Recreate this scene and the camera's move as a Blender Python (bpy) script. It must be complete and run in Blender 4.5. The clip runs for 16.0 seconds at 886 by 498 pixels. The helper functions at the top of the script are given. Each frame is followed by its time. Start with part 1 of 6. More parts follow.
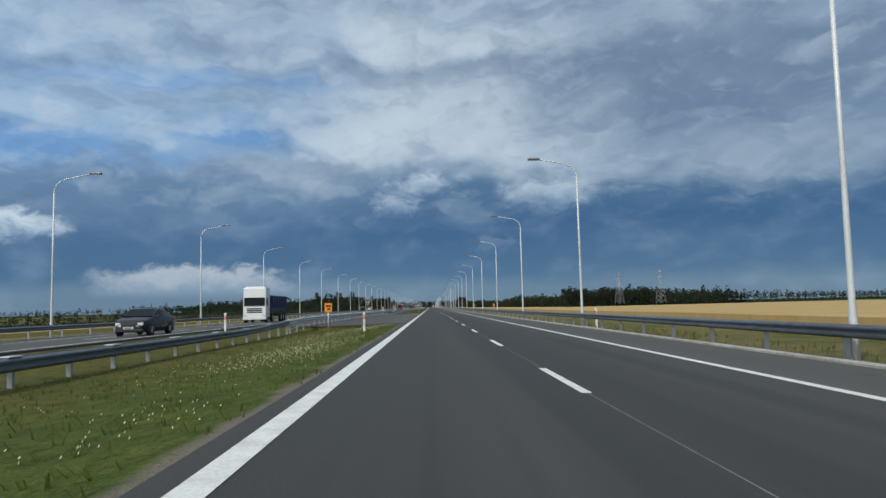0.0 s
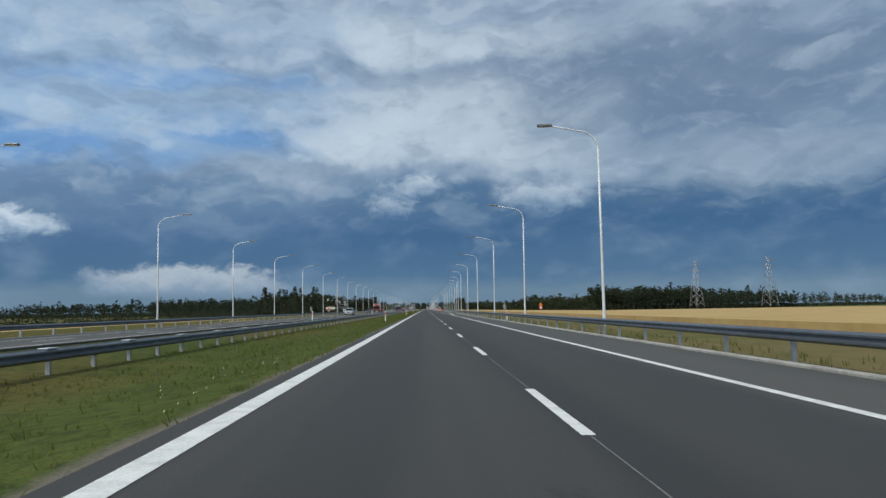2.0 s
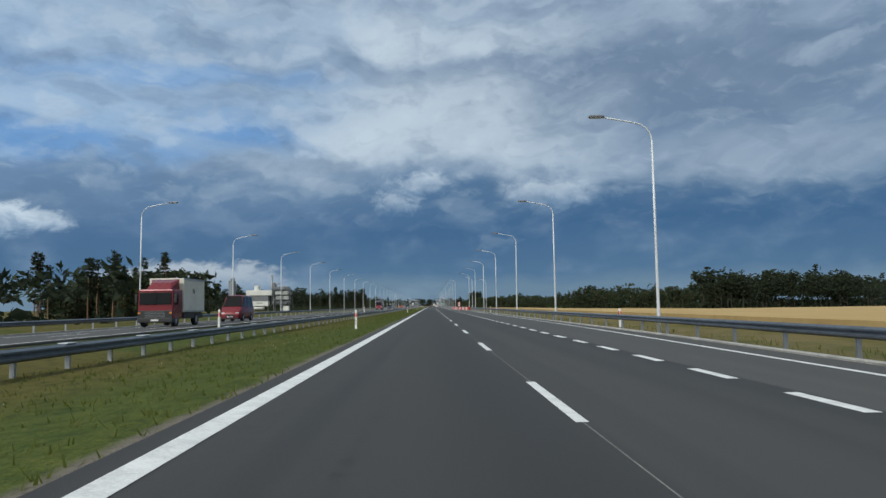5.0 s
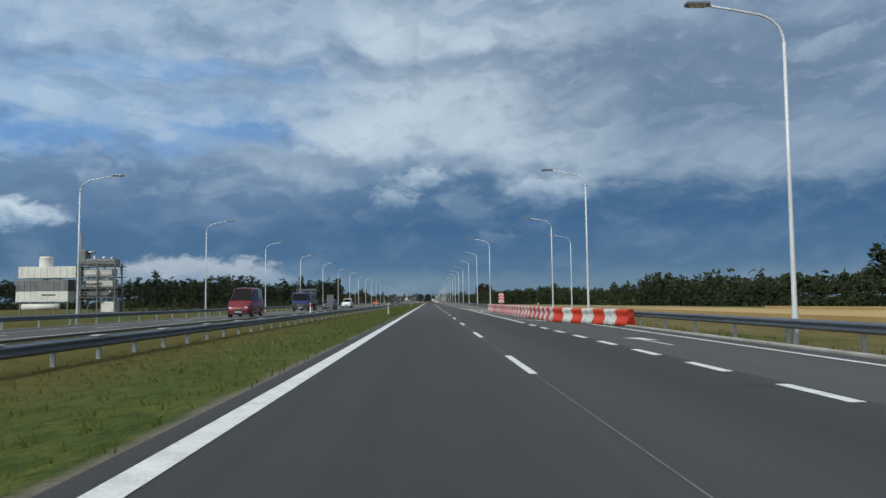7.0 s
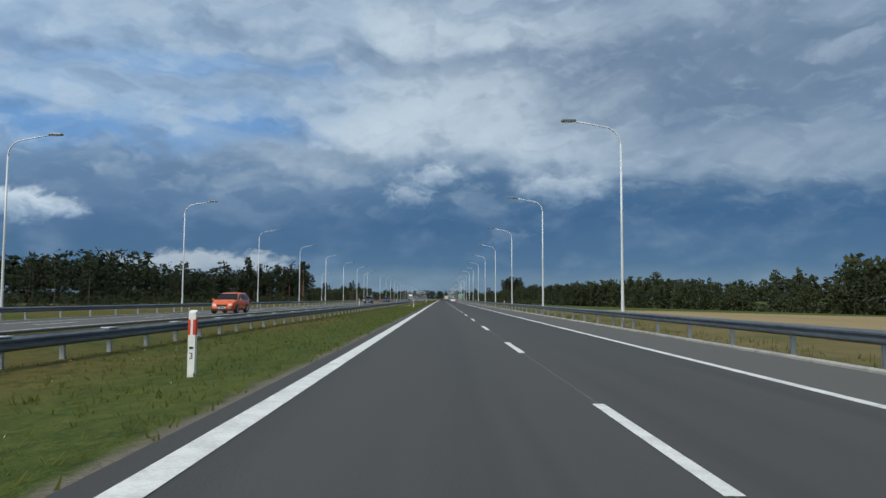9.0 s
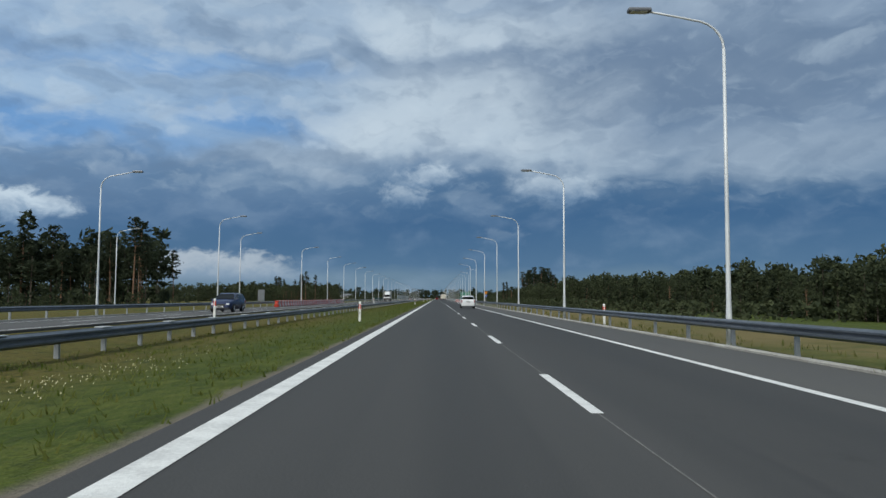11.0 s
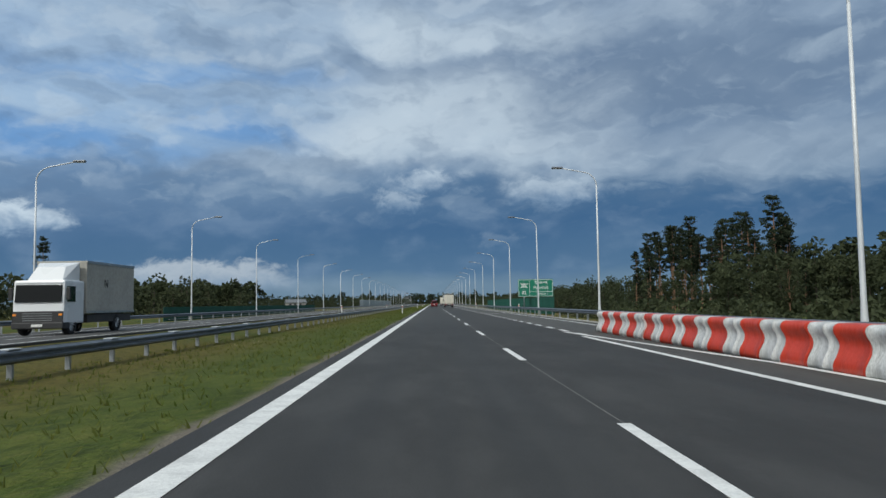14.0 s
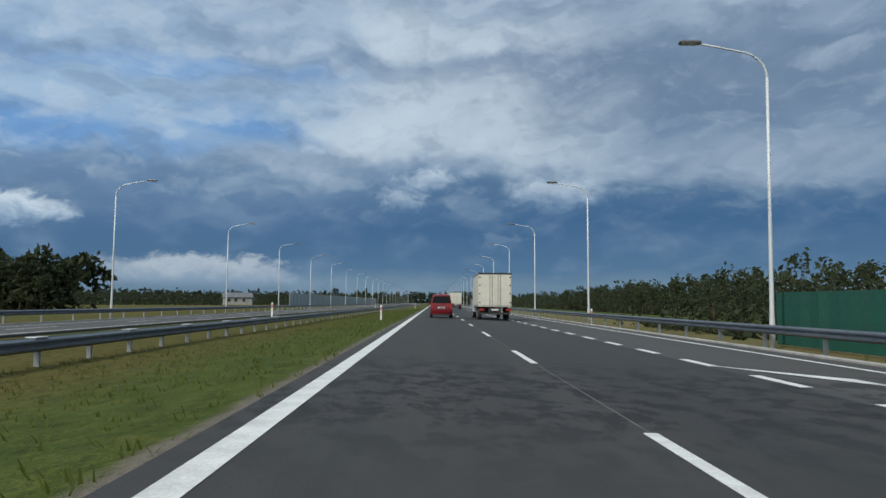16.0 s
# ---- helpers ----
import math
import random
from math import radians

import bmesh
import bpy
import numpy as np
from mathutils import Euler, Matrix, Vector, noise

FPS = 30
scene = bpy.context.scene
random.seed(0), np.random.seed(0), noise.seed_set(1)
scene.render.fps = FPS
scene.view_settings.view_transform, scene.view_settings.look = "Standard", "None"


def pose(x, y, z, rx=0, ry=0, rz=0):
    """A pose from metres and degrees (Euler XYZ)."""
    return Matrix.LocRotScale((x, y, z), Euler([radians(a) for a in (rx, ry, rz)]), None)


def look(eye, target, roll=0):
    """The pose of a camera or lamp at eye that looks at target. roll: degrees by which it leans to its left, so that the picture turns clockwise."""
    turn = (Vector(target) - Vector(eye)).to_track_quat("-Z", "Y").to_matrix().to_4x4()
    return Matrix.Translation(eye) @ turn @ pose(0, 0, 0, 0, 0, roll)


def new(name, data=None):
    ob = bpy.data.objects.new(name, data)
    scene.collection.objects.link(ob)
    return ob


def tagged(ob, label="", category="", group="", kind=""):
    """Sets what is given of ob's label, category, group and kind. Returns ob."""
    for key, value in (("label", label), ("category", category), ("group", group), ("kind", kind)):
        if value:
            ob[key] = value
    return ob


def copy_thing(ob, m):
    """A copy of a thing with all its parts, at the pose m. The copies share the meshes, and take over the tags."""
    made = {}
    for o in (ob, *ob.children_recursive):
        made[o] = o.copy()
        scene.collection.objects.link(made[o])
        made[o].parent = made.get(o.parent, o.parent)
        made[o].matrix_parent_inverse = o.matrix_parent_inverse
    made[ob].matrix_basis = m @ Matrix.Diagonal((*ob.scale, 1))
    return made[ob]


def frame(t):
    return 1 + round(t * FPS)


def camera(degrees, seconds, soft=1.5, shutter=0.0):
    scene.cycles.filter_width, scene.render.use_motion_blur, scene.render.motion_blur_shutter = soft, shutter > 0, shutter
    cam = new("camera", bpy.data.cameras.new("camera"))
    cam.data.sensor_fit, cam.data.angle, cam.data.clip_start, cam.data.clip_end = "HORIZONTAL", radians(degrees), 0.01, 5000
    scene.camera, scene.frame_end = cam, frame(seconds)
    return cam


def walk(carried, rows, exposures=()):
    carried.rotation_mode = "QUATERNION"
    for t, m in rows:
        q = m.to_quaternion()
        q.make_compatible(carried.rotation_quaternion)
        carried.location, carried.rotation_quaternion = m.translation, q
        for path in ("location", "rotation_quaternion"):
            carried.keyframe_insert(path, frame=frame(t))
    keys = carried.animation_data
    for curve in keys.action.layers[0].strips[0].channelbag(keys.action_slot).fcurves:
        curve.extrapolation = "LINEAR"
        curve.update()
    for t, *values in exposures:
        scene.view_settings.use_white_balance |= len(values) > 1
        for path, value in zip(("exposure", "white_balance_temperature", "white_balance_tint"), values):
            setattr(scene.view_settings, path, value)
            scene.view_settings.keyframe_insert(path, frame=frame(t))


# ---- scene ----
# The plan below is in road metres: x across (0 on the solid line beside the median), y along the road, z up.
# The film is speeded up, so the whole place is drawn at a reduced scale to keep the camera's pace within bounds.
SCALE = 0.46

# ---- camera ----
cam = camera(62.38, 16.0)
ROWS = (
    (0.00, 1.500, -0.05, 1.118, 94.495, 1.353, -0.959),
    (0.50, 1.661, 39.45, 1.118, 94.556, 1.486, -0.978),
    (1.00, 1.843, 79.30, 1.118, 94.528, 1.702, -1.033),
    (1.50, 1.929, 118.87, 1.118, 95.075, 1.570, 0.257),
    (2.00, 2.062, 158.98, 1.118, 94.640, 0.885, -1.395),
    (2.50, 2.059, 198.67, 1.118, 94.564, 1.009, -1.639),
    (3.00, 2.047, 238.23, 1.118, 94.264, 1.388, -0.570),
    (3.50, 2.032, 278.74, 1.118, 94.642, 1.398, -0.959),
    (4.00, 2.016, 318.68, 1.118, 94.842, 1.345, -1.093),
    (4.50, 2.088, 358.47, 1.118, 94.537, 0.845, -0.880),
    (5.33, 2.024, 425.40, 1.118, 94.373, 0.797, -0.942),
    (6.17, 1.959, 494.18, 1.118, 94.207, 0.748, -1.005),
    (7.00, 1.895, 561.87, 1.118, 94.043, 0.700, -1.067),
    (7.50, 1.811, 603.40, 1.118, 94.642, 0.558, -2.397),
    (8.00, 1.732, 643.76, 1.118, 93.853, 0.024, -0.183),
    (8.83, 1.760, 711.65, 1.118, 93.866, -0.238, -0.122),
    (9.67, 1.789, 780.10, 1.118, 93.880, -0.503, -0.060),
    (10.50, 1.817, 848.26, 1.118, 93.893, -0.765, 0.001),
    (11.00, 1.880, 890.13, 1.118, 93.830, -0.257, -0.492),
    (11.50, 2.048, 930.81, 1.118, 95.311, -0.881, 2.067),
    (12.00, 2.052, 972.08, 1.118, 95.003, -0.278, 1.998),
    (12.50, 2.019, 1013.45, 1.118, 95.268, -0.698, 1.746),
    (13.00, 1.868, 1054.40, 1.118, 95.750, -0.482, 2.213),
    (13.50, 1.686, 1095.20, 1.118, 94.055, 0.134, 1.609),
    (14.00, 1.733, 1134.68, 1.118, 94.208, 0.944, -0.784),
    (14.50, 1.798, 1172.07, 1.118, 94.571, 0.130, 0.065),
    (15.00, 1.755, 1208.34, 1.118, 94.670, -0.176, -0.122),
    (15.50, 1.605, 1243.75, 1.118, 93.648, -0.578, -0.279),
    (16.00, 1.545, 1278.98, 1.118, 94.203, -0.429, -0.683),
)

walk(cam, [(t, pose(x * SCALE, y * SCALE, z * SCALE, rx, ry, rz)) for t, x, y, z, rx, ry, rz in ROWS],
     exposures=((0.0, 0.0, 6150, 5.5), (16.0, 0.0, 6150, 5.5)))

# ---- light ----
SUN_AZ, SUN_EL = 215.0, 42.0          # degrees clockwise from the road's heading, degrees above the horizon
sun_dir = Vector((math.sin(radians(SUN_AZ)) * math.cos(radians(SUN_EL)), math.cos(radians(SUN_AZ)) * math.cos(radians(SUN_EL)), math.sin(radians(SUN_EL))))
sun = new("sun", bpy.data.lights.new("sun", "SUN"))
sun.data.energy, sun.data.angle, sun.data.color = 2.2, radians(0.8), (1.0, 0.95, 0.87)
sun.matrix_world = look(sun_dir * 50, (0, 0, 0))


class Nodes:
    """Short hand for node arithmetic."""

    def __init__(self, tree):
        self.tree = tree

    def add(self, kind, **inputs):
        nd = self.tree.nodes.new(kind)
        for key, value in inputs.items():
            key = int(key[1:]) if key[0] == "i" and key[1:].isdigit() else key.replace("_", " ")
            self.put(nd.inputs[key], value)
        return nd

    def put(self, socket, value):
        if isinstance(value, bpy.types.NodeSocket):
            self.tree.links.new(value, socket)
        else:
            socket.default_value = value

    def math(self, op, a, b=0.0, c=0.0, clamp=False):
        nd = self.tree.nodes.new("ShaderNodeMath")
        nd.operation, nd.use_clamp = op, clamp
        for i, v in enumerate((a, b, c)):
            self.put(nd.inputs[i], v)
        return nd.outputs[0]

    def smooth(self, value, lo, hi, to0=0.0, to1=1.0):
        nd = self.tree.nodes.new("ShaderNodeMapRange")
        nd.interpolation_type = "SMOOTHSTEP"
        for i, v in enumerate((value, lo, hi, to0, to1)):
            self.put(nd.inputs[i], v)
        return nd.outputs[0]

    def mix(self, fac, a, b, blend="MIX"):
        nd = self.tree.nodes.new("ShaderNodeMix")
        nd.data_type, nd.blend_type = "RGBA", blend
        self.put(nd.inputs[0], fac)
        self.put(nd.inputs[6], (*a, 1) if isinstance(a, tuple) and len(a) == 3 else a)
        self.put(nd.inputs[7], (*b, 1) if isinstance(b, tuple) and len(b) == 3 else b)
        return nd.outputs[2]

    def noise(self, vec, scale, detail=6.0, rough=0.55, distortion=0.0):
        nd = self.tree.nodes.new("ShaderNodeTexNoise")
        self.put(nd.inputs["Vector"], vec)
        nd.inputs["Scale"].default_value, nd.inputs["Detail"].default_value = scale, detail
        nd.inputs["Roughness"].default_value, nd.inputs["Distortion"].default_value = rough, distortion
        return nd.outputs[0]

    def mapping(self, vec, scale=(1, 1, 1), loc=(0, 0, 0)):
        nd = self.tree.nodes.new("ShaderNodeMapping")
        self.put(nd.inputs[0], vec)
        nd.inputs["Scale"].default_value, nd.inputs["Location"].default_value = scale, loc
        return nd.outputs[0]

    def combine(self, x, y, z=0.0):
        nd = self.tree.nodes.new("ShaderNodeCombineXYZ")
        for i, v in enumerate((x, y, z)):
            self.put(nd.inputs[i], v)
        return nd.outputs[0]


def build_sky():
    """A Nishita sky behind a broken deck of storm clouds, laid out by azimuth and elevation in degrees."""
    world = bpy.data.worlds.new("world")
    scene.world = world
    world.use_nodes = True
    tree = world.node_tree
    tree.nodes.clear()
    n = Nodes(tree)
    sky = tree.nodes.new("ShaderNodeTexSky")
    sky.sky_type, sky.sun_disc = "NISHITA", False
    sky.sun_elevation, sky.sun_rotation = radians(SUN_EL), radians(SUN_AZ)
    way = tree.nodes.new("ShaderNodeTexCoord").outputs["Generated"]
    sep = tree.nodes.new("ShaderNodeSeparateXYZ")
    n.put(sep.inputs[0], way)
    deg = 180 / math.pi
    az = n.math("MULTIPLY", n.math("ARCTAN2", sep.outputs[0], sep.outputs[1]), deg)
    el = n.math("MULTIPLY", n.math("ARCSINE", sep.outputs[2]), deg)
    flat = n.combine(az, el)
    # cloud grain: one layer in degrees, one on a flat cloud base that runs away towards the horizon
    up = n.math("MAXIMUM", n.math("ADD", sep.outputs[2], 0.10), 0.02)
    plane = n.combine(n.math("DIVIDE", sep.outputs[0], up), n.math("DIVIDE", sep.outputs[1], up))
    coarse = n.noise(n.mapping(flat, (0.060, 0.12, 1), (3.1, 1.7, 0)), 1.0, 7, 0.55, 0.3)
    base_cloud = n.noise(n.mapping(plane, (0.62, 0.42, 1), (1.3, 4.1, 0)), 1.0, 5, 0.45, 0.25)
    fine = n.noise(n.mapping(flat, (0.20, 0.34, 1), (0.4, 9.2, 0)), 1.0, 7, 0.5, 0.15)
    fine_up = n.noise(n.mapping(flat, (0.20, 0.34, 1), (0.55, 9.55, 0)), 1.0, 7, 0.5, 0.15)
    relief = n.math("SUBTRACT", fine, fine_up)
    wisp = n.noise(n.mapping(n.combine(n.math("MULTIPLY_ADD", el, 1.4, az), n.math("MULTIPLY_ADD", az, 0.13, el)), (0.040, 0.36, 1), (5, 2, 0)), 1.0, 4, 0.5, 0.5)
    g = n.math("SUBTRACT", coarse, 0.5)
    h = n.math("SUBTRACT", fine, 0.5)
    # warped coordinates give every cloud a ragged rim
    az_w = n.math("MULTIPLY_ADD", h, 8.0, n.math("MULTIPLY_ADD", g, 8.0, az))
    el_w = n.math("MULTIPLY_ADD", h, 4.6, n.math("MULTIPLY_ADD", g, 2.5, el))

    def blob(a0, e0, ra, re, soft=0.5, az_in=None, el_in=None):
        dx = n.math("DIVIDE", n.math("SUBTRACT", az_in or az_w, a0), ra)
        dy = n.math("DIVIDE", n.math("SUBTRACT", el_in or el_w, e0), re)
        d = n.math("SQRT", n.math("ADD", n.math("MULTIPLY", dx, dx), n.math("MULTIPLY", dy, dy)))
        return n.smooth(d, 1 + soft, 1 - soft)

    # the deck: dark slate low down, paler and greyer overhead
    ramp = tree.nodes.new("ShaderNodeValToRGB")
    n.put(ramp.inputs[0], n.math("DIVIDE", n.math("MULTIPLY_ADD", g, 3.0, n.math("MULTIPLY_ADD", h, 1.4, el)), 30.0))
    stops = ((0.0, (0.140, 0.215, 0.295)), (0.050, (0.130, 0.210, 0.300)), (0.085, (0.070, 0.148, 0.265)), (0.20, (0.041, 0.108, 0.228)), (0.30, (0.064, 0.136, 0.252)),
             (0.42, (0.185, 0.27, 0.405)), (0.56, (0.255, 0.335, 0.455)), (0.72, (0.36, 0.44, 0.55)), (1.0, (0.42, 0.49, 0.57)))
    while len(ramp.color_ramp.elements) < len(stops):
        ramp.color_ramp.elements.new(0.5)
    for e, (p, c) in zip(ramp.color_ramp.elements, stops):
        e.position, e.color = p, (*c, 1)
    deck = ramp.outputs[0]
    # billows in the deck, stronger higher up
    high = n.smooth(el, 5.0, 13.0)
    deck = n.mix(n.math("MULTIPLY", n.smooth(base_cloud, 0.46, 0.74, 0.0, 0.38), n.math("MULTIPLY", high, n.smooth(az, 24.0, 4.0, 0.15, 1.0))), deck, (0.43, 0.52, 0.62))
    deck = n.mix(n.math("MULTIPLY", n.smooth(base_cloud, 0.52, 0.32, 0.0, 0.55), n.smooth(el, 6.0, 12.0)), deck, (0.135, 0.195, 0.30))
    deck = n.mix(n.smooth(fine, 0.45, 0.75, 0.0, 0.22), deck, (0.36, 0.45, 0.57))
    # paler left part of the low band
    deck = n.mix(n.math("MULTIPLY", blob(-27, 8.6, 21, 3.2, 0.8), 0.5), deck, (0.16, 0.245, 0.385))
    # blue gaps with thin streaks, left
    gaps = n.math("MAXIMUM", blob(-24, 12.6, 14, 1.5, 0.7), blob(-20, 16.9, 10, 1.0, 0.8))
    gaps = n.math("MAXIMUM", gaps, n.math("MULTIPLY", blob(-36, 15, 16, 4.5, 0.8), 0.6))
    blue = n.mix(n.smooth(wisp, 0.34, 0.74), n.mix(1.0, (0.070, 0.205, 0.46), n.mix(0.03, (0, 0, 0), sky.outputs[0]), "ADD"), (0.30, 0.43, 0.62))
    deck = n.mix(n.math("MULTIPLY", gaps, 0.78), deck, blue)
    veil = n.math("MULTIPLY", n.math("MAXIMUM", blob(-26, 14.8, 18, 1.3, 0.9), n.math("MULTIPLY", blob(-28, 20.0, 20, 3.0, 0.9), 0.8)), n.smooth(wisp, 0.20, 0.66))
    deck = n.mix(n.math("MULTIPLY", veil, 0.75), deck, (0.41, 0.53, 0.68))
    # grey shadowed mass, right
    deck = n.mix(n.math("MULTIPLY", blob(22, 16.0, 19, 5.0, 0.7), 0.82), deck, (0.138, 0.194, 0.288))
    deck = n.mix(n.math("MULTIPLY", blob(6, 18.3, 12, 1.0, 0.9), 0.6), deck, (0.155, 0.215, 0.32))
    # bright towers in the middle, and the pale top edge
    for a0, e0, ra, re, amount in ((2.0, 14.6, 9.0, 3.0, 0.95), (8.5, 11.4, 6.5, 1.8, 0.6), (-5, 12.6, 5, 1.5, 0.8), (-2, 20.6, 4, 1.7, 0.9), (7, 20.4, 7, 1.2, 0.8), (22, 21.6, 7, 1.0, 0.3), (26, 10.5, 10, 1.8, 0.35), (-11, 10.6, 6, 1.0, 0.35)):
        body = n.math("MULTIPLY", blob(a0, e0, ra, re, 0.7), n.math("MULTIPLY", n.smooth(base_cloud, 0.30, 0.58, 0.35, 1.0), amount))
        deck = n.mix(body, deck, (0.545, 0.61, 0.675))
    # small separate cumulus against the dark band
    curl = n.math("SUBTRACT", n.noise(n.mapping(flat, (0.55, 0.85, 1), (2.2, 4.4, 0)), 1.0, 6, 0.6, 0.4), 0.5)
    curl_b = n.math("SUBTRACT", n.noise(n.mapping(flat, (0.6, 0.9, 1), (7.2, 1.4, 0)), 1.0, 6, 0.6, 0.4), 0.5)
    az_s = n.math("MULTIPLY_ADD", curl, 5.5, n.math("MULTIPLY_ADD", h, 3.0, az))
    el_s = n.math("MULTIPLY_ADD", curl_b, 2.6, n.math("MULTIPLY_ADD", h, 2.0, el))
    for a0, e0, ra, re, amount in ((-30.5, 6.3, 3.8, 1.0, 0.95), (-2.6, 8.0, 1.6, 0.9, 0.48), (-0.2, 9.5, 2.2, 0.75, 0.58), (9.8, 8.5, 3.8, 1.0, 0.56), (5.0, 4.6, 1.6, 0.7, 0.12)):
        lit = n.mix(n.smooth(el_s, e0 - re, e0 + re * 0.8), (0.22, 0.31, 0.44), (0.60, 0.67, 0.74))
        deck = n.mix(n.math("MULTIPLY", blob(a0, e0, ra, re, 0.35 if amount > 0.9 else 0.48, az_s, el_s), amount), deck, lit)
    low = n.math("MULTIPLY", blob(-18.0, 1.9, 7.0, 1.45, 0.25, az_s, el_s), n.smooth(el, 0.8, 1.8))
    deck = n.mix(n.math("MULTIPLY", low, 0.85), deck, n.mix(n.smooth(el_s, 1.2, 3.2), (0.24, 0.32, 0.43), (0.47, 0.51, 0.565)))
    # light and shade on the billows
    deck = n.mix(n.math("MULTIPLY", n.smooth(relief, 0.015, 0.16, 0.0, 0.26), n.math("MULTIPLY", high, n.smooth(az, 20.0, 6.0, 0.12, 1.0))), deck, (0.60, 0.66, 0.72))
    deck = n.mix(n.math("MULTIPLY", n.smooth(relief, -0.015, -0.16, 0.0, 0.30), high), deck, (0.14, 0.20, 0.30))
    # soft billows lit from above, in two sizes
    for sx, sy, ox, oy, step, lift, sink in ((0.115, 0.235, 8.1, 3.3, 0.20, 0.30, 0.34), (0.30, 0.55, 2.7, 6.9, 0.22, 0.16, 0.18)):
        low_b = n.noise(n.mapping(n.combine(az_w, el_w), (sx, sy, 1), (ox, oy, 0)), 1.0, 6, 0.48, 0.0)
        top_b = n.noise(n.mapping(n.combine(az_w, el_w), (sx, sy, 1), (ox - 0.06, oy + step, 0)), 1.0, 6, 0.48, 0.0)
        rim = n.math("SUBTRACT", low_b, top_b)
        body = n.smooth(el, 4.0, 10.0)
        deck = n.mix(n.math("MULTIPLY", n.smooth(rim, 0.01, 0.20, 0.0, lift), body), deck, (0.52, 0.60, 0.68))
        deck = n.mix(n.math("MULTIPLY", n.smooth(rim, -0.01, -0.20, 0.0, sink), body), deck, (0.125, 0.185, 0.285))
    # behind and overhead the deck goes on, brighter towards the sun
    toward = n.add("ShaderNodeVectorMath", i0=way, i1=tuple(sun_dir))
    toward.operation = "DOT_PRODUCT"
    deck = n.mix(n.smooth(toward.outputs["Value"], 0.35, 1.0, 0.0, 0.8), deck, (1.3, 1.25, 1.15))
    # a share of the clear sky shows through everywhere
    mixed = n.mix(1.0, deck, n.mix(0.004, (0, 0, 0), sky.outputs[0]), "ADD")
    back = tree.nodes.new("ShaderNodeBackground")
    n.put(back.inputs[0], mixed)
    back.inputs[1].default_value = 1.0
    out = tree.nodes.new("ShaderNodeOutputWorld")
    tree.links.new(back.outputs[0], out.inputs[0])


build_sky()

# ---- materials ----


def material(name, base, rough=0.6, metal=0.0, second=None, scale=3.0, amount=0.5, bump=0.0, bump_scale=40.0, spec=0.5, random_tone=0.0, stretch=(1, 1, 1), coat=0.0, emit=None):
    """A surface with two scales of variation in colour, gloss and relief, in the object's own metres."""
    m = bpy.data.materials.new(name)
    m.use_nodes = True
    n = Nodes(m.node_tree)
    bsdf = m.node_tree.nodes["Principled BSDF"]
    at = m.node_tree.nodes.new("ShaderNodeTexCoord").outputs["Object"]
    at = n.mapping(at, stretch)
    second = second or tuple(c * 0.72 for c in base)
    wide = n.noise(at, scale, 5, 0.6)
    grain = n.noise(at, scale * 11, 3, 0.6)
    f = n.math("MULTIPLY_ADD", grain, 0.45, n.math("MULTIPLY", wide, 0.75))
    col = n.mix(n.smooth(f, 0.60 - 0.3 * amount, 0.60 + 0.35 * amount), base, second)
    if random_tone:
        info = m.node_tree.nodes.new("ShaderNodeObjectInfo").outputs["Random"]
        col = n.mix(n.math("MULTIPLY", info, random_tone), col, tuple(c * 0.45 for c in base))
    n.put(bsdf.inputs["Base Color"], col)
    n.put(bsdf.inputs["Roughness"], n.smooth(grain, 0.2, 0.8, max(0.02, rough - 0.08), min(1.0, rough + 0.08)))
    bsdf.inputs["Metallic"].default_value = metal
    bsdf.inputs["Specular IOR Level"].default_value = spec
    bsdf.inputs["Coat Weight"].default_value = coat
    if emit:
        bsdf.inputs["Emission Color"].default_value, bsdf.inputs["Emission Strength"].default_value = (*emit[0], 1), emit[1]
    if bump:
        b = m.node_tree.nodes.new("ShaderNodeBump")
        b.inputs["Strength"].default_value, b.inputs["Distance"].default_value = bump, 0.02
        n.put(b.inputs["Height"], n.noise(at, bump_scale, 4, 0.6))
        m.node_tree.links.new(b.outputs[0], bsdf.inputs["Normal"])
    return m


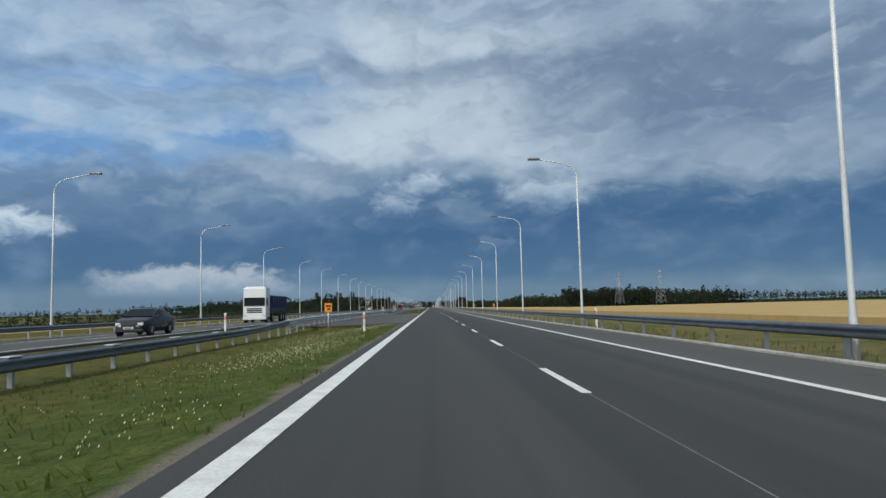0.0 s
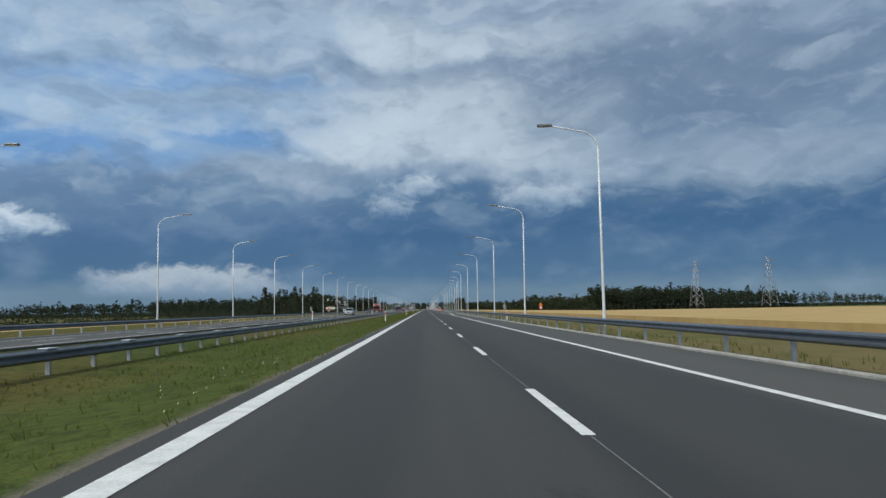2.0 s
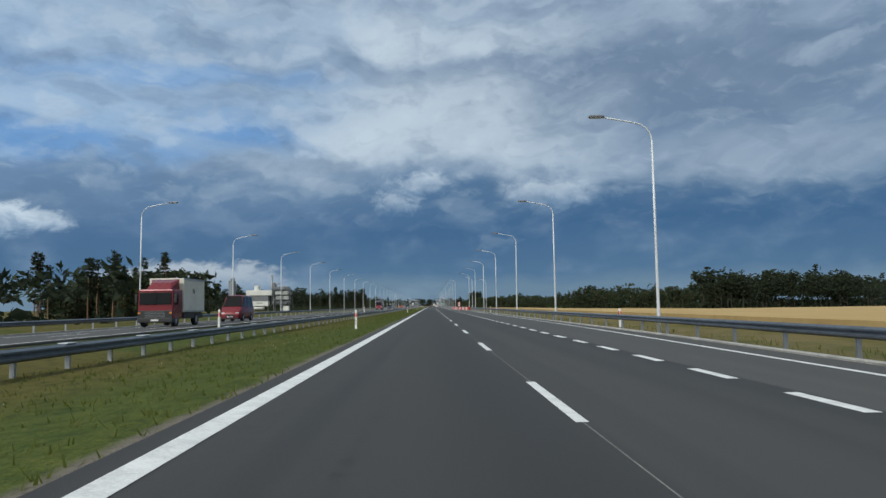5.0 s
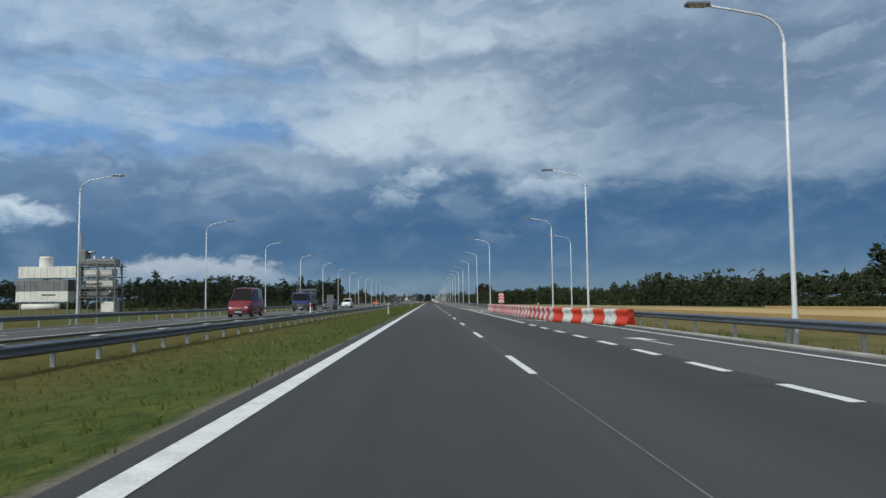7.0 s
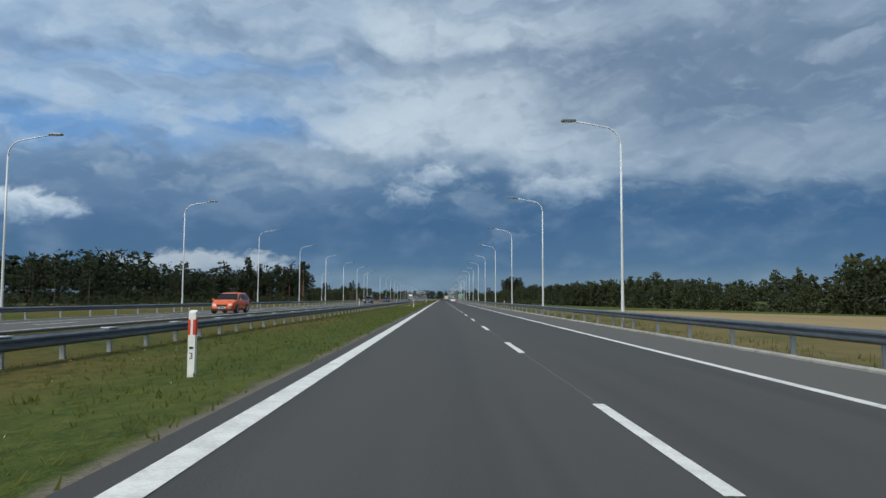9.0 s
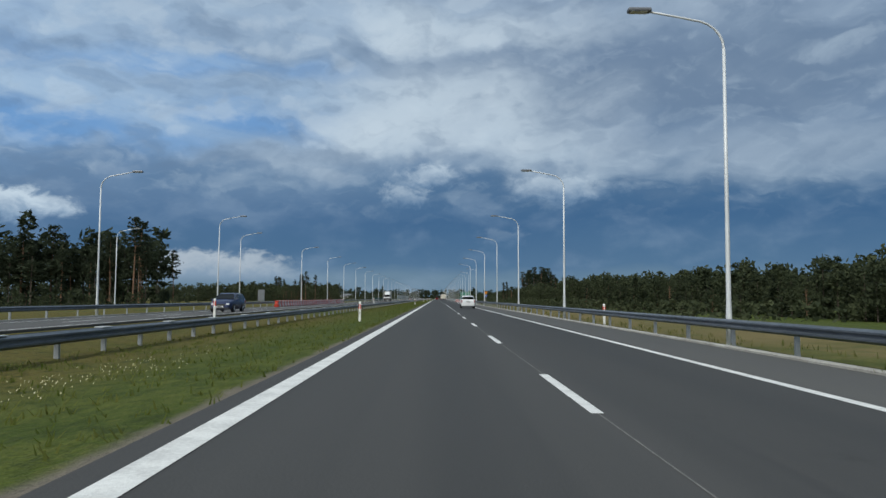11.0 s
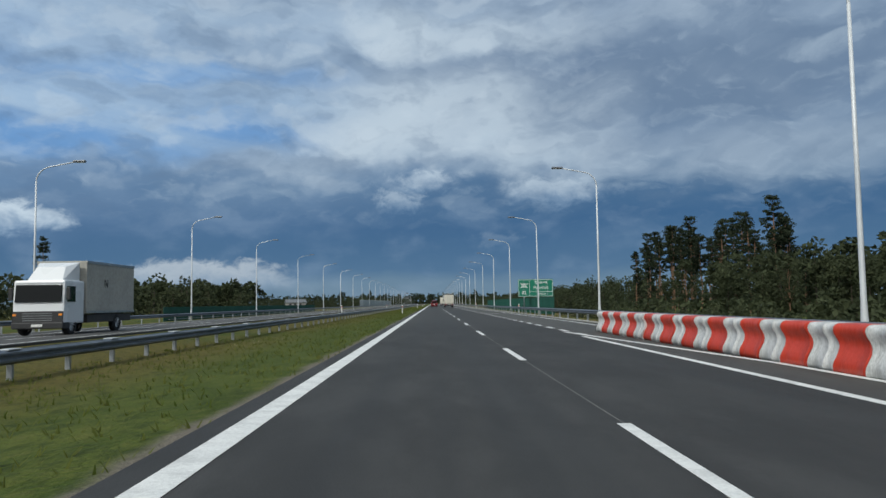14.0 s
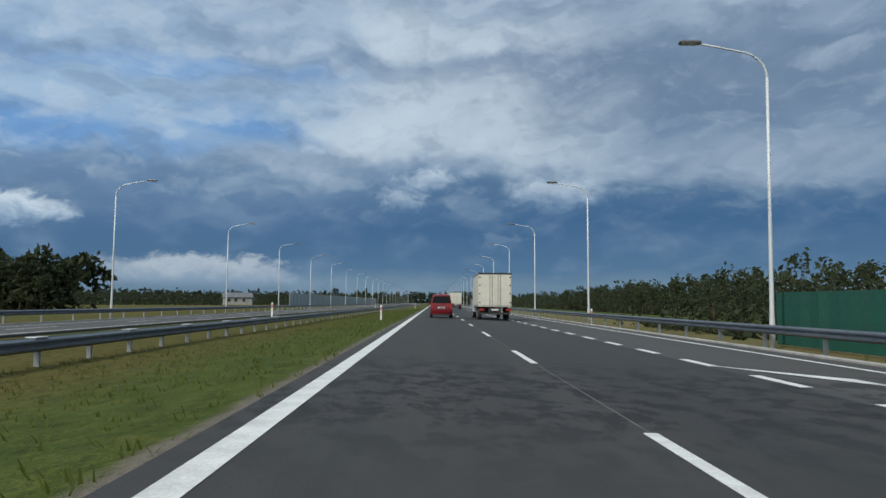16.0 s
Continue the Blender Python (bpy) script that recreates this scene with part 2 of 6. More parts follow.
def asphalt_material(name, base, worn):
    """Asphalt with stone grain, paver streaks along the road and faint wheel tracks and patches."""
    m = bpy.data.materials.new(name)
    m.use_nodes = True
    n = Nodes(m.node_tree)
    bsdf = m.node_tree.nodes["Principled BSDF"]
    at = m.node_tree.nodes.new("ShaderNodeTexCoord").outputs["Object"]
    streak = n.noise(n.mapping(at, (0.75, 0.008, 1)), 1.0, 6, 0.65)
    patch = n.noise(n.mapping(at, (0.35, 0.06, 1)), 1.0, 6, 0.65)
    stone = n.noise(at, 38.0, 3, 0.7)
    drips = n.noise(n.mapping(at, (1.6, 0.9, 1), (3, 7, 0)), 1.0, 5, 0.7)
    lanes = n.noise(n.mapping(at, (0.28, 0.0016, 1), (0.4, 0, 0)), 1.0, 3, 0.5)
    col = n.mix(n.smooth(streak, 0.36, 0.64), base, worn)
    col = n.mix(n.smooth(patch, 0.62, 0.75, 0.0, 0.35), col, tuple(c * 0.62 for c in base))
    col = n.mix(n.smooth(lanes, 0.40, 0.62, 0.0, 0.45), col, tuple(c * 0.70 for c in base))
    col = n.mix(n.math("MULTIPLY", n.smooth(drips, 0.60, 0.70), n.smooth(patch, 0.48, 0.60, 0.0, 0.6)), col, tuple(c * 0.35 for c in base))
    sep = m.node_tree.nodes.new("ShaderNodeSeparateXYZ")
    n.put(sep.inputs[0], at)
    # an old oil spill across both lanes
    spill = n.smooth(n.math("ABSOLUTE", n.math("SUBTRACT", sep.outputs[1], 1289.5)), 7.0, 1.5)
    blot = n.noise(n.mapping(at, (2.0, 1.1, 1), (9, 2, 0)), 1.0, 7, 0.72)
    col = n.mix(n.math("MULTIPLY", spill, n.smooth(blot, 0.47, 0.56, 0.0, 0.9)), col, tuple(c * 0.30 for c in base))
    col = n.mix(n.smooth(stone, 0.45, 0.8, 0.0, 0.45), col, tuple(min(1, c * 1.8) for c in base))
    # a paler length of surface, then a newer, blotched one with worn spots
    pale_length = n.math("MULTIPLY", n.smooth(sep.outputs[1], 600.0, 650.0), n.smooth(sep.outputs[1], 925.0, 870.0))
    col = n.mix(n.math("MULTIPLY", pale_length, n.smooth(streak, 0.30, 0.65, 0.35, 0.75)), col, tuple(c * 1.28 for c in worn))
    newer = n.math("MULTIPLY", n.smooth(sep.outputs[1], 940.0, 1098.0), n.smooth(sep.outputs[1], 1185.0, 1165.0))
    blotch = n.noise(n.mapping(at, (0.9, 0.30, 1), (4, 1, 0)), 1.0, 6, 0.7)
    col = n.mix(n.math("MULTIPLY", newer, n.smooth(blotch, 0.36, 0.62, 0.15, 0.65)), col, tuple(c * 0.55 for c in base))
    n.put(bsdf.inputs["Base Color"], col)
    n.put(bsdf.inputs["Roughness"], n.smooth(streak, 0.2, 0.8, 0.72, 0.88))
    bsdf.inputs["Specular IOR Level"].default_value = 0.35
    b = m.node_tree.nodes.new("ShaderNodeBump")
    b.inputs["Strength"].default_value, b.inputs["Distance"].default_value = 0.35, 0.01
    n.put(b.inputs["Height"], stone)
    m.node_tree.links.new(b.outputs[0], bsdf.inputs["Normal"])
    return m


def leaf_material(name, dark, light, thin=0.35):
    """Leaves and needles: tone by clump and by leaf, and some light passing through."""
    m = bpy.data.materials.new(name)
    m.use_nodes = True
    n = Nodes(m.node_tree)
    bsdf = m.node_tree.nodes["Principled BSDF"]
    geo = m.node_tree.nodes.new("ShaderNodeNewGeometry")
    info = m.node_tree.nodes.new("ShaderNodeObjectInfo").outputs["Random"]
    at = m.node_tree.nodes.new("ShaderNodeTexCoord").outputs["Object"]
    f = n.math("MULTIPLY_ADD", geo.outputs["Random Per Island"], 0.30, n.math("MULTIPLY_ADD", n.noise(at, 0.30, 4, 0.7), 0.95, n.math("MULTIPLY", info, 0.2)))
    col = n.mix(n.smooth(f, 0.25, 1.05), dark, light)
    n.put(bsdf.inputs["Base Color"], col)
    bsdf.inputs["Roughness"].default_value = 0.8
    bsdf.inputs["Specular IOR Level"].default_value = 0.15
    glow = m.node_tree.nodes.new("ShaderNodeBsdfTranslucent")
    n.put(glow.inputs[0], col)
    both = m.node_tree.nodes.new("ShaderNodeMixShader")
    both.inputs[0].default_value = thin
    m.node_tree.links.new(bsdf.outputs[0], both.inputs[1])
    m.node_tree.links.new(glow.outputs[0], both.inputs[2])
    m.node_tree.links.new(both.outputs[0], m.node_tree.nodes["Material Output"].inputs[0])
    return m


def ground_material():
    """Rough grass: green and straw patches over brown soil."""
    m = bpy.data.materials.new("rough_grass")
    m.use_nodes = True
    n = Nodes(m.node_tree)
    bsdf = m.node_tree.nodes["Principled BSDF"]
    at = m.node_tree.nodes.new("ShaderNodeTexCoord").outputs["Object"]
    wide = n.noise(at, 0.045, 5, 0.6)
    mid = n.noise(at, 0.6, 5, 0.65)
    fine = n.noise(at, 9.0, 4, 0.7)
    tuft = n.noise(n.mapping(at, (1, 0.55, 1)), 26.0, 3, 0.7)
    col = n.mix(n.smooth(mid, 0.35, 0.7), (0.046, 0.075, 0.009), (0.087, 0.112, 0.018))
    sep = m.node_tree.nodes.new("ShaderNodeSeparateXYZ")
    n.put(sep.inputs[0], at)
    dry = n.smooth(sep.outputs[0], -2.6, -6.6, 0.06, 1.0)
    col = n.mix(n.math("MULTIPLY", dry, n.smooth(n.math("MULTIPLY_ADD", mid, 0.35, wide), 0.48, 0.72, 0.0, 0.85)), col, (0.135, 0.097, 0.027))
    col = n.mix(n.smooth(fine, 0.4, 0.75, 0.0, 0.45), col, (0.108, 0.111, 0.029))
    clump = n.noise(n.mapping(at, (1, 0.6, 1)), 3.2, 5, 0.75)
    col = n.mix(n.smooth(clump, 0.52, 0.34, 0.0, 0.75), col, (0.026, 0.038, 0.007))
    col = n.mix(n.smooth(clump, 0.50, 0.70, 0.0, 0.75), col, (0.118, 0.121, 0.029))
    col = n.mix(n.smooth(tuft, 0.38, 0.62, 0.42, 0.0), col, (0.022, 0.032, 0.008))
    col = n.mix(n.smooth(tuft, 0.58, 0.78, 0.0, 0.5), col, (0.125, 0.115, 0.045))
    # straw and sandy soil behind the right-hand rail
    verge = n.math("MULTIPLY", n.smooth(sep.outputs[0], 10.3, 11.2), n.smooth(sep.outputs[0], 34.0, 20.0))
    col = n.mix(n.math("MULTIPLY", verge, n.smooth(n.math("MULTIPLY_ADD", mid, 0.6, wide), 0.55, 0.95, 0.15, 0.9)), col, n.mix(fine, (0.20, 0.145, 0.070), (0.13, 0.110, 0.045)))
    # bare soil and grit along the edge of the carriageway
    edge = n.math("ABSOLUTE", n.math("ADD", sep.outputs[0], n.math("MULTIPLY_ADD", mid, 0.6, 0.16)))
    col = n.mix(n.smooth(edge, 0.42, 0.12), col, n.mix(fine, (0.10, 0.085, 0.065), (0.19, 0.17, 0.14)))
    n.put(bsdf.inputs["Base Color"], col)
    bsdf.inputs["Roughness"].default_value = 0.95
    bsdf.inputs["Specular IOR Level"].default_value = 0.15
    b = m.node_tree.nodes.new("ShaderNodeBump")
    b.inputs["Strength"].default_value, b.inputs["Distance"].default_value = 0.8, 0.08
    n.put(b.inputs["Height"], n.math("MULTIPLY_ADD", fine, 0.5, mid))
    m.node_tree.links.new(b.outputs[0], bsdf.inputs["Normal"])
    return m


M_GROUND = ground_material()
M_ROAD = asphalt_material("asphalt", (0.032, 0.0316, 0.0308), (0.051, 0.050, 0.0485))
M_SHOULDER = asphalt_material("shoulder_asphalt", (0.062, 0.060, 0.057), (0.080, 0.078, 0.073))
M_PAINT = material("road_paint", (0.72, 0.72, 0.70), 0.7, second=(0.50, 0.50, 0.49), scale=2.5, amount=0.6, bump=0.3, bump_scale=60)
M_SEAM = material("seam_grit", (0.17, 0.165, 0.155), 0.9, second=(0.10, 0.10, 0.095), scale=3)
M_KERB = material("kerb_concrete", (0.38, 0.37, 0.34), 0.9, second=(0.24, 0.23, 0.21), scale=1.2, bump=0.4)
M_ZINC = material("galvanised_steel", (0.42, 0.44, 0.47), 0.42, 0.85, second=(0.28, 0.30, 0.33), scale=2.0, amount=0.7)
M_RAIL = material("weathered_zinc_rail", (0.17, 0.19, 0.22), 0.48, 0.6, second=(0.095, 0.11, 0.13), scale=0.8, amount=0.8, stretch=(1, 0.25, 1))
M_POLE = material("zinc_pole", (0.60, 0.62, 0.64), 0.5, 0.15, second=(0.53, 0.55, 0.57), scale=0.8)
M_LAMP = material("lamp_housing", (0.16, 0.17, 0.19), 0.45, 0.2)
M_GLASS_LAMP = material("lamp_glass", (0.55, 0.56, 0.55), 0.15)
M_WHITE = material("white_plastic", (0.78, 0.78, 0.76), 0.5, second=(0.60, 0.60, 0.57), scale=4)
M_RED = material("red_reflector", (0.62, 0.05, 0.025), 0.45, second=(0.45, 0.03, 0.02))
M_BLACK = material("black_plastic", (0.02, 0.02, 0.022), 0.5)
M_WHEAT = material("ripe_wheat", (0.44, 0.315, 0.145), 0.95, second=(0.34, 0.235, 0.10), scale=0.09, amount=0.7, bump=0.8, bump_scale=1.5, spec=0.1)
M_STUBBLE = material("dry_stubble", (0.30, 0.225, 0.12), 0.95, second=(0.20, 0.16, 0.08), scale=0.08, amount=0.8, bump=0.8, bump_scale=2.0, spec=0.1)
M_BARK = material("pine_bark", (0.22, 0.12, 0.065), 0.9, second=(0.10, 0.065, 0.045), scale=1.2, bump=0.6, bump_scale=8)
# wood-belt trunks: darker copy of the bark with crown shade in its colour
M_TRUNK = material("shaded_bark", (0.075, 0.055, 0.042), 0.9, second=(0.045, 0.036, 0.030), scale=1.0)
M_PINE = leaf_material("pine_needles", (0.016, 0.025, 0.016), (0.046, 0.058, 0.033))
M_LEAF = leaf_material("broad_leaves", (0.022, 0.032, 0.018), (0.068, 0.080, 0.040))
M_GRASS = leaf_material("grass_blades", (0.080, 0.115, 0.019), (0.170, 0.170, 0.046), 0.6)
M_FLOWER = material("white_petals", (0.62, 0.60, 0.46), 0.7, second=(0.52, 0.46, 0.22), scale=3)

# ---- building helpers ----


def mesh_of(name, verts, faces, mat):
    me = bpy.data.meshes.new(name)
    me.from_pydata([tuple(v) for v in verts], [], faces)
    me.materials.append(mat)
    me.update()
    return me


def part(name, bm, mat, parent=None, label="", smooth=False):
    """Links a bmesh as one mesh object, under a thing or a part."""
    me = bpy.data.meshes.new(name)
    bm.normal_update()
    bm.to_mesh(me)
    bm.free()
    me.materials.append(mat)
    if smooth:
        for p in me.polygons:
            p.use_smooth = True
    ob = new(name, me)
    ob.parent = parent
    if label:
        ob["label"] = label
    return ob


def shared(name, me, parent, x=0, y=0, z=0, rz=0):
    ob = new(name, me)
    ob.parent = parent
    ob.matrix_basis = pose(x, y, z, 0, 0, rz)
    return ob


def box(bm, x0, x1, y0, y1, z0, z1, bevel=0.0):
    made = bmesh.ops.create_cube(bm, size=1.0)["verts"]
    bmesh.ops.transform(bm, matrix=Matrix.LocRotScale(((x0 + x1) / 2, (y0 + y1) / 2, (z0 + z1) / 2), None, (x1 - x0, y1 - y0, z1 - z0)), verts=made)
    if bevel:
        edges = list({e for v in made for e in v.link_edges})
        bmesh.ops.bevel(bm, geom=edges, offset=bevel, segments=2, affect="EDGES", profile=0.6)
    return bm


def rod(bm, a, b, r0, r1=None, sides=8):
    """A tapered round bar from a to b."""
    a, b = Vector(a), Vector(b)
    turn = (b - a).to_track_quat("Z", "Y")
    bmesh.ops.create_cone(bm, cap_ends=True, segments=sides, radius1=r0, radius2=r0 if r1 is None else r1, depth=(b - a).length,
                          matrix=Matrix.LocRotScale((a + b) / 2, turn, None))
    return bm


def tube(bm, points, radii, sides=8):
    """One skin along a line of points."""
    rings = []
    pts = [Vector(p) for p in points]
    for i, p in enumerate(pts):
        way = (pts[min(i + 1, len(pts) - 1)] - pts[max(i - 1, 0)]).normalized()
        side = way.orthogonal() if abs(way.x) > 0.99 else way.cross(Vector((1, 0, 0))).cross(way)
        if abs(way.y) < 0.95:
            side = way.cross(Vector((0, 1, 0))).normalized()
        side = side.normalized()
        other = way.cross(side)
        r = radii[i] if isinstance(radii, (list, tuple)) else radii
        rings.append([bm.verts.new(p + (side * math.cos(k * math.tau / sides) + other * math.sin(k * math.tau / sides)) * r) for k in range(sides)])
    for a, b in zip(rings, rings[1:]):
        for k in range(sides):
            bm.faces.new((a[k], a[(k + 1) % sides], b[(k + 1) % sides], b[k]))
    bm.faces.new(rings[0][::-1])
    bm.faces.new(rings[-1])
    return bm


def extrude(name, profile, line, mat, closed=False):
    """A mesh that carries a profile of (across, up) pairs along a line of (x, y, z) points; across is to the right of the line's way."""
    verts, faces = [], []
    k = len(profile)
    for i, p in enumerate(line):
        q0, q1 = line[max(i - 1, 0)], line[min(i + 1, len(line) - 1)]
        dx, dy = q1[0] - q0[0], q1[1] - q0[1]
        l = math.hypot(dx, dy)
        for a, u in profile:
            verts.append((p[0] + dy / l * a, p[1] - dx / l * a, p[2] + u))
    for i in range(len(line) - 1):
        for j in range(k if closed else k - 1):
            a, b = i * k + j, i * k + (j + 1) % k
            faces.append((a, a + k, b + k, b))
    if closed:
        faces += [tuple(range(k))[::-1], tuple(range((len(line) - 1) * k, len(line) * k))]
    return mesh_of(name, verts, faces, mat)


def span(a, b, step):
    count = max(1, round((b - a) / step))
    return [a + (b - a) * i / count for i in range(count + 1)]


# ---- ground and roads ----
Y0, Y1 = -60.0, 2300.0               # the built length of the road
FALL = 0.029                          # the carriageways fall outwards


def road_z(x):
    return -FALL * x if x > -6.1 else -FALL * (-12.2 - x)


def extra_width(y):
    """How far the right carriageway widens for its slip lanes."""
    if 350 < y < 658:
        return 2.1 * min(1, (y - 350) / 80)
    if y > 1100:
        return 2.15 * min(1, (y - 1100) / 8)
    return 0.0


def ground_z(x, y):
    if x < -26:
        return -0.45 - min(0.5, max(0, (-34 - x) / 80)) - 0.6 * math.exp(-((x + 30) / 2.0) ** 2)
    if x < -22:
        return -0.33
    if x < -11.6:
        return road_z(x) - 0.14
    if x < -0.38:
        if 54 < y < 141:
            return -0.16
        return -0.05 - 0.36 * max(0.0, math.sin(math.pi * (x + 11.6) / 11.1))
    edge = 10.25 + extra_width(y)
    if x < edge:
        return road_z(x) - 0.14
    if x < edge + 3.2:
        return road_z(edge) - 0.06
    if x < 22:
        return -0.75
    return -0.6 - min(2.6, (x - 22) / 48)


def build_ground():
    xs = [-7000, -3000, -1200, -500, -250, -140, -95, -60, -40, -34, -31.5, -30, -28.5, -26.2, -25.8, -22.2, -21.9, -17, -12.2, -11.7, -11.5, -10, -8.5, -7, -6, -5, -4, -3, -2, -1.2, -0.7, -0.5, -0.36,
          2, 5, 9.5, 10.2, 10.35, 11.4, 12.0, 13.0, 14.9, 16, 17.5, 21, 23, 30, 45, 70, 92, 120, 160, 250, 500, 1200, 3000, 7000]
    ys = sorted(set([-400, -200, -100] + span(Y0, 1500, 10) + [53.9, 54.1, 140.9, 141.1] + span(1500, Y1, 80) + [2700, 3500, 5000, 8000]))
    verts = [(x, y, ground_z(x, y) + (0.05 * noise.noise((x * 0.4, y * 0.4, 0)) if -11 < x < -1 and not 54 <= y <= 141 else 0)) for y in ys for x in xs]
    w = len(xs)
    faces = [(j * w + i, j * w + i + 1, (j + 1) * w + i + 1, (j + 1) * w + i) for j in range(len(ys) - 1) for i in range(w - 1)]
    tagged(new("ground", mesh_of("ground", verts, faces, M_GROUND)), "rough green and straw-coloured grassland beside the motorway", "ground", kind="structure")


build_ground()


def slab(name, x0, x1, y0, y1, mat, label, widen=False, lift=0.0):
    """A road layer of 12 cm with its own cross fall."""
    verts, faces = [], []
    ys = span(y0, y1, 10)
    for y in ys:
        r = x1 + (extra_width(y) if widen else 0)
        for x in (x0, r):
            verts.append((x, y, road_z(x) + lift))
        for x in (x0, r):
            verts.append((x, y, road_z(x) - 0.12))
    for i in range(len(ys) - 1):
        a, b = i * 4, i * 4 + 4
        faces += [(a, a + 1, b + 1, b), (a + 2, a, b, b + 2), (a + 1, a + 3, b + 3, b + 1)]
    return tagged(new(name, mesh_of(name, verts, faces, mat)), label, "road", kind="structure")


road = slab("road", -0.42, 7.45, Y0, Y1, M_ROAD, "dark asphalt carriageway with white lane markings")
shoulder = slab("hard_shoulder", 7.45, 10.25, Y0, Y1, M_SHOULDER, "paler asphalt hard shoulder beside the carriageway", widen=True)
road_far = slab("road_oncoming", -22.1, -11.7, Y0, Y1, M_SHOULDER, "grey asphalt carriageway for oncoming traffic")


def build_crossing():
    verts, faces = [], []
    for y in (54, 141):
        for x, z in ((-11.7, -0.03), (-6.1, -0.10), (-0.42, -0.01), (-0.42, -0.18), (-11.7, -0.18)):
            verts.append((x, y, z))
    faces = [(0, 1, 6, 5), (1, 2, 7, 6), (4, 3, 2, 1, 0), (5, 6, 7, 8, 9)]
    tagged(new("median_crossing", mesh_of("median_crossing", verts, faces, M_SHOULDER)), "grey asphalt emergency crossing through the grass median", "road", kind="structure")


build_crossing()


def build_kerb():
    line = [(10.25 + extra_width(y), y, road_z(10.25 + extra_width(y))) for y in span(Y0, Y1, 6)]
    me = extrude("kerb", [(0, -0.12), (0, 0.05), (0.03, 0.08), (0.17, 0.08), (0.20, 0.05), (0.20, -0.12)], line, M_KERB)
    tagged(new("kerb", me), "low pale concrete kerb along the hard shoulder", "kerb", kind="structure")
    line = [(-22.1, y, road_z(-22.1)) for y in span(Y0, Y1, 20)]
    me = extrude("kerb", [(-0.2, -0.12), (-0.2, 0.05), (-0.03, 0.08), (0, 0.05), (0, -0.12)], line, M_KERB)
    tagged(new("kerb", me), "low pale concrete kerb beside the oncoming carriageway", "kerb", kind="structure")


build_kerb()


def stripe(name, x, width, y0, y1, parent, follow=None, z=0.006):
    """A painted line, 6 mm thick, that may follow the widening."""
    verts, faces = [], []
    ys = span(y0, y1, 10)
    for y in ys:
        c = x + (follow(y) if follow else 0)
        for a in (c - width / 2, c + width / 2):
            verts.append((a, y, road_z(a) + z))
    faces = [(2 * i, 2 * i + 1, 2 * i + 3, 2 * i + 2) for i in range(len(ys) - 1)]
    ob = new(name, mesh_of(name, verts, faces, M_PAINT))
    ob.parent = parent
    return ob


def build_markings():
    stripe("edge_line", -0.02, 0.26, Y0, Y1, road)
    stripe("edge_line", 7.31, 0.22, Y0, 292, road)
    stripe("edge_line", 7.31, 0.22, 604, 1162, road)
    stripe("edge_line", 7.2, 0.22, 290, 606, shoulder, follow=lambda y: 4.0 * max(0, min(1, (y - 290) / 150)), z=0.01)
    stripe("edge_line", 9.15, 0.22, 1160, Y1, shoulder, follow=extra_width)
    stripe("edge_line", -12.3, 0.20, Y0, Y1, road_far)
    stripe("edge_line", -19.4, 0.24, Y0, Y1, road_far)
    dash = mesh_of("lane_dash", [(-0.07, -2, 0), (0.07, -2, 0), (0.07, 2, 0), (-0.07, 2, 0)], [(0, 1, 2, 3)], M_PAINT)
    for k in range(-4, 190):
        shared("lane_dash", dash, road, 3.6, 12 * k, road_z(3.6) + 0.006)
        shared("lane_dash", dash, road_far, -15.8, 12 * k + 3, road_z(-15.8) + 0.006)
    short = mesh_of("slip_dash", [(-0.11, -1, 0), (0.11, -1, 0), (0.11, 1, 0), (-0.11, 1, 0)], [(0, 1, 2, 3)], M_PAINT)
    for a, b, x in ((292, 603, 7.23), (1164, 1420, 7.65)):
        for y in np.arange(a, b, 4.0):
            shared("slip_dash", short, road, x, float(y), road_z(x) + 0.006)


build_markings()
M_PALE_ZINC = material("pale_zinc", (0.52, 0.54, 0.56), 0.5, 0.35, second=(0.40, 0.42, 0.44), scale=1.5)
# ---- guard rails ----
WAVE = [(0.0, 0.0), (0.040, 0.028), (0.082, 0.058), (0.082, 0.100), (0.028, 0.136), (0.028, 0.176), (0.082, 0.212), (0.082, 0.254), (0.040, 0.284), (0.0, 0.312)]


def beam_profile(low):
    """A W-beam of 3 mm sheet, 31 cm high, its lower edge at low."""
    return [(a, u + low) for a, u in WAVE] + [(a - 0.012, u + low) for a, u in WAVE[::-1]]



def post_mesh(top):
    """A C-section steel post with its foot in the ground."""
    bm = bmesh.new()
    box(bm, -0.06, 0.06, -0.004, 0.004, -0.25, top)
    box(bm, -0.06, -0.052, 0.004, 0.075, -0.25, top)
    box(bm, 0.052, 0.06, 0.004, 0.075, -0.25, top)
    me = bpy.data.meshes.new("post")
    bm.to_mesh(me)
    bm.free()
    me.materials.append(M_ZINC)
    return me


POSTS = {low: post_mesh(low + 0.29) for low in (0.36, 0.50, 0.52)}
CAP = bmesh.new()
box(CAP, -0.13, 0.13, -0.26, 0.26, 0.664, 0.692, 0.01)
SPACER = bpy.data.meshes.new("spacer")
CAP.to_mesh(SPACER)
CAP.free()
SPACER.materials.append(M_PALE_ZINC)


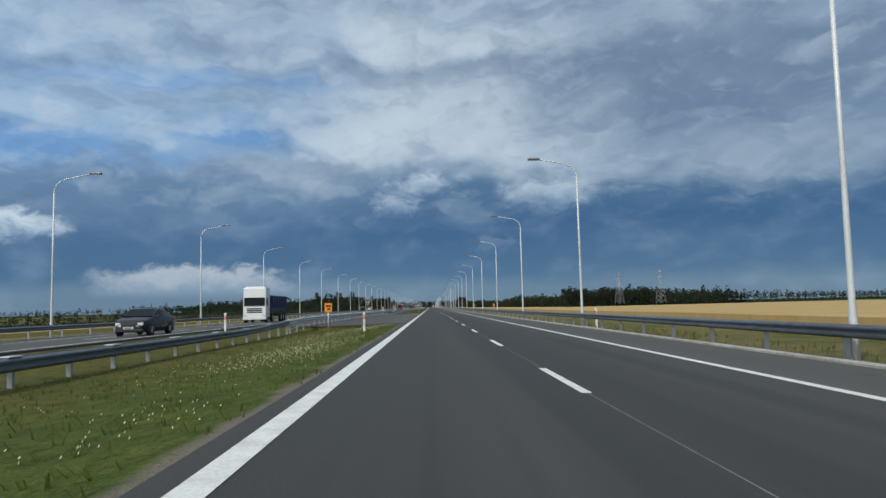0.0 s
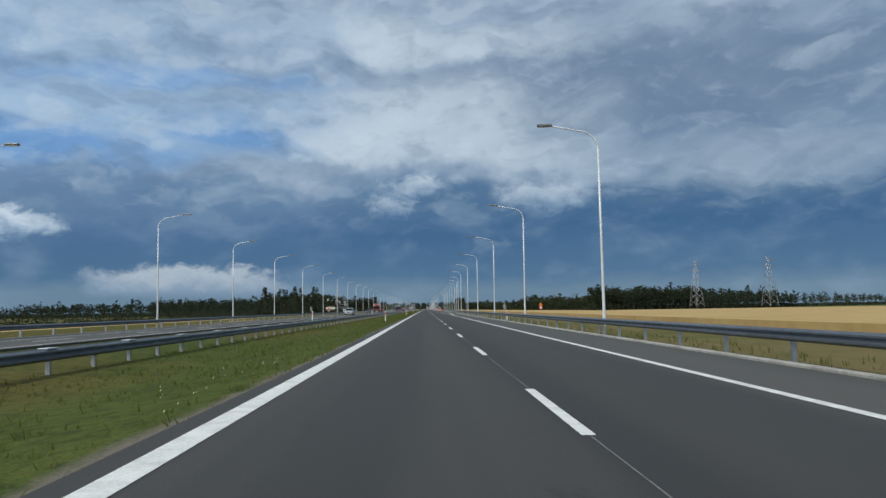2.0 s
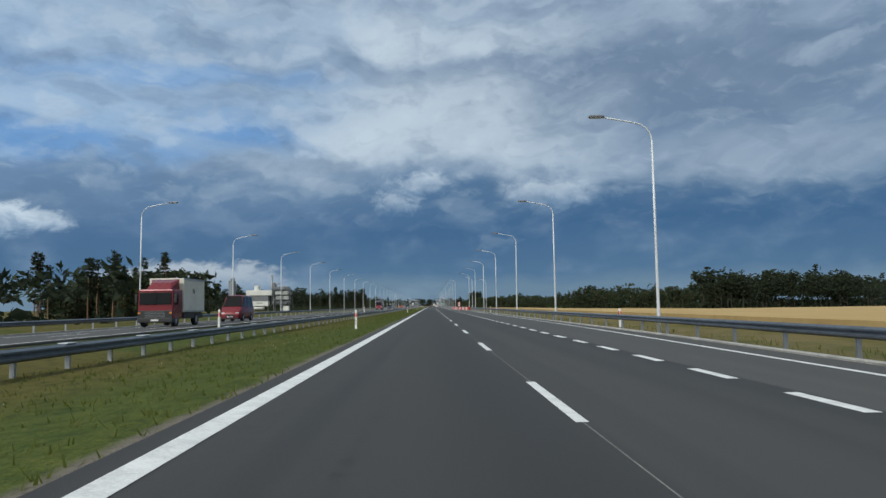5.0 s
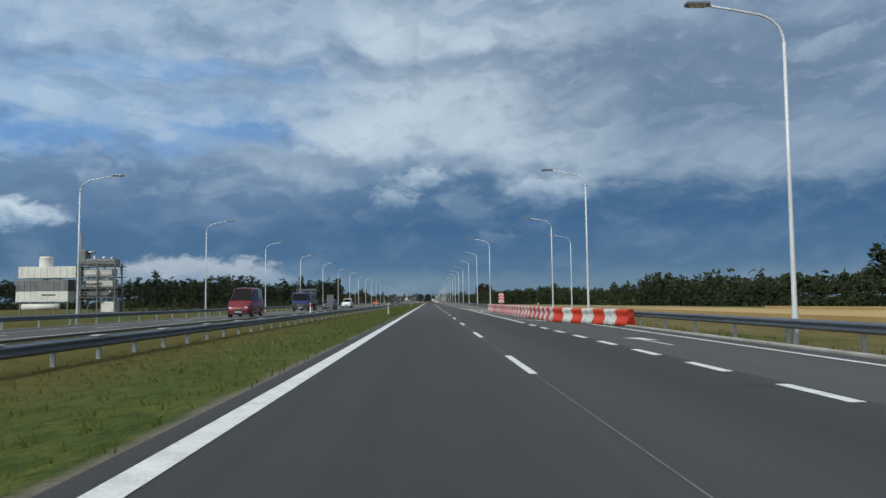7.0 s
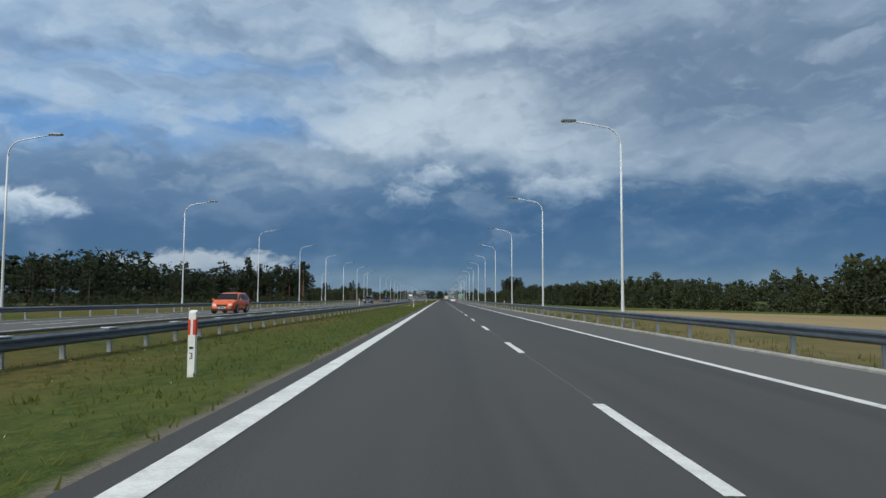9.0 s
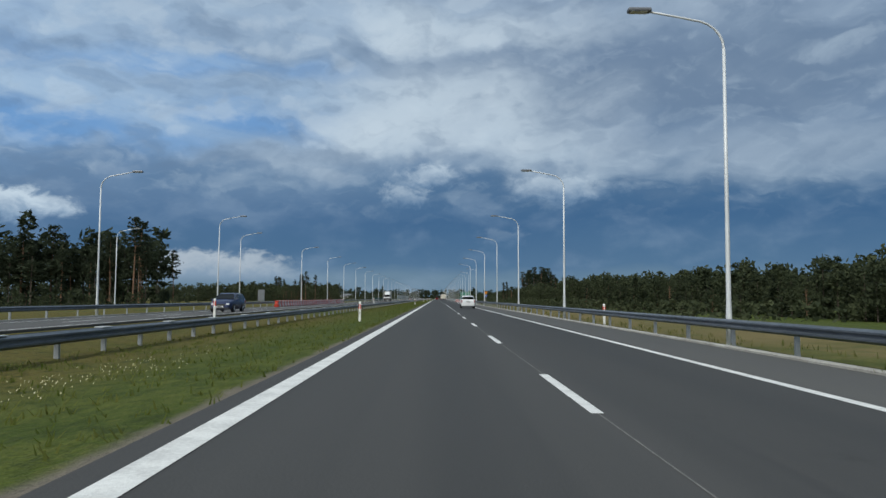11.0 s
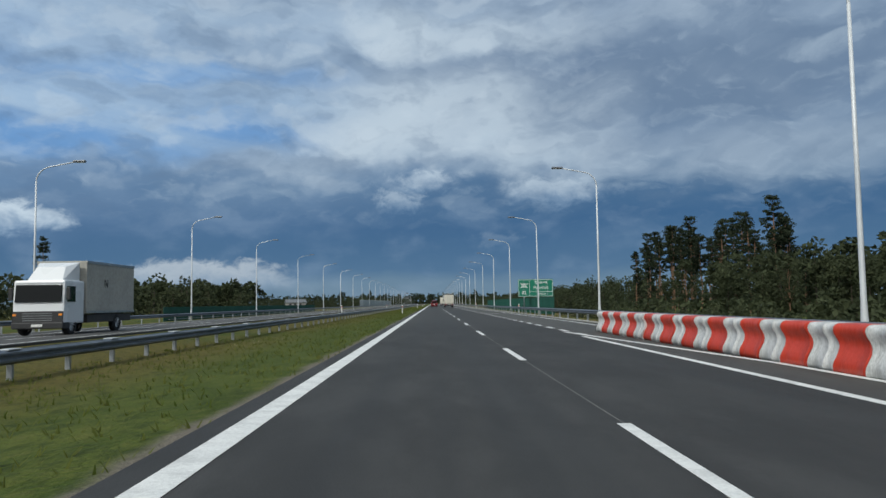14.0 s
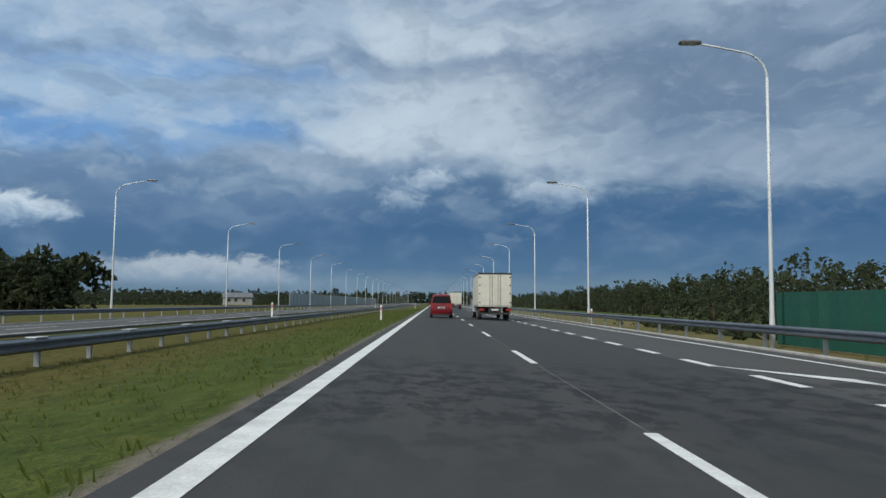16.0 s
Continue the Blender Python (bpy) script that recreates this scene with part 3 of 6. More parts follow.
def guardrail(label, line_x, ground, y0, y1, step, side, double=False, low=0.36, steel=None):
    """side: +1 where the beam faces right of the posts, -1 left. The nearest 250 posts are parts, the rest is one part."""
    root = tagged(new("guardrail"), label, "guardrail")
    ys = span(y0, y1, 4)
    line = [(line_x(y), y, ground(y)) for y in ys]
    sides = (1, -1) if double else (side,)
    for s in sides:
        prof = [((a + 0.07) * s, u) for a, u in beam_profile(low)]
        ob = new("rail", extrude("rail", prof if s > 0 else prof[::-1], line, steel or M_RAIL, closed=True))
        ob.parent = root
    if steel:
        tube_line = [(x + 0.05, y, z + 0.10) for x, y, z in line]
        ob = new("low_tube", extrude("low_tube", [(0.02, 0.0), (0.0, 0.02), (-0.02, 0.0), (0.0, -0.02)], tube_line, steel, closed=True))
        ob.parent = root
    rest_v, rest_f = [], []
    count = 0
    for y in np.arange(y0 + 0.6, y1 - 0.3, step):
        y = float(y)
        if count < 250:
            shared("post", POSTS[low], root, line_x(y), y, ground(y))
            if double and count % 2 == 0:
                shared("spacer", SPACER, root, line_x(y), y, ground(y))
        else:
            b = len(rest_v)
            x, z = line_x(y), ground(y)
            for dx, dy in ((-0.05, 0), (0.05, 0), (0.05, 0.05), (-0.05, 0.05)):
                rest_v += [(x + dx, y + dy, z - 0.25), (x + dx, y + dy, z + low + 0.29)]
            rest_f += [(b, b + 2, b + 3, b + 1), (b + 2, b + 4, b + 5, b + 3), (b + 4, b + 6, b + 7, b + 5), (b + 6, b, b + 1, b + 7)]
        count += 1
    if rest_v:
        ob = tagged(new("post_row", mesh_of("post_row", rest_v, rest_f, M_ZINC)), "far row of galvanised posts", kind="stuff")
        ob.parent = root
    return root


def median_x(y):
    u = min(1, max(0, (y - 20) / 34), max(0, (175 - y) / 34))
    return -7.35 - 0.1 * u * u * (3 - 2 * u)


def median_z(y):
    return -0.40 + 0.36 * min(1, max(0, (y - 36) / 16), max(0, (160 - y) / 16)) if 36 < y < 160 else -0.40


guardrail("grey galvanised steel guardrail on posts in the grass median", median_x, median_z, Y0, 46, 2.5, 1, double=True)
guardrail("pale new steel guardrail across the emergency crossing", median_x, median_z, 46, 152, 2.5, 1, double=True, steel=M_PALE_ZINC)
guardrail("grey galvanised steel guardrail on posts in the grass median", median_x, median_z, 152, 700, 2.5, 1, double=True)
guardrail("grey galvanised steel guardrail on posts in the grass median", median_x, median_z, 700, Y1, 2.5, 1, double=True)


def right_x(y):
    return 10.98 + extra_width(y)


def right_z(y):
    return road_z(10.25 + extra_width(y)) - 0.03


guardrail("grey steel guardrail beside the hard shoulder", right_x, right_z, Y0, 652, 4.0, -1, low=0.52)
guardrail("grey steel guardrail beside the hard shoulder", lambda y: 10.98 if y > 676 else 10.98 + (676 - y) * 0.05, right_z, 656, 1094, 4.0, -1, low=0.52)
guardrail("grey steel guardrail beside the hard shoulder", right_x, right_z, 1100, Y1, 4.0, -1, low=0.52)
guardrail("grey steel guardrail beyond the oncoming carriageway", lambda y: -22.7, lambda y: -0.30, Y0, Y1, 4.0, 1, low=0.50)

# ---- street lamps ----


def street_lamp():
    root = tagged(new("street_lamp"), "tall galvanised street lamp with a curved arm", "street lamp", "street lamps along the road")
    bm = bmesh.new()
    box(bm, -0.22, 0.22, -0.22, 0.22, -0.30, 0.0, 0.02)
    part("base", bm, M_KERB, root, "pale concrete base")
    bm = bmesh.new()
    pts = [(0, 0, -0.05), (0, 0, 0.9), (0, 0, 1.4), (0, 0, 5), (0, 0, 9.65)]
    part("pole", tube(bm, pts, [0.105, 0.10, 0.08, 0.066, 0.050], 10), M_POLE, root, smooth=True)
    bm = bmesh.new()
    pts = [(0, 0, 9.6)] + [(-1.05 * (1 - math.cos(a)), 0, 9.65 + 0.95 * math.sin(a)) for a in [radians(d) for d in (0, 15, 30, 45, 60, 75, 85)]]
    pts += [(-1.6, 0, 10.72), (-2.45, 0, 10.87)]
    part("arm", tube(bm, pts, [0.044] * 4 + [0.038] * 6, 8), M_POLE, root, smooth=True)
    bm = bmesh.new()
    box(bm, -3.15, -2.38, -0.16, 0.16, 10.85, 10.97, 0.05)
    head = part("head", bm, M_LAMP, root, "dark grey lamp head")
    bm = bmesh.new()
    box(bm, -3.08, -2.52, -0.12, 0.12, 10.832, 10.852)
    part("lens", bm, M_GLASS_LAMP, head)
    return root


first = street_lamp()
LAMP0, LAMP_STEP = 48.2, 29.88
rnd = random.Random(4)
RIGHT_SHIFT = ((-1, 1, 4, 6, 7, 8, 10, 12, 18, 21, 28, 30, 34, 35, 37, 38, 39, 41, 43), (-1.6, -0.9, -1.2, -1.3, -1.6, -1.2, -1.8, -2.2, -1.4, -1.9, -1.5, -0.9, -0.9, 0.1, 0.6, 2.2, 1.9, 0.8, 2.0))
LEFT_SHIFT = ((0, 1, 3, 4, 6, 7, 8, 9, 10, 13, 19, 21, 23, 29, 31, 33, 34, 36, 39, 40, 41, 42, 44), (0.8, 2.5, 3.4, 1.6, 2.6, 0.4, -2.6, -3.5, -2.3, -3.6, -0.4, 0.8, 2.8, 0.5, 1.1, -6.0, -3.0, -3.1, -1.5, -3.0, -0.3, 1.8, 5.0))
for k in range(-1, 66):
    base = LAMP0 + LAMP_STEP * k
    y = base + float(np.interp(k, *RIGHT_SHIFT))
    x = 11.22 + extra_width(y)
    if k == 20:
        x, y = 16.0, 645.3
    if k == 36:
        x, y = 14.4, 1123.4
    z = road_z(10.25 + extra_width(y)) - 0.05
    lean = pose(0, 0, 0, rnd.uniform(-0.3, 0.3), rnd.uniform(-0.3, 0.3), 0)
    if k == -1:
        first.matrix_basis = pose(x, y, z)
    else:
        copy_thing(first, pose(x, y, z) @ lean)
    copy_thing(first, pose(-27.1 if k == 32 else -23.6, 998.1 if k == 32 else base + float(np.interp(k, *LEFT_SHIFT)), -0.32, 0, 0, 180) @ lean)
for x, y, turn in ((22.2, 666, 0), (-41.2, 988.7, 180)):
    copy_thing(first, pose(x, y, -0.6, 0, 0, turn))

# ---- trees ----


def leaves(rng, centers, radii, count, size, squash=0.6):
    """Small bent leaf tufts strewn over clumps."""
    which = rng.integers(0, len(centers), count)
    d = rng.normal(size=(count, 3))
    d /= np.linalg.norm(d, axis=1)[:, None]
    r = radii[which] * rng.uniform(0.05, 1.5, count) ** 0.8
    p = centers[which] + d * r[:, None] * np.array([1, 1, squash])
    a = rng.normal(size=(count, 3))
    a /= np.linalg.norm(a, axis=1)[:, None]
    b = np.cross(a, rng.normal(size=(count, 3)))
    b /= np.linalg.norm(b, axis=1)[:, None]
    s = (size * rng.uniform(0.6, 1.3, count))[:, None]
    tri = np.stack([p - a * s, p + b * s * 0.6, p + a * s, p - b * s * 0.45 + np.array([0, 0, 0.3]) * s], axis=1)
    return tri.reshape(-1, 3), np.arange(count * 4).reshape(-1, 4)


def quads_mesh(name, v, f, mat):
    me = bpy.data.meshes.new(name)
    me.vertices.add(len(v))
    me.vertices.foreach_set("co", np.asarray(v, dtype=np.float32).ravel())
    me.loops.add(len(f) * 4)
    me.loops.foreach_set("vertex_index", np.asarray(f, dtype=np.int32).ravel())
    me.polygons.add(len(f))
    me.polygons.foreach_set("loop_start", np.arange(0, len(f) * 4, 4, dtype=np.int32))
    me.materials.append(mat)
    me.update()
    me.validate()
    return me


def pine_clumps(rng, height, low):
    """Clump centres of a Scots pine: whorls of boughs, wider below the top, with gaps."""
    c, r, boughs = [], [], []
    z = height * low
    while z < height * 0.97:
        u = (z / height - low) / (1 - low)
        reach = height * (0.112 * (1 - u) ** 0.7 + 0.022) * (0.6 + 0.4 * min(1, u * 4))
        for _ in range(rng.integers(3, 6)):
            a = rng.uniform(0, math.tau)
            l = reach * rng.uniform(0.5, 1.15)
            tip = (math.cos(a) * l, math.sin(a) * l, z + l * rng.uniform(-0.15, 0.55))
            c.append(tip)
            r.append(height * rng.uniform(0.017, 0.037))
            c.append((tip[0] * 0.5, tip[1] * 0.5, z + l * 0.1))
            r.append(height * rng.uniform(0.012, 0.024))
            boughs.append(((0, 0, z - 0.2), tip))
        z += height * rng.uniform(0.036, 0.062)
    c.append((0, 0, height * 0.97))
    r.append(height * 0.025)
    return np.array(c), np.array(r), boughs


def broad_clumps(rng, height):
    c, r, boughs = [], [], []
    for _ in range(34):
        a, u = rng.uniform(0, math.tau), rng.uniform(0, 1)
        z = height * (0.28 + 0.66 * u)
        l = height * 0.30 * math.sin(math.pi * (0.18 + 0.78 * u)) * rng.uniform(0.3, 1.1)
        c.append((math.cos(a) * l, math.sin(a) * l, z))
        r.append(height * rng.uniform(0.05, 0.10))
        boughs.append(((0, 0, z * 0.55), c[-1]))
    return np.array(c), np.array(r), boughs


def tree(kind, height, seed, label, count=1500):
    rng = np.random.default_rng(seed)
    root = tagged(new(kind + "_tree"), label, "tree", "roadside trees")
    if kind == "pine":
        c, r, boughs = pine_clumps(rng, height, rng.uniform(0.46, 0.6))
    elif kind == "young_pine":
        c, r, boughs = pine_clumps(rng, height, 0.08)
    else:
        c, r, boughs = broad_clumps(rng, height)
    bm = bmesh.new()
    bend = [rng.uniform(-0.15, 0.15) for _ in range(4)]
    tube(bm, [(0, 0, -0.5), (bend[0], bend[1], height * 0.3), (bend[2], bend[3], height * 0.65), (0, 0, height * 0.95)], [height * 0.012, height * 0.009, height * 0.006, 0.02], 7)
    for a, b in boughs[:: 2]:
        rod(bm, a, b, height * 0.003, 0.015, 4)
    part("trunk", bm, M_BARK, root, "reddish brown bark")
    v, f = leaves(rng, c, r, int(count * 1.0), 0.175 if "pine" in kind else 0.17)
    ob = new("crown", quads_mesh("crown", v, f, M_PINE if "pine" in kind else M_LEAF))
    ob.parent = root
    return root


PROTOS = {
    "pine": [tree("pine", 15.5, 11, "tall Scots pine with a bare reddish trunk", 2200), tree("pine", 13.5, 12, "tall Scots pine with a ragged dark crown", 2000), tree("pine", 16.5, 13, "tall Scots pine with a bare reddish trunk", 2200)],
    "young": [tree("young_pine", 7.5, 21, "young bushy pine with dense dark needles", 1500), tree("young_pine", 9.5, 22, "young bushy pine with dense dark needles", 1700)],
    "broad": [tree("broadleaf", 9.0, 31, "leafy broadleaf tree with a rounded uneven crown", 2000), tree("broadleaf", 12.0, 32, "leafy broadleaf tree with a tall uneven crown", 2200), tree("broadleaf", 6.0, 33, "low leafy broadleaf tree", 1400)],
}
used = set()


def plant(kind, x, y, z, rng, size=1.0):
    proto = rng.choice(PROTOS[kind])
    m = pose(x, y, z, 0, 0, rng.uniform(0, 360)) @ Matrix.Scale(size * rng.uniform(0.85, 1.15), 4)
    if proto not in used:
        used.add(proto)
        proto.matrix_basis = m
        return proto
    return copy_thing(proto, m)


def stand(kinds, x0, x1, y0, y1, count, seed, size=1.0):
    """Separate trees strewn over a stretch."""
    rng = random.Random(seed)
    for _ in range(count):
        x, y = rng.uniform(x0, x1), rng.uniform(y0, y1)
        plant(rng.choice(kinds), x, y, ground_z(x, y), rng, size)


def unit(v):
    return v / np.maximum(1e-6, np.linalg.norm(v, axis=1))[:, None]


def woods(label, corner_a, corner_b, depth, spacing, height, seed, mat, rows=5, per=150, leaf=0.030, wide=0.22, floor_cover=True):
    """A belt of trees between two corners, in rows behind one another: one mesh. Conifers carry sprays on whorled boughs, broadleaves tufts over clumps; trunks stand between."""
    rng = np.random.default_rng(seed)
    a, b = np.array(corner_a), np.array(corner_b)
    length = np.linalg.norm(b - a)
    along = (b - a) / length
    back = np.array([-along[1], along[0]]) * depth
    conifer = mat is M_PINE
    slim = 0.40 if conifer else 0.58
    quads, trunks = [], []
    for row in range(rows):
        for s in np.arange(0, length, spacing):
            q = a + along * (s + rng.uniform(-0.7, 0.7) * spacing) + back * (row / max(1, rows - 1) + rng.uniform(-0.14, 0.14))
            h = height * rng.uniform(0.74, 1.02) * (1 + 0.15 * noise.noise((s * 0.045, seed, 0))) * (1.2 if rng.random() < 0.07 else 1)
            h *= 0.80 if row == 0 else 1
            z0 = ground_z(q[0], q[1])
            fat = wide * h * rng.uniform(0.75, 1.25)
            thin = (1.0, 0.62, 0.40, 0.34, 0.34)[row]
            share = 1.0 if row < 2 else 0.55
            m = int(per * thin * share * rng.uniform(0.8, 1.2))
            pointed = rng.random() < (0.85 if conifer else 0.35)
            low = rng.uniform(0.22, 0.48) if conifer and height > 11 else 0.04
            low = low if row < 2 else max(low, 0.45)
            if pointed:
                nb = 26
                ub = np.sort(rng.uniform(low, 0.97, nb))
                lb = fat * (0.12 + 0.95 * (1.0 - (ub - low) / (1 - low)) ** 0.75) * rng.uniform(0.55, 1.1, nb)
                wb = rng.uniform(0, math.tau, nb)
                i = rng.choice(nb, m, p=(lb + 0.1 * fat) / (lb + 0.1 * fat).sum())
                f = rng.uniform(0.1, 1.0, m) ** 0.7
                out = np.stack([np.cos(wb[i]), np.sin(wb[i]), np.full(m, 0.10)], axis=1)
                p = out * (lb[i] * f)[:, None] + np.stack([np.zeros(m), np.zeros(m), h * ub[i] - 0.10 * lb[i] * f ** 2], axis=1)
                p += rng.normal(size=(m, 3)) * (0.030 * h) * np.array([1, 1, 0.6])
                a1 = unit(out + rng.normal(size=(m, 3)) * 0.6)
            else:
                nb = 17
                u = rng.uniform(max(low, 0.16), 0.92, nb)
                d = fat * np.sin(math.pi * (0.20 + 0.74 * u)) * rng.uniform(0.2, 0.95, nb)
                wb = rng.uniform(0, math.tau, nb)
                cr = h * rng.uniform(0.075, 0.14, nb)
                i = rng.integers(0, nb, m)
                p = np.stack([np.cos(wb) * d, np.sin(wb) * d, h * u], axis=1)[i] + unit(rng.normal(size=(m, 3))) * (cr[i] * rng.uniform(0.3, 1.15, m) ** 0.6)[:, None] * np.array([1.15, 1.15, 0.85])
                a1 = unit(rng.normal(size=(m, 3)))
            a2 = unit(np.cross(a1, rng.normal(size=(m, 3))))
            size = (h * leaf * 1.42 / math.sqrt(thin) * rng.uniform(0.55, 1.25, m))[:, None]
            p += np.array([q[0], q[1], z0])
            quads.append(np.stack([p - a1 * size, p + a2 * size * slim, p + a1 * size, p - a2 * size * slim * 0.8], axis=1))
            if row < 2:
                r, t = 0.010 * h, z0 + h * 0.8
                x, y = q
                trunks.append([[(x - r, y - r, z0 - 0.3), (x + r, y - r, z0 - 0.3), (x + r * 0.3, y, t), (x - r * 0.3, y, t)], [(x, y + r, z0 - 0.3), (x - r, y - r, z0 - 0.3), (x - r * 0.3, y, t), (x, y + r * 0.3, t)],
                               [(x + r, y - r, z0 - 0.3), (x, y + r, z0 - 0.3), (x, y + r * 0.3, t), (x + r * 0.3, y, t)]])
    if floor_cover:
        # undergrowth along the near edge and between the trunks
        m = int(min(length * 14, 2600))
        f = rng.uniform(-0.1, 1.0, m) ** 2
        q = a + along * rng.uniform(0, length, m)[:, None] + back * f[:, None]
        p = np.stack([q[:, 0], q[:, 1], np.array([ground_z(x, y) for x, y in q]) + height * 0.20 * rng.uniform(0, 1, m) ** 1.3], axis=1)
        a1 = unit(rng.normal(size=(m, 3)))
        a2 = unit(np.cross(a1, rng.normal(size=(m, 3))))
        size = (height * leaf * 2.2 * rng.uniform(0.6, 1.3, m))[:, None]
        quads.append(np.stack([p - a1 * size, p + a2 * size * 0.6, p + a1 * size, p - a2 * size * 0.5], axis=1))
    leaf_v = np.concatenate(quads).reshape(-1, 3)
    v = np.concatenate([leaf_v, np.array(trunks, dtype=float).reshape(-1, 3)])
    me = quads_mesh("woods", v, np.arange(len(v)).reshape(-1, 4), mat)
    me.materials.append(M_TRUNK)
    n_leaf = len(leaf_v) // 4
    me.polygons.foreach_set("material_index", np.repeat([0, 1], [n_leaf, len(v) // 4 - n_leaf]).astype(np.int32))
    return tagged(new("woods", me), label, "woods", kind="stuff")


woods("distant dark pine wood behind the wheat field", (148, 780), (255, 825), 12, 2.8, 22, 1, M_PINE, 4, 270, 0.033)
woods("distant dark pine wood behind the wheat field", (255, 825), (450, 1040), 30, 4.4, 21, 17, M_PINE, 3, 150, 0.040)
woods("distant dark pine wood beyond the fields", (450, 1040), (1000, 1500), 40, 8, 19, 2, M_PINE, 3, 60, 0.045)
woods("dark mixed wood beyond the stubble field", (100, 907), (44, 965), -28, 2.4, 10, 18, M_LEAF, 4, 400, 0.032, 0.24)
woods("dark mixed wood beyond the stubble field", (190, 850), (100, 907), -28, 2.6, 15.5, 3, M_LEAF, 5, 250, 0.034, 0.24)
woods("young mixed wood along the road", (46, 958), (43, 1080), -18, 2.2, 8.3, 4, M_LEAF, 4, 567, 0.028, 0.24)
woods("mixed wood along the road", (43, 1080), (43, 1252), -20, 2.3, 9.4, 24, M_LEAF, 4, 600, 0.026, 0.23)
woods("distant woodland beyond the road's end", (46, 1318), (50, 1560), -22, 2.6, 9.8, 5, M_LEAF, 3, 243, 0.028, 0.24)
woods("distant woodland beyond the road's end", (50, 1560), (60, 1900), -26, 4.5, 9, 20, M_LEAF, 3, 60, 0.04)
woods("young dark pine wood across the field", (-260, 610), (-47, 463), 26, 2.6, 8.0, 6, M_PINE, 4, 110, 0.050, 0.28)
woods("dark hedge of low bushes across the field", (-66, -40), (-62, 440), 9, 2.4, 2.5, 21, M_PINE, 3, 75, 0.072, 0.7)
woods("far dark wood across the fields", (-1500, 1500), (-500, 1150), 40, 9, 12, 7, M_PINE, 3, 60, 0.05)
woods("dark pine wood beyond the oncoming carriageway", (-300, 965), (-95, 940), 30, 2.8, 17, 8, M_PINE, 4, 240, 0.033, 0.24)
woods("dark pine wood beside the oncoming carriageway", (-170, 1012), (-54, 1040), 26, 2.3, 16.5, 9, M_PINE, 5, 430, 0.026, 0.22)
woods("low bushes beyond the oncoming carriageway", (-75, 760), (-44, 1030), 12, 2.2, 2.8, 16, M_LEAF, 2, 110, 0.05, 0.4)
woods("mixed wood beyond the oncoming carriageway", (-190, 1150), (-48, 1330), 30, 2.6, 9.8, 10, M_LEAF, 4, 230, 0.036, 0.32)
woods("leafy wood behind the green noise wall", (-160, 1446), (-72, 1420), 14, 2.0, 11.8, 11, M_LEAF, 4, 500, 0.036, 0.30)
woods("distant wood beyond the oncoming carriageway", (-330, 1640), (-40, 1850), 30, 3.6, 9, 12, M_LEAF, 3, 110, 0.042)
woods("low wood across the field beyond the noise screen", (-165, 1570), (-46, 1770), 24, 3.0, 7.0, 25, M_LEAF, 3, 110, 0.040, 0.3)
woods("distant dark wooded ridge at the end of the road", (-900, 2700), (1100, 2700), 60, 6.5, 25, 13, M_PINE, 3, 45, 0.10, 0.32)
woods("distant woodland beside the road ahead", (30, 1900), (34, 2650), -40, 7, 10, 14, M_LEAF, 2, 60, 0.06)
woods("distant woodland beside the road ahead", (-40, 2650), (-38, 1850), -40, 7, 10, 15, M_LEAF, 2, 60, 0.06)
woods("dense dark trees beside the pines", (-92, 578), (-54, 562), 14, 2.2, 11.5, 19, M_LEAF, 4, 351, 0.034)
woods("rough scrub and saplings in front of the wood", (21, 955), (20, 1212), -20, 2.6, 1.9, 26, M_LEAF, 4, 60, 0.10, 0.45)
woods("rough low scrub behind the guardrail", (16.6, 1150), (15.8, 1213), -6, 1.6, 0.85, 28, M_LEAF, 3, 60, 0.12, 0.6)
woods("rough scrub and saplings in front of the wood", (21, 1225), (19, 1340), -22, 2.6, 2.2, 27, M_LEAF, 4, 60, 0.09, 0.45)
stand(["pine", "broad", "pine"], -88, -57, 562, 584, 22, 41)
stand(["pine"], 49.5, 62, 1268, 1306, 26, 42, 1.12)
stand(["pine"], 50, 62, 1238, 1268, 12, 53, 1.05)
stand(["broad", "young"], 47, 58, 1262, 1300, 10, 48, 0.6)
stand(["young", "broad"], 34, 60, 1235, 1262, 14, 43)
stand(["broad", "young"], 17, 22, 1218, 1330, 14, 51, 0.24)
stand(["pine"], -104, -78, 1335, 1356, 5, 44)
stand(["pine"], -66, -53, 1229, 1249, 5, 50, 0.82)
stand(["pine", "pine", "young"], -80, -53, 1028, 1052, 26, 45, 0.98)
stand(["young", "broad"], 37, 44, 965, 1240, 24, 46, 0.6)
stand(["pine"], 44, 52, 1120, 1200, 5, 49, 0.7)
stand(["broad", "young"], -44, -36, 1060, 1200, 12, 47, 0.5)

# ---- fields ----


def field(name, x0, x1, y0, y1, rise, mat, label):
    xs, ys = span(x0, x1, 12), span(y0, y1, 20)
    w = len(xs)
    verts = [(x, y, ground_z(x, y) + rise + 0.12 * noise.noise((x * 0.05, y * 0.05, 3))) for y in ys for x in xs]
    faces = [(j * w + i, j * w + i + 1, (j + 1) * w + i + 1, (j + 1) * w + i) for j in range(len(ys) - 1) for i in range(w - 1)]
    rim = [i for i in range(w)] + [j * w + w - 1 for j in range(1, len(ys))] + [(len(ys) - 1) * w + i for i in range(w - 2, -1, -1)] + [j * w for j in range(len(ys) - 2, 0, -1)]
    b = len(verts)
    verts += [(verts[i][0], verts[i][1], ground_z(verts[i][0], verts[i][1]) - 0.3) for i in rim]
    k = len(rim)
    faces += [(rim[i], b + i, b + (i + 1) % k, rim[(i + 1) % k]) for i in range(k)]
    tagged(new(name, mesh_of(name, verts, faces, mat)), label, "field", kind="stuff")


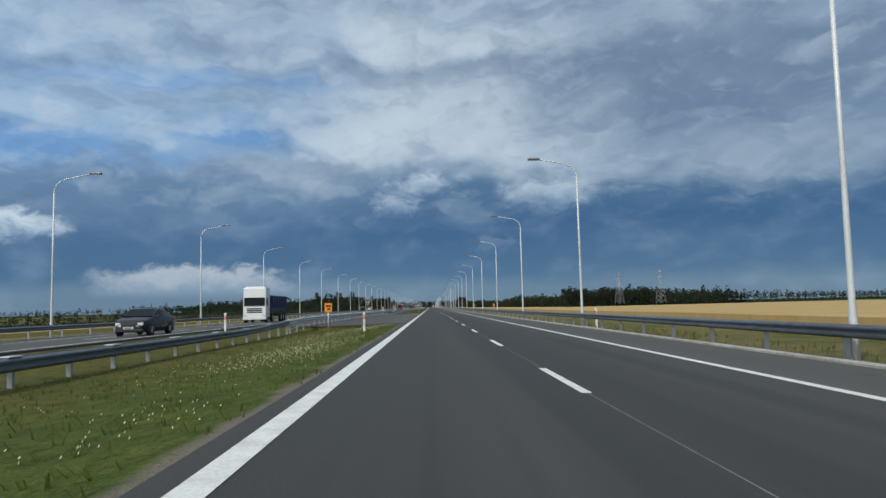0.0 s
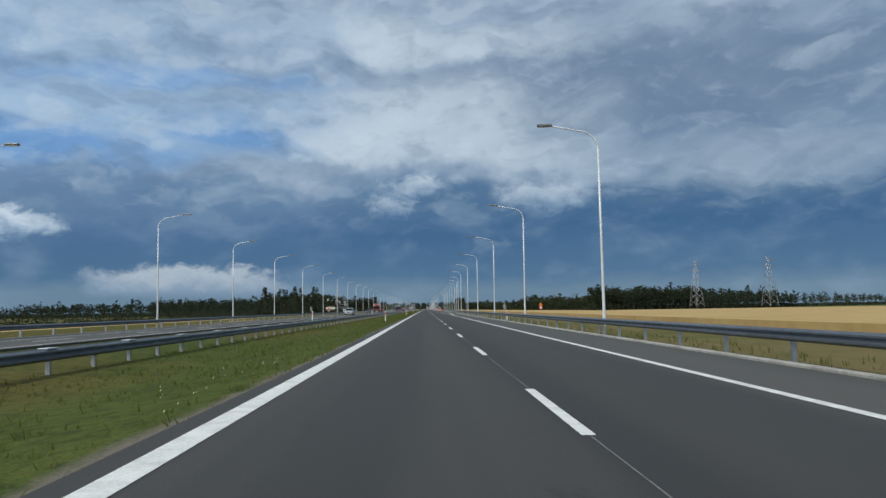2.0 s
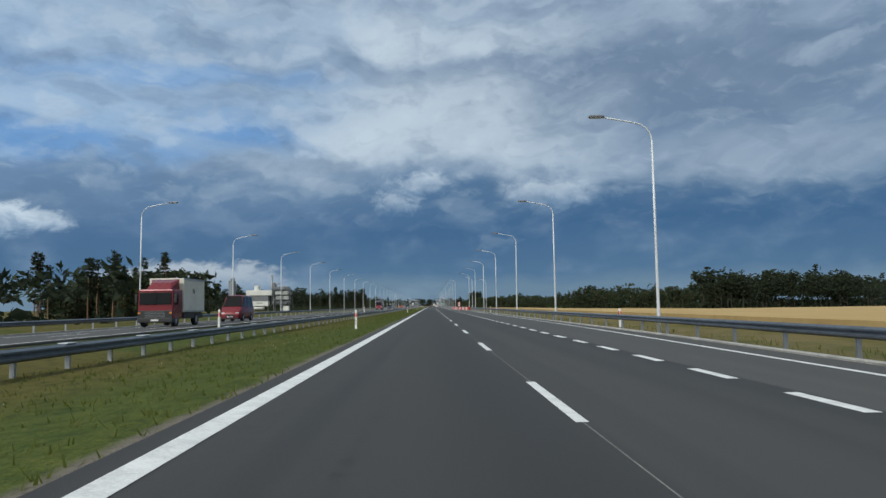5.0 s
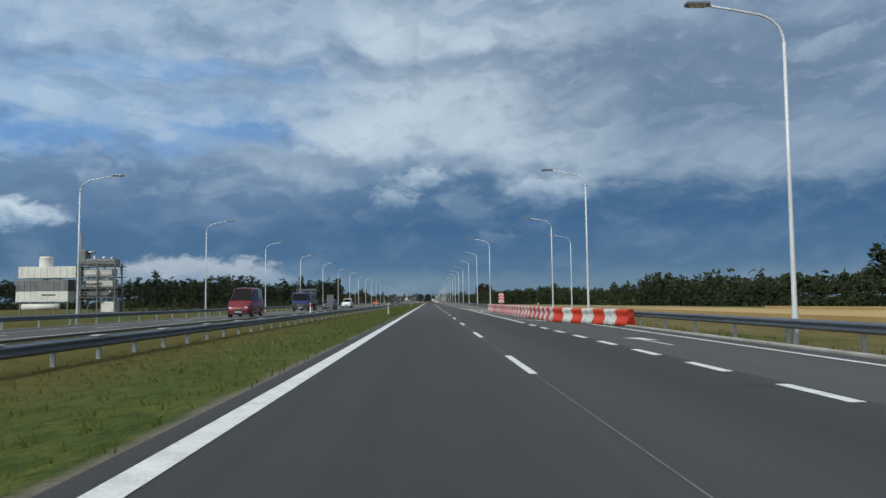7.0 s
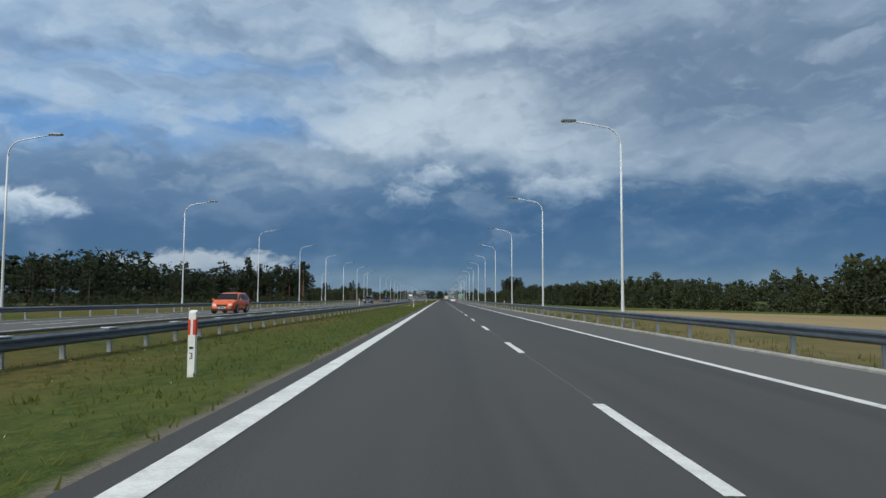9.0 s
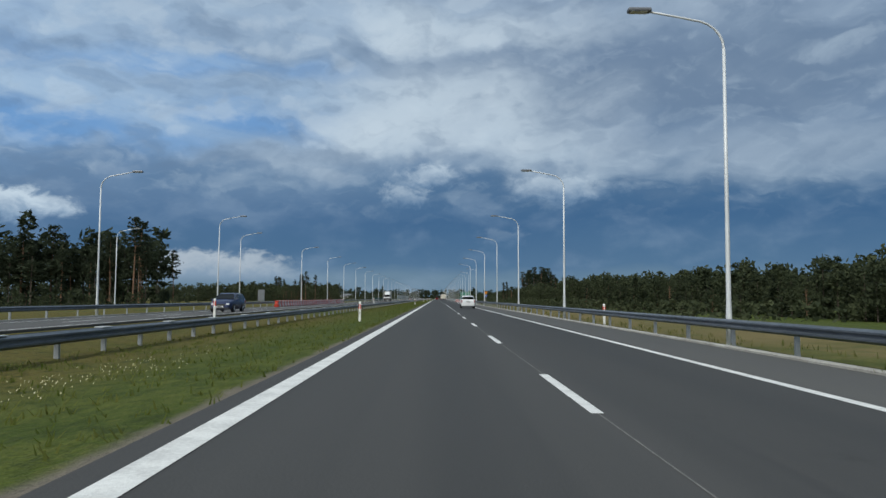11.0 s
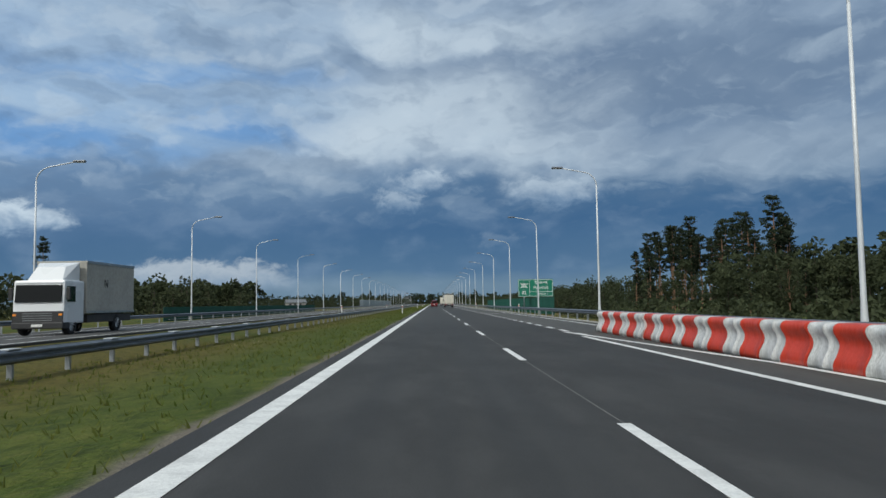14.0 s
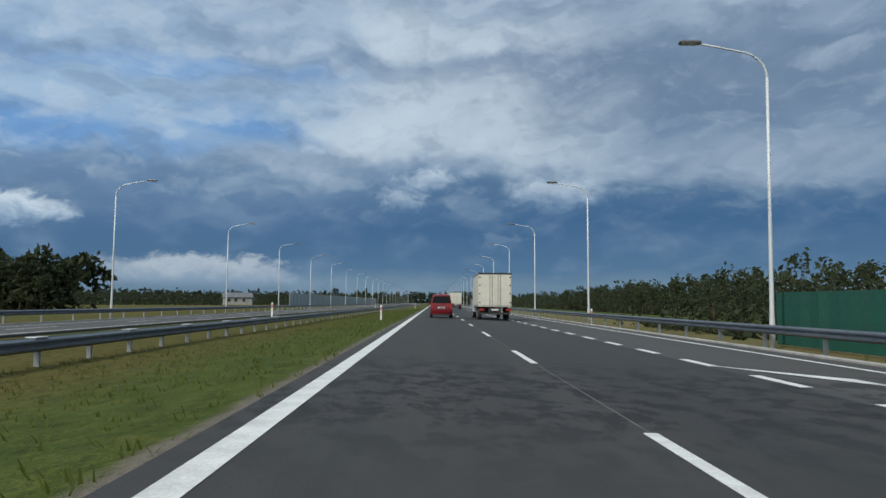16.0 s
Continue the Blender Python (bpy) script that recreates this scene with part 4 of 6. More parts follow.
field("wheat_field", 22, 420, -60, 640, 0.75, M_WHEAT, "ripe golden wheat field beyond the guardrail")
field("wheat_field", 100, 460, 640, 775, 0.75, M_WHEAT, "ripe golden wheat field before the pine wood")
field("stubble_field", 20, 100, 640, 850, 0.12, M_STUBBLE, "dry brown stubble field")
field("wheat_field", -66, -31.5, -40, 440, 0.10, M_WHEAT, "ripe golden wheat strip beyond the oncoming carriageway")

# ---- median grass ----


def build_grass():
    rng = np.random.default_rng(77)

    def blades(x0, x1, y0, y1, count, tall, name, label):
        x, y = rng.uniform(x0, x1, count), rng.uniform(y0, y1, count)
        keep = ~((y > 53) & (y < 142))
        x, y = x[keep], y[keep]
        z = np.array([ground_z(a, b) for a, b in zip(x, y)])
        v, f, n0 = [], [], 0
        for k in range(3):
            a = rng.uniform(0, math.tau, len(x))
            lean = rng.uniform(0.03, 0.16, len(x))
            h = tall * rng.uniform(0.45, 1.25, len(x))
            w = rng.uniform(0.009, 0.022, len(x))
            bx, by = x + rng.normal(0, 0.05, len(x)), y + rng.normal(0, 0.05, len(x))
            dx, dy = np.cos(a), np.sin(a)
            p0 = np.stack([bx - dy * w, by + dx * w, z - 0.03], axis=1)
            p1 = np.stack([bx + dy * w, by - dx * w, z - 0.03], axis=1)
            p2 = np.stack([bx + dx * lean + dy * w * 0.3, by + dy * lean - dx * w * 0.3, z + h], axis=1)
            p3 = np.stack([bx + dx * lean - dy * w * 0.3, by + dy * lean + dx * w * 0.3, z + h], axis=1)
            v.append(np.stack([p0, p1, p2, p3], axis=1).reshape(-1, 3))
            f.append(np.arange(len(x) * 4).reshape(-1, 4) + n0)
            n0 += len(x) * 4
        tagged(new(name, quads_mesh(name, np.concatenate(v), np.concatenate(f), M_GRASS)), label, "grass", kind="stuff")

    blades(-7.6, -0.55, -10, 1420, 54000, 0.085, "median_grass", "uneven green and straw-coloured grass on the median")
    blades(10.3, 15.0, -10, 1300, 12000, 0.16, "verge_grass", "rough grass verge behind the guardrail")
    # white flowers in drifts
    v, f, n0 = [], [], 0
    for drift in range(62):
        cx, cy = rng.uniform(-5.5, -1.2), rng.uniform(0, 1400)
        if drift < 22:
            cx, cy = rng.uniform(-4.5, -1.4), rng.uniform(4, 50)
        elif drift < 28:
            cx, cy = rng.uniform(-4.8, -3.4), rng.uniform(857, 867) if drift % 2 else rng.uniform(896, 908)
        if 50 < cy < 145:
            continue
        m = int(rng.integers(40, 110)) if drift < 28 else int(rng.integers(6, 36))
        for x, y in zip(rng.normal(cx, 0.55, m), rng.normal(cy, 3.0, m)):
            if not -6.2 < x < -0.8:
                continue
            z = ground_z(x, y) + rng.uniform(0.08, 0.2)
            s = rng.uniform(0.004, 0.0085)
            v += [(x - s, y - s * 0.6, z), (x + s, y - s * 0.6, z + 0.012), (x + s, y + s * 0.6, z + 0.03), (x - s, y + s * 0.6, z + 0.015)]
            f.append((n0, n0 + 1, n0 + 2, n0 + 3))
            n0 += 4
    tagged(new("white_flowers", quads_mesh("white_flowers", v, f, M_FLOWER)), "drifts of small white flowers in the median grass", "flowers", kind="stuff")


build_grass()
# ---- guide posts ----
M_NUMBER = material("black_print", (0.025, 0.025, 0.03), 0.6)


def words(text, size, mat, parent, m, name="lettering", depth=0.004):
    cu = bpy.data.curves.new(name, "FONT")
    cu.body, cu.size, cu.extrude = text, size, depth
    cu.align_x, cu.align_y = "CENTER", "CENTER"
    cu.materials.append(mat)
    ob = new(name, cu)
    ob.parent = parent
    ob.matrix_basis = m
    return ob


def guide_post_parts():
    def slanted(z0, z1, grow):
        w, d = 0.06 + grow, 0.05 + grow
        return mesh_of("guide", [(-w, -d, z0), (w, -d, z0), (w, d, z0), (-w, d, z0), (-w, -d, z1), (w, -d, z1), (w, d, z1 + 0.04), (-w, d, z1 + 0.04)],
                       [(0, 1, 5, 4), (1, 2, 6, 5), (2, 3, 7, 6), (3, 0, 4, 7), (4, 5, 6, 7)], M_WHITE)
    body = slanted(-0.25, 1.10, 0)
    band = slanted(0.72, 0.98, 0.004)
    band.materials[0] = M_RED
    return body, band


GP_BODY, GP_BAND = guide_post_parts()
GP_STRIP = mesh_of("strip", [(-0.02, -0.058, 0.70), (0.02, -0.058, 0.70), (0.02, -0.058, 0.98), (-0.02, -0.058, 0.98)], [(0, 1, 2, 3)], M_WHITE)
GP_BAR = mesh_of("bar", [(-0.035, -0.056, 0.48), (0.035, -0.056, 0.48), (0.035, -0.056, 0.52), (-0.035, -0.056, 0.52)], [(0, 1, 2, 3)], M_NUMBER)


def guide_post(x, y, z, digit, lean):
    root = tagged(new("guide_post"), "white plastic guide post with a red band", "guide post", "guide posts along the road")
    root.matrix_basis = pose(x, y, z, lean, lean * 0.6, 0)
    shared("body", GP_BODY, root)
    band = shared("red_band", GP_BAND, root)
    shared("reflector", GP_STRIP, band)
    if digit is not None:
        shared("plate_bar", GP_BAR, root)
        words(str(digit), 0.15, M_NUMBER, root, pose(0, -0.056, 0.36, 90), "digit", 0.002)
    return root


rnd = random.Random(9)
for k in range(15):
    y = (44, 143, 243.2, 338, 443, 540.5, 640.5, 738, 838, 932, 1039, 1140, 1236)[k] if k < 13 else 1236 + 99 * (k - 12)
    if k != 1:
        guide_post(-2.5, y, ground_z(-2.5, y), (-k) % 10, rnd.uniform(-3, 3))
    guide_post(-10.9, y + 0.5, -0.10, None, rnd.uniform(-2, 2))
    y -= 3.6 if k == 10 else 0
    guide_post(11.45 + extra_width(y), y, road_z(10.2 + extra_width(y)) - 0.03, None, rnd.uniform(-2, 2))

# ---- plastic barrier blocks ----
M_BLOCK_RED = material("red_polythene", (0.56, 0.045, 0.016), 0.5, second=(0.36, 0.03, 0.014), scale=2.4, amount=0.7, random_tone=0.2, bump=0.2, bump_scale=12, stretch=(1, 1, 0.4))
M_BLOCK_WHITE = material("white_polythene", (0.66, 0.66, 0.65), 0.5, second=(0.27, 0.27, 0.26), scale=2.6, amount=0.55, random_tone=0.25, bump=0.2, bump_scale=12, stretch=(1, 1, 0.35))


def block_mesh(mat, ridges):
    """A water-filled barrier block, 1 m long: bulging foot and head with a narrow waist, flanged at its ends."""
    half = [(0.235, 0.0), (0.285, 0.05), (0.305, 0.14), (0.295, 0.24), (0.255, 0.34), (0.205, 0.44), (0.172, 0.54), (0.165, 0.62), (0.185, 0.70), (0.225, 0.78), (0.245, 0.86), (0.235, 0.93), (0.195, 0.98), (0.15, 1.0)]
    prof = [(-x, z) for x, z in half] + [(x, z) for x, z in half[::-1]]
    verts, faces = [], []
    k = len(prof)
    ys = [(-0.5, 0.95), (-0.47, 1.045), (-0.445, 1.045), (-0.43, 0.985)]
    if ridges:
        ys += [(-0.13, 0.985), (-0.12, 1.04), (-0.08, 1.04), (-0.07, 0.985)]
    else:
        ys += [(-0.2, 1.0), (0.2, 1.0)]
    ys += [(0.43, 0.985), (0.445, 1.045), (0.47, 1.045), (0.5, 0.95)]
    for y, w in ys:
        verts += [(x * w, y - 0.05 * math.sin((z - 0.14) * 7.0), z * (1 if w > 0.96 else 0.985)) for x, z in prof]
    for i in range(len(ys) - 1):
        faces += [(i * k + j, i * k + j + 1, (i + 1) * k + j + 1, (i + 1) * k + j) for j in range(k - 1)]
    faces += [tuple(range(k)), tuple(range((len(ys) - 1) * k, len(ys) * k))[::-1]]
    me = mesh_of("barrier_block", verts, faces, mat)
    me.polygons.foreach_set("use_smooth", [True] * (len(faces) - 2) + [False, False])
    return me


BLOCKS = (block_mesh(M_BLOCK_RED, False), block_mesh(M_BLOCK_WHITE, True))


def barrier_row(points, step=1.0):
    rnd = random.Random(len(points))
    k = 0
    for (x0, y0), (x1, y1) in zip(points, points[1:]):
        l = math.hypot(x1 - x0, y1 - y0)
        for i in range(max(1, round(l / step))):
            u = (i + 0.5) / max(1, round(l / step))
            x, y = x0 + (x1 - x0) * u, y0 + (y1 - y0) * u
            ob = new("barrier_block", BLOCKS[k % 2])
            ob.matrix_basis = pose(x + rnd.uniform(-0.03, 0.03), y, road_z(x) + 0.002, 0, 0, -math.degrees(math.atan2(x1 - x0, y1 - y0)) + rnd.uniform(-2, 2))
            ob.scale = (1, 1, 0.9)
            tagged(ob, ("red-orange" if k % 2 == 0 else "white") + " water-filled plastic barrier block in a row", "barrier", "plastic barrier rows")
            k += 1


barrier_row([(12.7, 601.0), (9.75, 607.5), (9.55, 655)])
barrier_row([(9.55, 1101), (9.2, 1167)])
barrier_row([(-20.6, 993), (-20.4, 1065)])

# ---- signs and masts ----
M_GREEN = material("green_sign_sheet", (0.0, 0.155, 0.095), 0.45, second=(0.0, 0.13, 0.08), scale=1.5)
M_ORANGE = material("orange_sign_sheet", (0.80, 0.27, 0.01), 0.5, second=(0.70, 0.22, 0.01))
M_BLUE = material("blue_sign_sheet", (0.02, 0.09, 0.42), 0.45)
M_BACK = material("grey_sign_back", (0.30, 0.31, 0.32), 0.5, 0.5, second=(0.22, 0.23, 0.24))
M_WHITE_SHEET = material("white_sign_sheet", (0.80, 0.80, 0.78), 0.45)
M_RED_SHEET = material("red_sign_sheet", (0.68, 0.04, 0.025), 0.45)


def plate(points, y0, y1, name, mat, parent, label=""):
    """A flat plate with the outline of (x, z) points."""
    bm = bmesh.new()
    front = [bm.verts.new((x, y0, z)) for x, z in points]
    back = [bm.verts.new((x, y1, z)) for x, z in points]
    bm.faces.new(front)
    bm.faces.new(back[::-1])
    for i in range(len(points)):
        j = (i + 1) % len(points)
        bm.faces.new((front[j], front[i], back[i], back[j]))
    bmesh.ops.recalc_face_normals(bm, faces=bm.faces)
    return part(name, bm, mat, parent, label)


def rect(x0, x1, z0, z1, r=0.0):
    if not r:
        return [(x0, z0), (x1, z0), (x1, z1), (x0, z1)]
    pts = []
    for cx, cz, a0 in ((x1 - r, z0 + r, -90), (x1 - r, z1 - r, 0), (x0 + r, z1 - r, 90), (x0 + r, z0 + r, 180)):
        pts += [(cx + r * math.cos(radians(a0 + d)), cz + r * math.sin(radians(a0 + d))) for d in (0, 30, 60, 90)]
    return pts


def disc(cx, cz, r, sides=24):
    return [(cx + r * math.cos(k * math.tau / sides), cz + r * math.sin(k * math.tau / sides)) for k in range(sides)]


def sign_posts(root, xs, top, r=0.045):
    for x in xs:
        bm = bmesh.new()
        part("post", rod(bm, (x, 0.06, -0.9), (x, 0.06, top), r, sides=10), M_ZINC, root, smooth=True)


def direction_sign():
    root = tagged(new("direction_sign"), "large green motorway direction sign with white lettering", "road sign")
    root.matrix_basis = pose(12.8, 1229.5, 0.12, 0, 0, -3) @ Matrix.Scale(0.92, 4)
    plate(rect(0, 4.9, 1.75, 4.2, 0.12), -0.005, 0.03, "panel", M_GREEN, root)
    rim = plate(rect(0.0, 4.9, 1.75, 4.2, 0.12), 0.031, 0.036, "back_sheet", M_BACK, root)
    for a in ((0.06, 4.84, 1.80, 1.84), (0.06, 4.84, 4.11, 4.15), (0.06, 0.10, 1.84, 4.11), (4.80, 4.84, 1.84, 4.11), (1.58, 1.62, 1.84, 4.11), (1.62, 4.80, 2.42, 2.46)):
        plate(rect(*a), -0.010, -0.005, "border_line", M_WHITE_SHEET, root)
    words("Radom", 0.62, M_WHITE_SHEET, root, pose(3.2, -0.008, 3.74, 90))
    words("Południe", 0.60, M_WHITE_SHEET, root, pose(3.2, -0.008, 3.02, 90))
    words("3000 m", 0.40, M_WHITE_SHEET, root, pose(3.3, -0.008, 2.12, 90))
    words("82", 0.62, M_WHITE_SHEET, root, pose(0.85, -0.008, 2.30, 90))
    # interchange symbol: crossed roads with slip loops
    for dz in (-0.13, 0.13):
        for s in (-1, 1):
            pts = [(0.85 + u * 0.52, 3.32 + s * u * 0.30 + dz * (1 - abs(u))) for u in (-1, -0.5, 0, 0.5, 1)]
            plate([(x, z - 0.035) for x, z in pts] + [(x, z + 0.035) for x, z in pts[::-1]], -0.010 - 0.002 * s, -0.005, "road_symbol", M_WHITE_SHEET, root)
    for a in (rect(0.44, 1.26, 3.52, 3.58), rect(0.44, 1.26, 3.06, 3.12)):
        plate(a, -0.014, -0.005, "road_symbol", M_WHITE_SHEET, root)
    sign_posts(root, (0.8, 2.5, 4.1), 4.1, 0.07)


direction_sign()


def chevron_board():
    root = tagged(new("chevron_board"), "red and white chevron board on a post", "road sign")
    root.matrix_basis = pose(12.3, 667.8, -0.3)
    plate(rect(-0.37, 0.37, 1.05, 2.40, 0.03), 0, 0.03, "panel", M_WHITE_SHEET, root)
    for k in range(-1, 4):
        z = 0.70 + 0.45 * k
        pts = [(-0.37, z + 0.13), (0, z + 0.42), (0.37, z + 0.13), (0.37, z + 0.36), (0, z + 0.65), (-0.37, z + 0.36)]
        pts = [(x, min(2.40, max(1.05, zz))) for x, zz in pts]
        if max(zz for _, zz in pts) - min(zz for _, zz in pts) < 0.2:
            continue
        plate(pts, -0.006, -0.001, "red_chevron", M_RED_SHEET, root)
    sign_posts(root, (0,), 2.3)


chevron_board()


def roadwork_sign(x, y, z, label, parts, turn=0):
    """parts: a list of (kind, height of centre)."""
    root = tagged(new("traffic_sign"), label, "road sign")
    root.matrix_basis = pose(x, y, z, 0, 0, turn)
    top = 0
    for kind, c in parts:
        top = max(top, c + 0.3)
        if kind in ("warning", "warning_back"):
            pts = [(-0.52, c - 0.36), (0.52, c - 0.36), (0, c + 0.52)]
            plate(pts, 0, 0.02, "warning_plate", M_ORANGE if kind == "warning" else M_BACK, root)
            if kind == "warning":
                for a, b in ((0, 1), (1, 2), (2, 0)):
                    p, q = Vector(pts[a]), Vector(pts[b])
                    mid = Vector((0, c - 0.07))
                    plate([p, q, q.lerp(mid, 0.16), p.lerp(mid, 0.16)], -0.006, -0.001, "red_rim", M_RED_SHEET, root)
                plate(rect(-0.05, 0.05, c - 0.2, c + 0.15), -0.005, -0.001, "symbol", M_BLACK, root)
        elif kind == "yield":
            pts = [(-0.48, c + 0.36), (0.48, c + 0.36), (0, c - 0.46)]
            plate(pts, 0, 0.02, "yield_plate", M_ORANGE, root)
        elif kind == "limit":
            plate(disc(0, c, 0.36), 0, 0.02, "limit_plate", M_RED_SHEET, root)
            plate(disc(0, c, 0.27), -0.005, -0.001, "limit_face", M_WHITE_SHEET, root)
            plate(rect(-0.14, 0.14, c - 0.1, c + 0.1), -0.009, -0.006, "number_bar", M_BLACK, root)
        elif kind == "blue":
            plate(disc(0, c, 0.38), 0, 0.02, "mandatory_plate", M_BLUE, root)
            plate([(-0.05, c - 0.24), (0.05, c - 0.24), (0.05, c + 0.05), (0.15, c + 0.05), (0, c + 0.25), (-0.15, c + 0.05), (-0.05, c + 0.05)], -0.005, -0.001, "arrow", M_WHITE_SHEET, root)
        elif kind == "disc_back":
            plate(disc(0, c, 0.36), 0, 0.02, "limit_plate", M_BACK, root)
        elif kind == "board":
            plate(rect(-0.23, 0.23, c - 0.29, c + 0.29, 0.02), 0, 0.02, "panel", M_ORANGE, root)
            for i, (a, b) in enumerate(((-0.15, 0.17), (-0.06, 0.12))):
                plate(rect(a, b, c + 0.04 - 0.2 * i, c + 0.16 - 0.2 * i), -0.005, -0.001, "text_bar", M_BLACK, root)
        elif kind == "small_back":
            plate(rect(-0.12, 0.12, c - 0.29, c + 0.29, 0.02), 0, 0.02, "panel", M_BACK, root)
            plate(rect(-0.015, 0.015, c - 0.29, c + 0.29), 0.021, 0.05, "rib", M_ZINC, root)
        elif kind == "tall_back":
            plate(rect(-0.48, 0.48, c - 0.85, c + 0.85, 0.05), 0, 0.03, "panel", M_BACK, root)
            plate(rect(-0.03, 0.03, c - 0.85, c + 0.85), 0.031, 0.09, "rib", M_ZINC, root)
    sign_posts(root, (0,), top)
    return root


roadwork_sign(31, 342, -0.5, "orange roadworks warning sign above a speed limit disc", [("warning", 2.25), ("limit", 1.45)])
roadwork_sign(22, 343, -0.5, "grey back of a triangular sign above a disc", [("warning_back", 2.2), ("disc_back", 1.45)])
roadwork_sign(16.0, 1100, -0.5, "orange yield triangle above a blue arrow disc", [("yield", 3.1), ("blue", 2.3)])
roadwork_sign(-33.5, 431, -0.5, "orange roadworks warning sign beyond the far guardrail", [("warning", 2.3), ("limit", 1.5)])
roadwork_sign(-40, 431, -0.3, "grey back of a triangular sign in the field", [("warning_back", 2.3), ("disc_back", 1.5)])
roadwork_sign(-5.05, 47, -0.3, "small orange board with dark lines of text", [("board", 1.52)])
roadwork_sign(-5.95, 146.3, -0.3, "narrow grey sign seen from its back", [("small_back", 1.48)], 6)
roadwork_sign(-5.66, 146.4, -0.3, "narrow grey sign seen from its back", [("small_back", 1.48)], 20)
roadwork_sign(-11.6, 662, -0.15, "tall grey sign seen from its back", [("tall_back", 1.4)], 30)
roadwork_sign(-24.6, 1001, -0.35, "tall grey sign seen from its back", [("tall_back", 1.75)], 20)


def marker_post(x, y):
    root = tagged(new("marker_post"), "short red and white marker on the guardrail", "marker post", "markers at the crossing")
    root.matrix_basis = pose(x, y, -0.1)
    bm = bmesh.new()
    part("post", box(bm, -0.10, 0.10, -0.03, 0.03, 0.10, 1.33, 0.01), M_WHITE, root)
    plate([(-0.102, 0.88), (0.102, 0.94), (0.102, 1.20), (-0.102, 1.14)], -0.034, -0.031, "red_band", M_RED, root)


marker_post(-7.45, 136.8)
marker_post(-7.45, 138.6)


def lattice_mast():
    root = tagged(new("lattice_mast"), "galvanised lattice sign mast standing beside the guardrail", "mast")
    root.matrix_basis = pose(12.4, 339.5, -0.4, 0, 0, 12)
    for sx in (-0.24, 0.24):
        for sy in (-0.15, 0.15):
            bm = bmesh.new()
            part("chord", rod(bm, (sx, sy, -0.1), (sx, sy, 5.0), 0.028, sides=8), M_ZINC, root)
    for i in range(9):
        z = 0.2 + 0.52 * i
        s = 1 if i % 2 else -1
        for y in (-0.15, 0.15):
            bm = bmesh.new()
            part("brace", rod(bm, (-0.24 * s, y, z), (0.24 * s, y, z + 0.52), 0.016, sides=6), M_ZINC, root)
    bm = bmesh.new()
    part("foot", box(bm, -0.55, 0.55, -0.4, 0.4, -0.3, 0.02, 0.02), M_KERB, root)


lattice_mast()


def pylon(x, y, height, turn):
    root = tagged(new("power_pylon"), "grey lattice power pylon in the field", "pylon", "power pylons")
    root.matrix_basis = pose(x, y, 0.4, 0, 0, turn)
    w0, w1 = 2.4, 0.5
    corners = [(sx, sy) for sx in (-1, 1) for sy in (-1, 1)]
    for sx, sy in corners:
        bm = bmesh.new()
        part("leg", rod(bm, (sx * w0, sy * w0, -0.5), (sx * w1, sy * w1, height), 0.10, 0.06, 4), M_ZINC, root)
    for i in range(7):
        a, b = i / 7, (i + 1) / 7
        wa, wb = w0 + (w1 - w0) * a, w0 + (w1 - w0) * b
        for k, (p, q) in enumerate((((-1, -1), (1, -1)), ((1, -1), (1, 1)), ((1, 1), (-1, 1)), ((-1, 1), (-1, -1)))):
            bm = bmesh.new()
            rod(bm, (p[0] * wa, p[1] * wa, a * height), (q[0] * wb, q[1] * wb, b * height), 0.05, sides=4)
            rod(bm, (q[0] * wa, q[1] * wa, a * height), (p[0] * wb, p[1] * wb, b * height), 0.05, sides=4)
            part("brace", bm, M_ZINC, root)
    for z, l in ((0.78, 4.2), (0.90, 3.2)):
        bm = bmesh.new()
        rod(bm, (-l, 0, z * height), (l, 0, z * height), 0.09, sides=4)
        rod(bm, (-l, 0, z * height), (0, 0, z * height + 1.2), 0.05, sides=4)
        rod(bm, (l, 0, z * height), (0, 0, z * height + 1.2), 0.05, sides=4)
        part("crossarm", bm, M_ZINC, root)


pylon(134, 512, 22, 20)
pylon(150, 470, 21, 20)

# ---- noise walls ----
M_BOARD = material("green_noise_board", (0.010, 0.082, 0.056), 0.6, second=(0.008, 0.054, 0.040), scale=1.2, random_tone=0.35)
M_SCREEN = material("pale_screen_panel", (0.30, 0.36, 0.36), 0.35, second=(0.24, 0.30, 0.31), scale=0.8)


def noise_wall(x, y0, y1, z, label, height=1.75):
    root = tagged(new("noise_wall"), label, "noise wall")
    bm = bmesh.new()
    box(bm, -0.36, 0.36, -0.03, 0.03, 0, height, 0.01)
    me = bpy.data.meshes.new("board")
    bm.to_mesh(me)
    bm.free()
    me.materials.append(M_BOARD)
    rnd = random.Random(int(y0))
    for y in np.arange(y0, y1, 0.62):
        shared("board", me, root, x, float(y), z, rnd.uniform(58, 72) * (-1 if x > 0 else 1))
    bm = bmesh.new()
    box(bm, -0.04, 0.04, -2.0, 2.0, 0.25, 0.33)
    rail = bpy.data.meshes.new("beam")
    bm.to_mesh(rail)
    bm.free()
    rail.materials.append(M_ZINC)
    for y in np.arange(y0 + 2, y1, 4.0):
        shared("beam", rail, root, x + 0.30, float(y), z)


noise_wall(14.7, 1214, 1307, -0.35, "dark green noise wall of slanted boards", 1.95)
noise_wall(-26.6, 1213, 1310, -0.45, "dark green noise wall of slanted boards beyond the oncoming carriageway", 1.6)


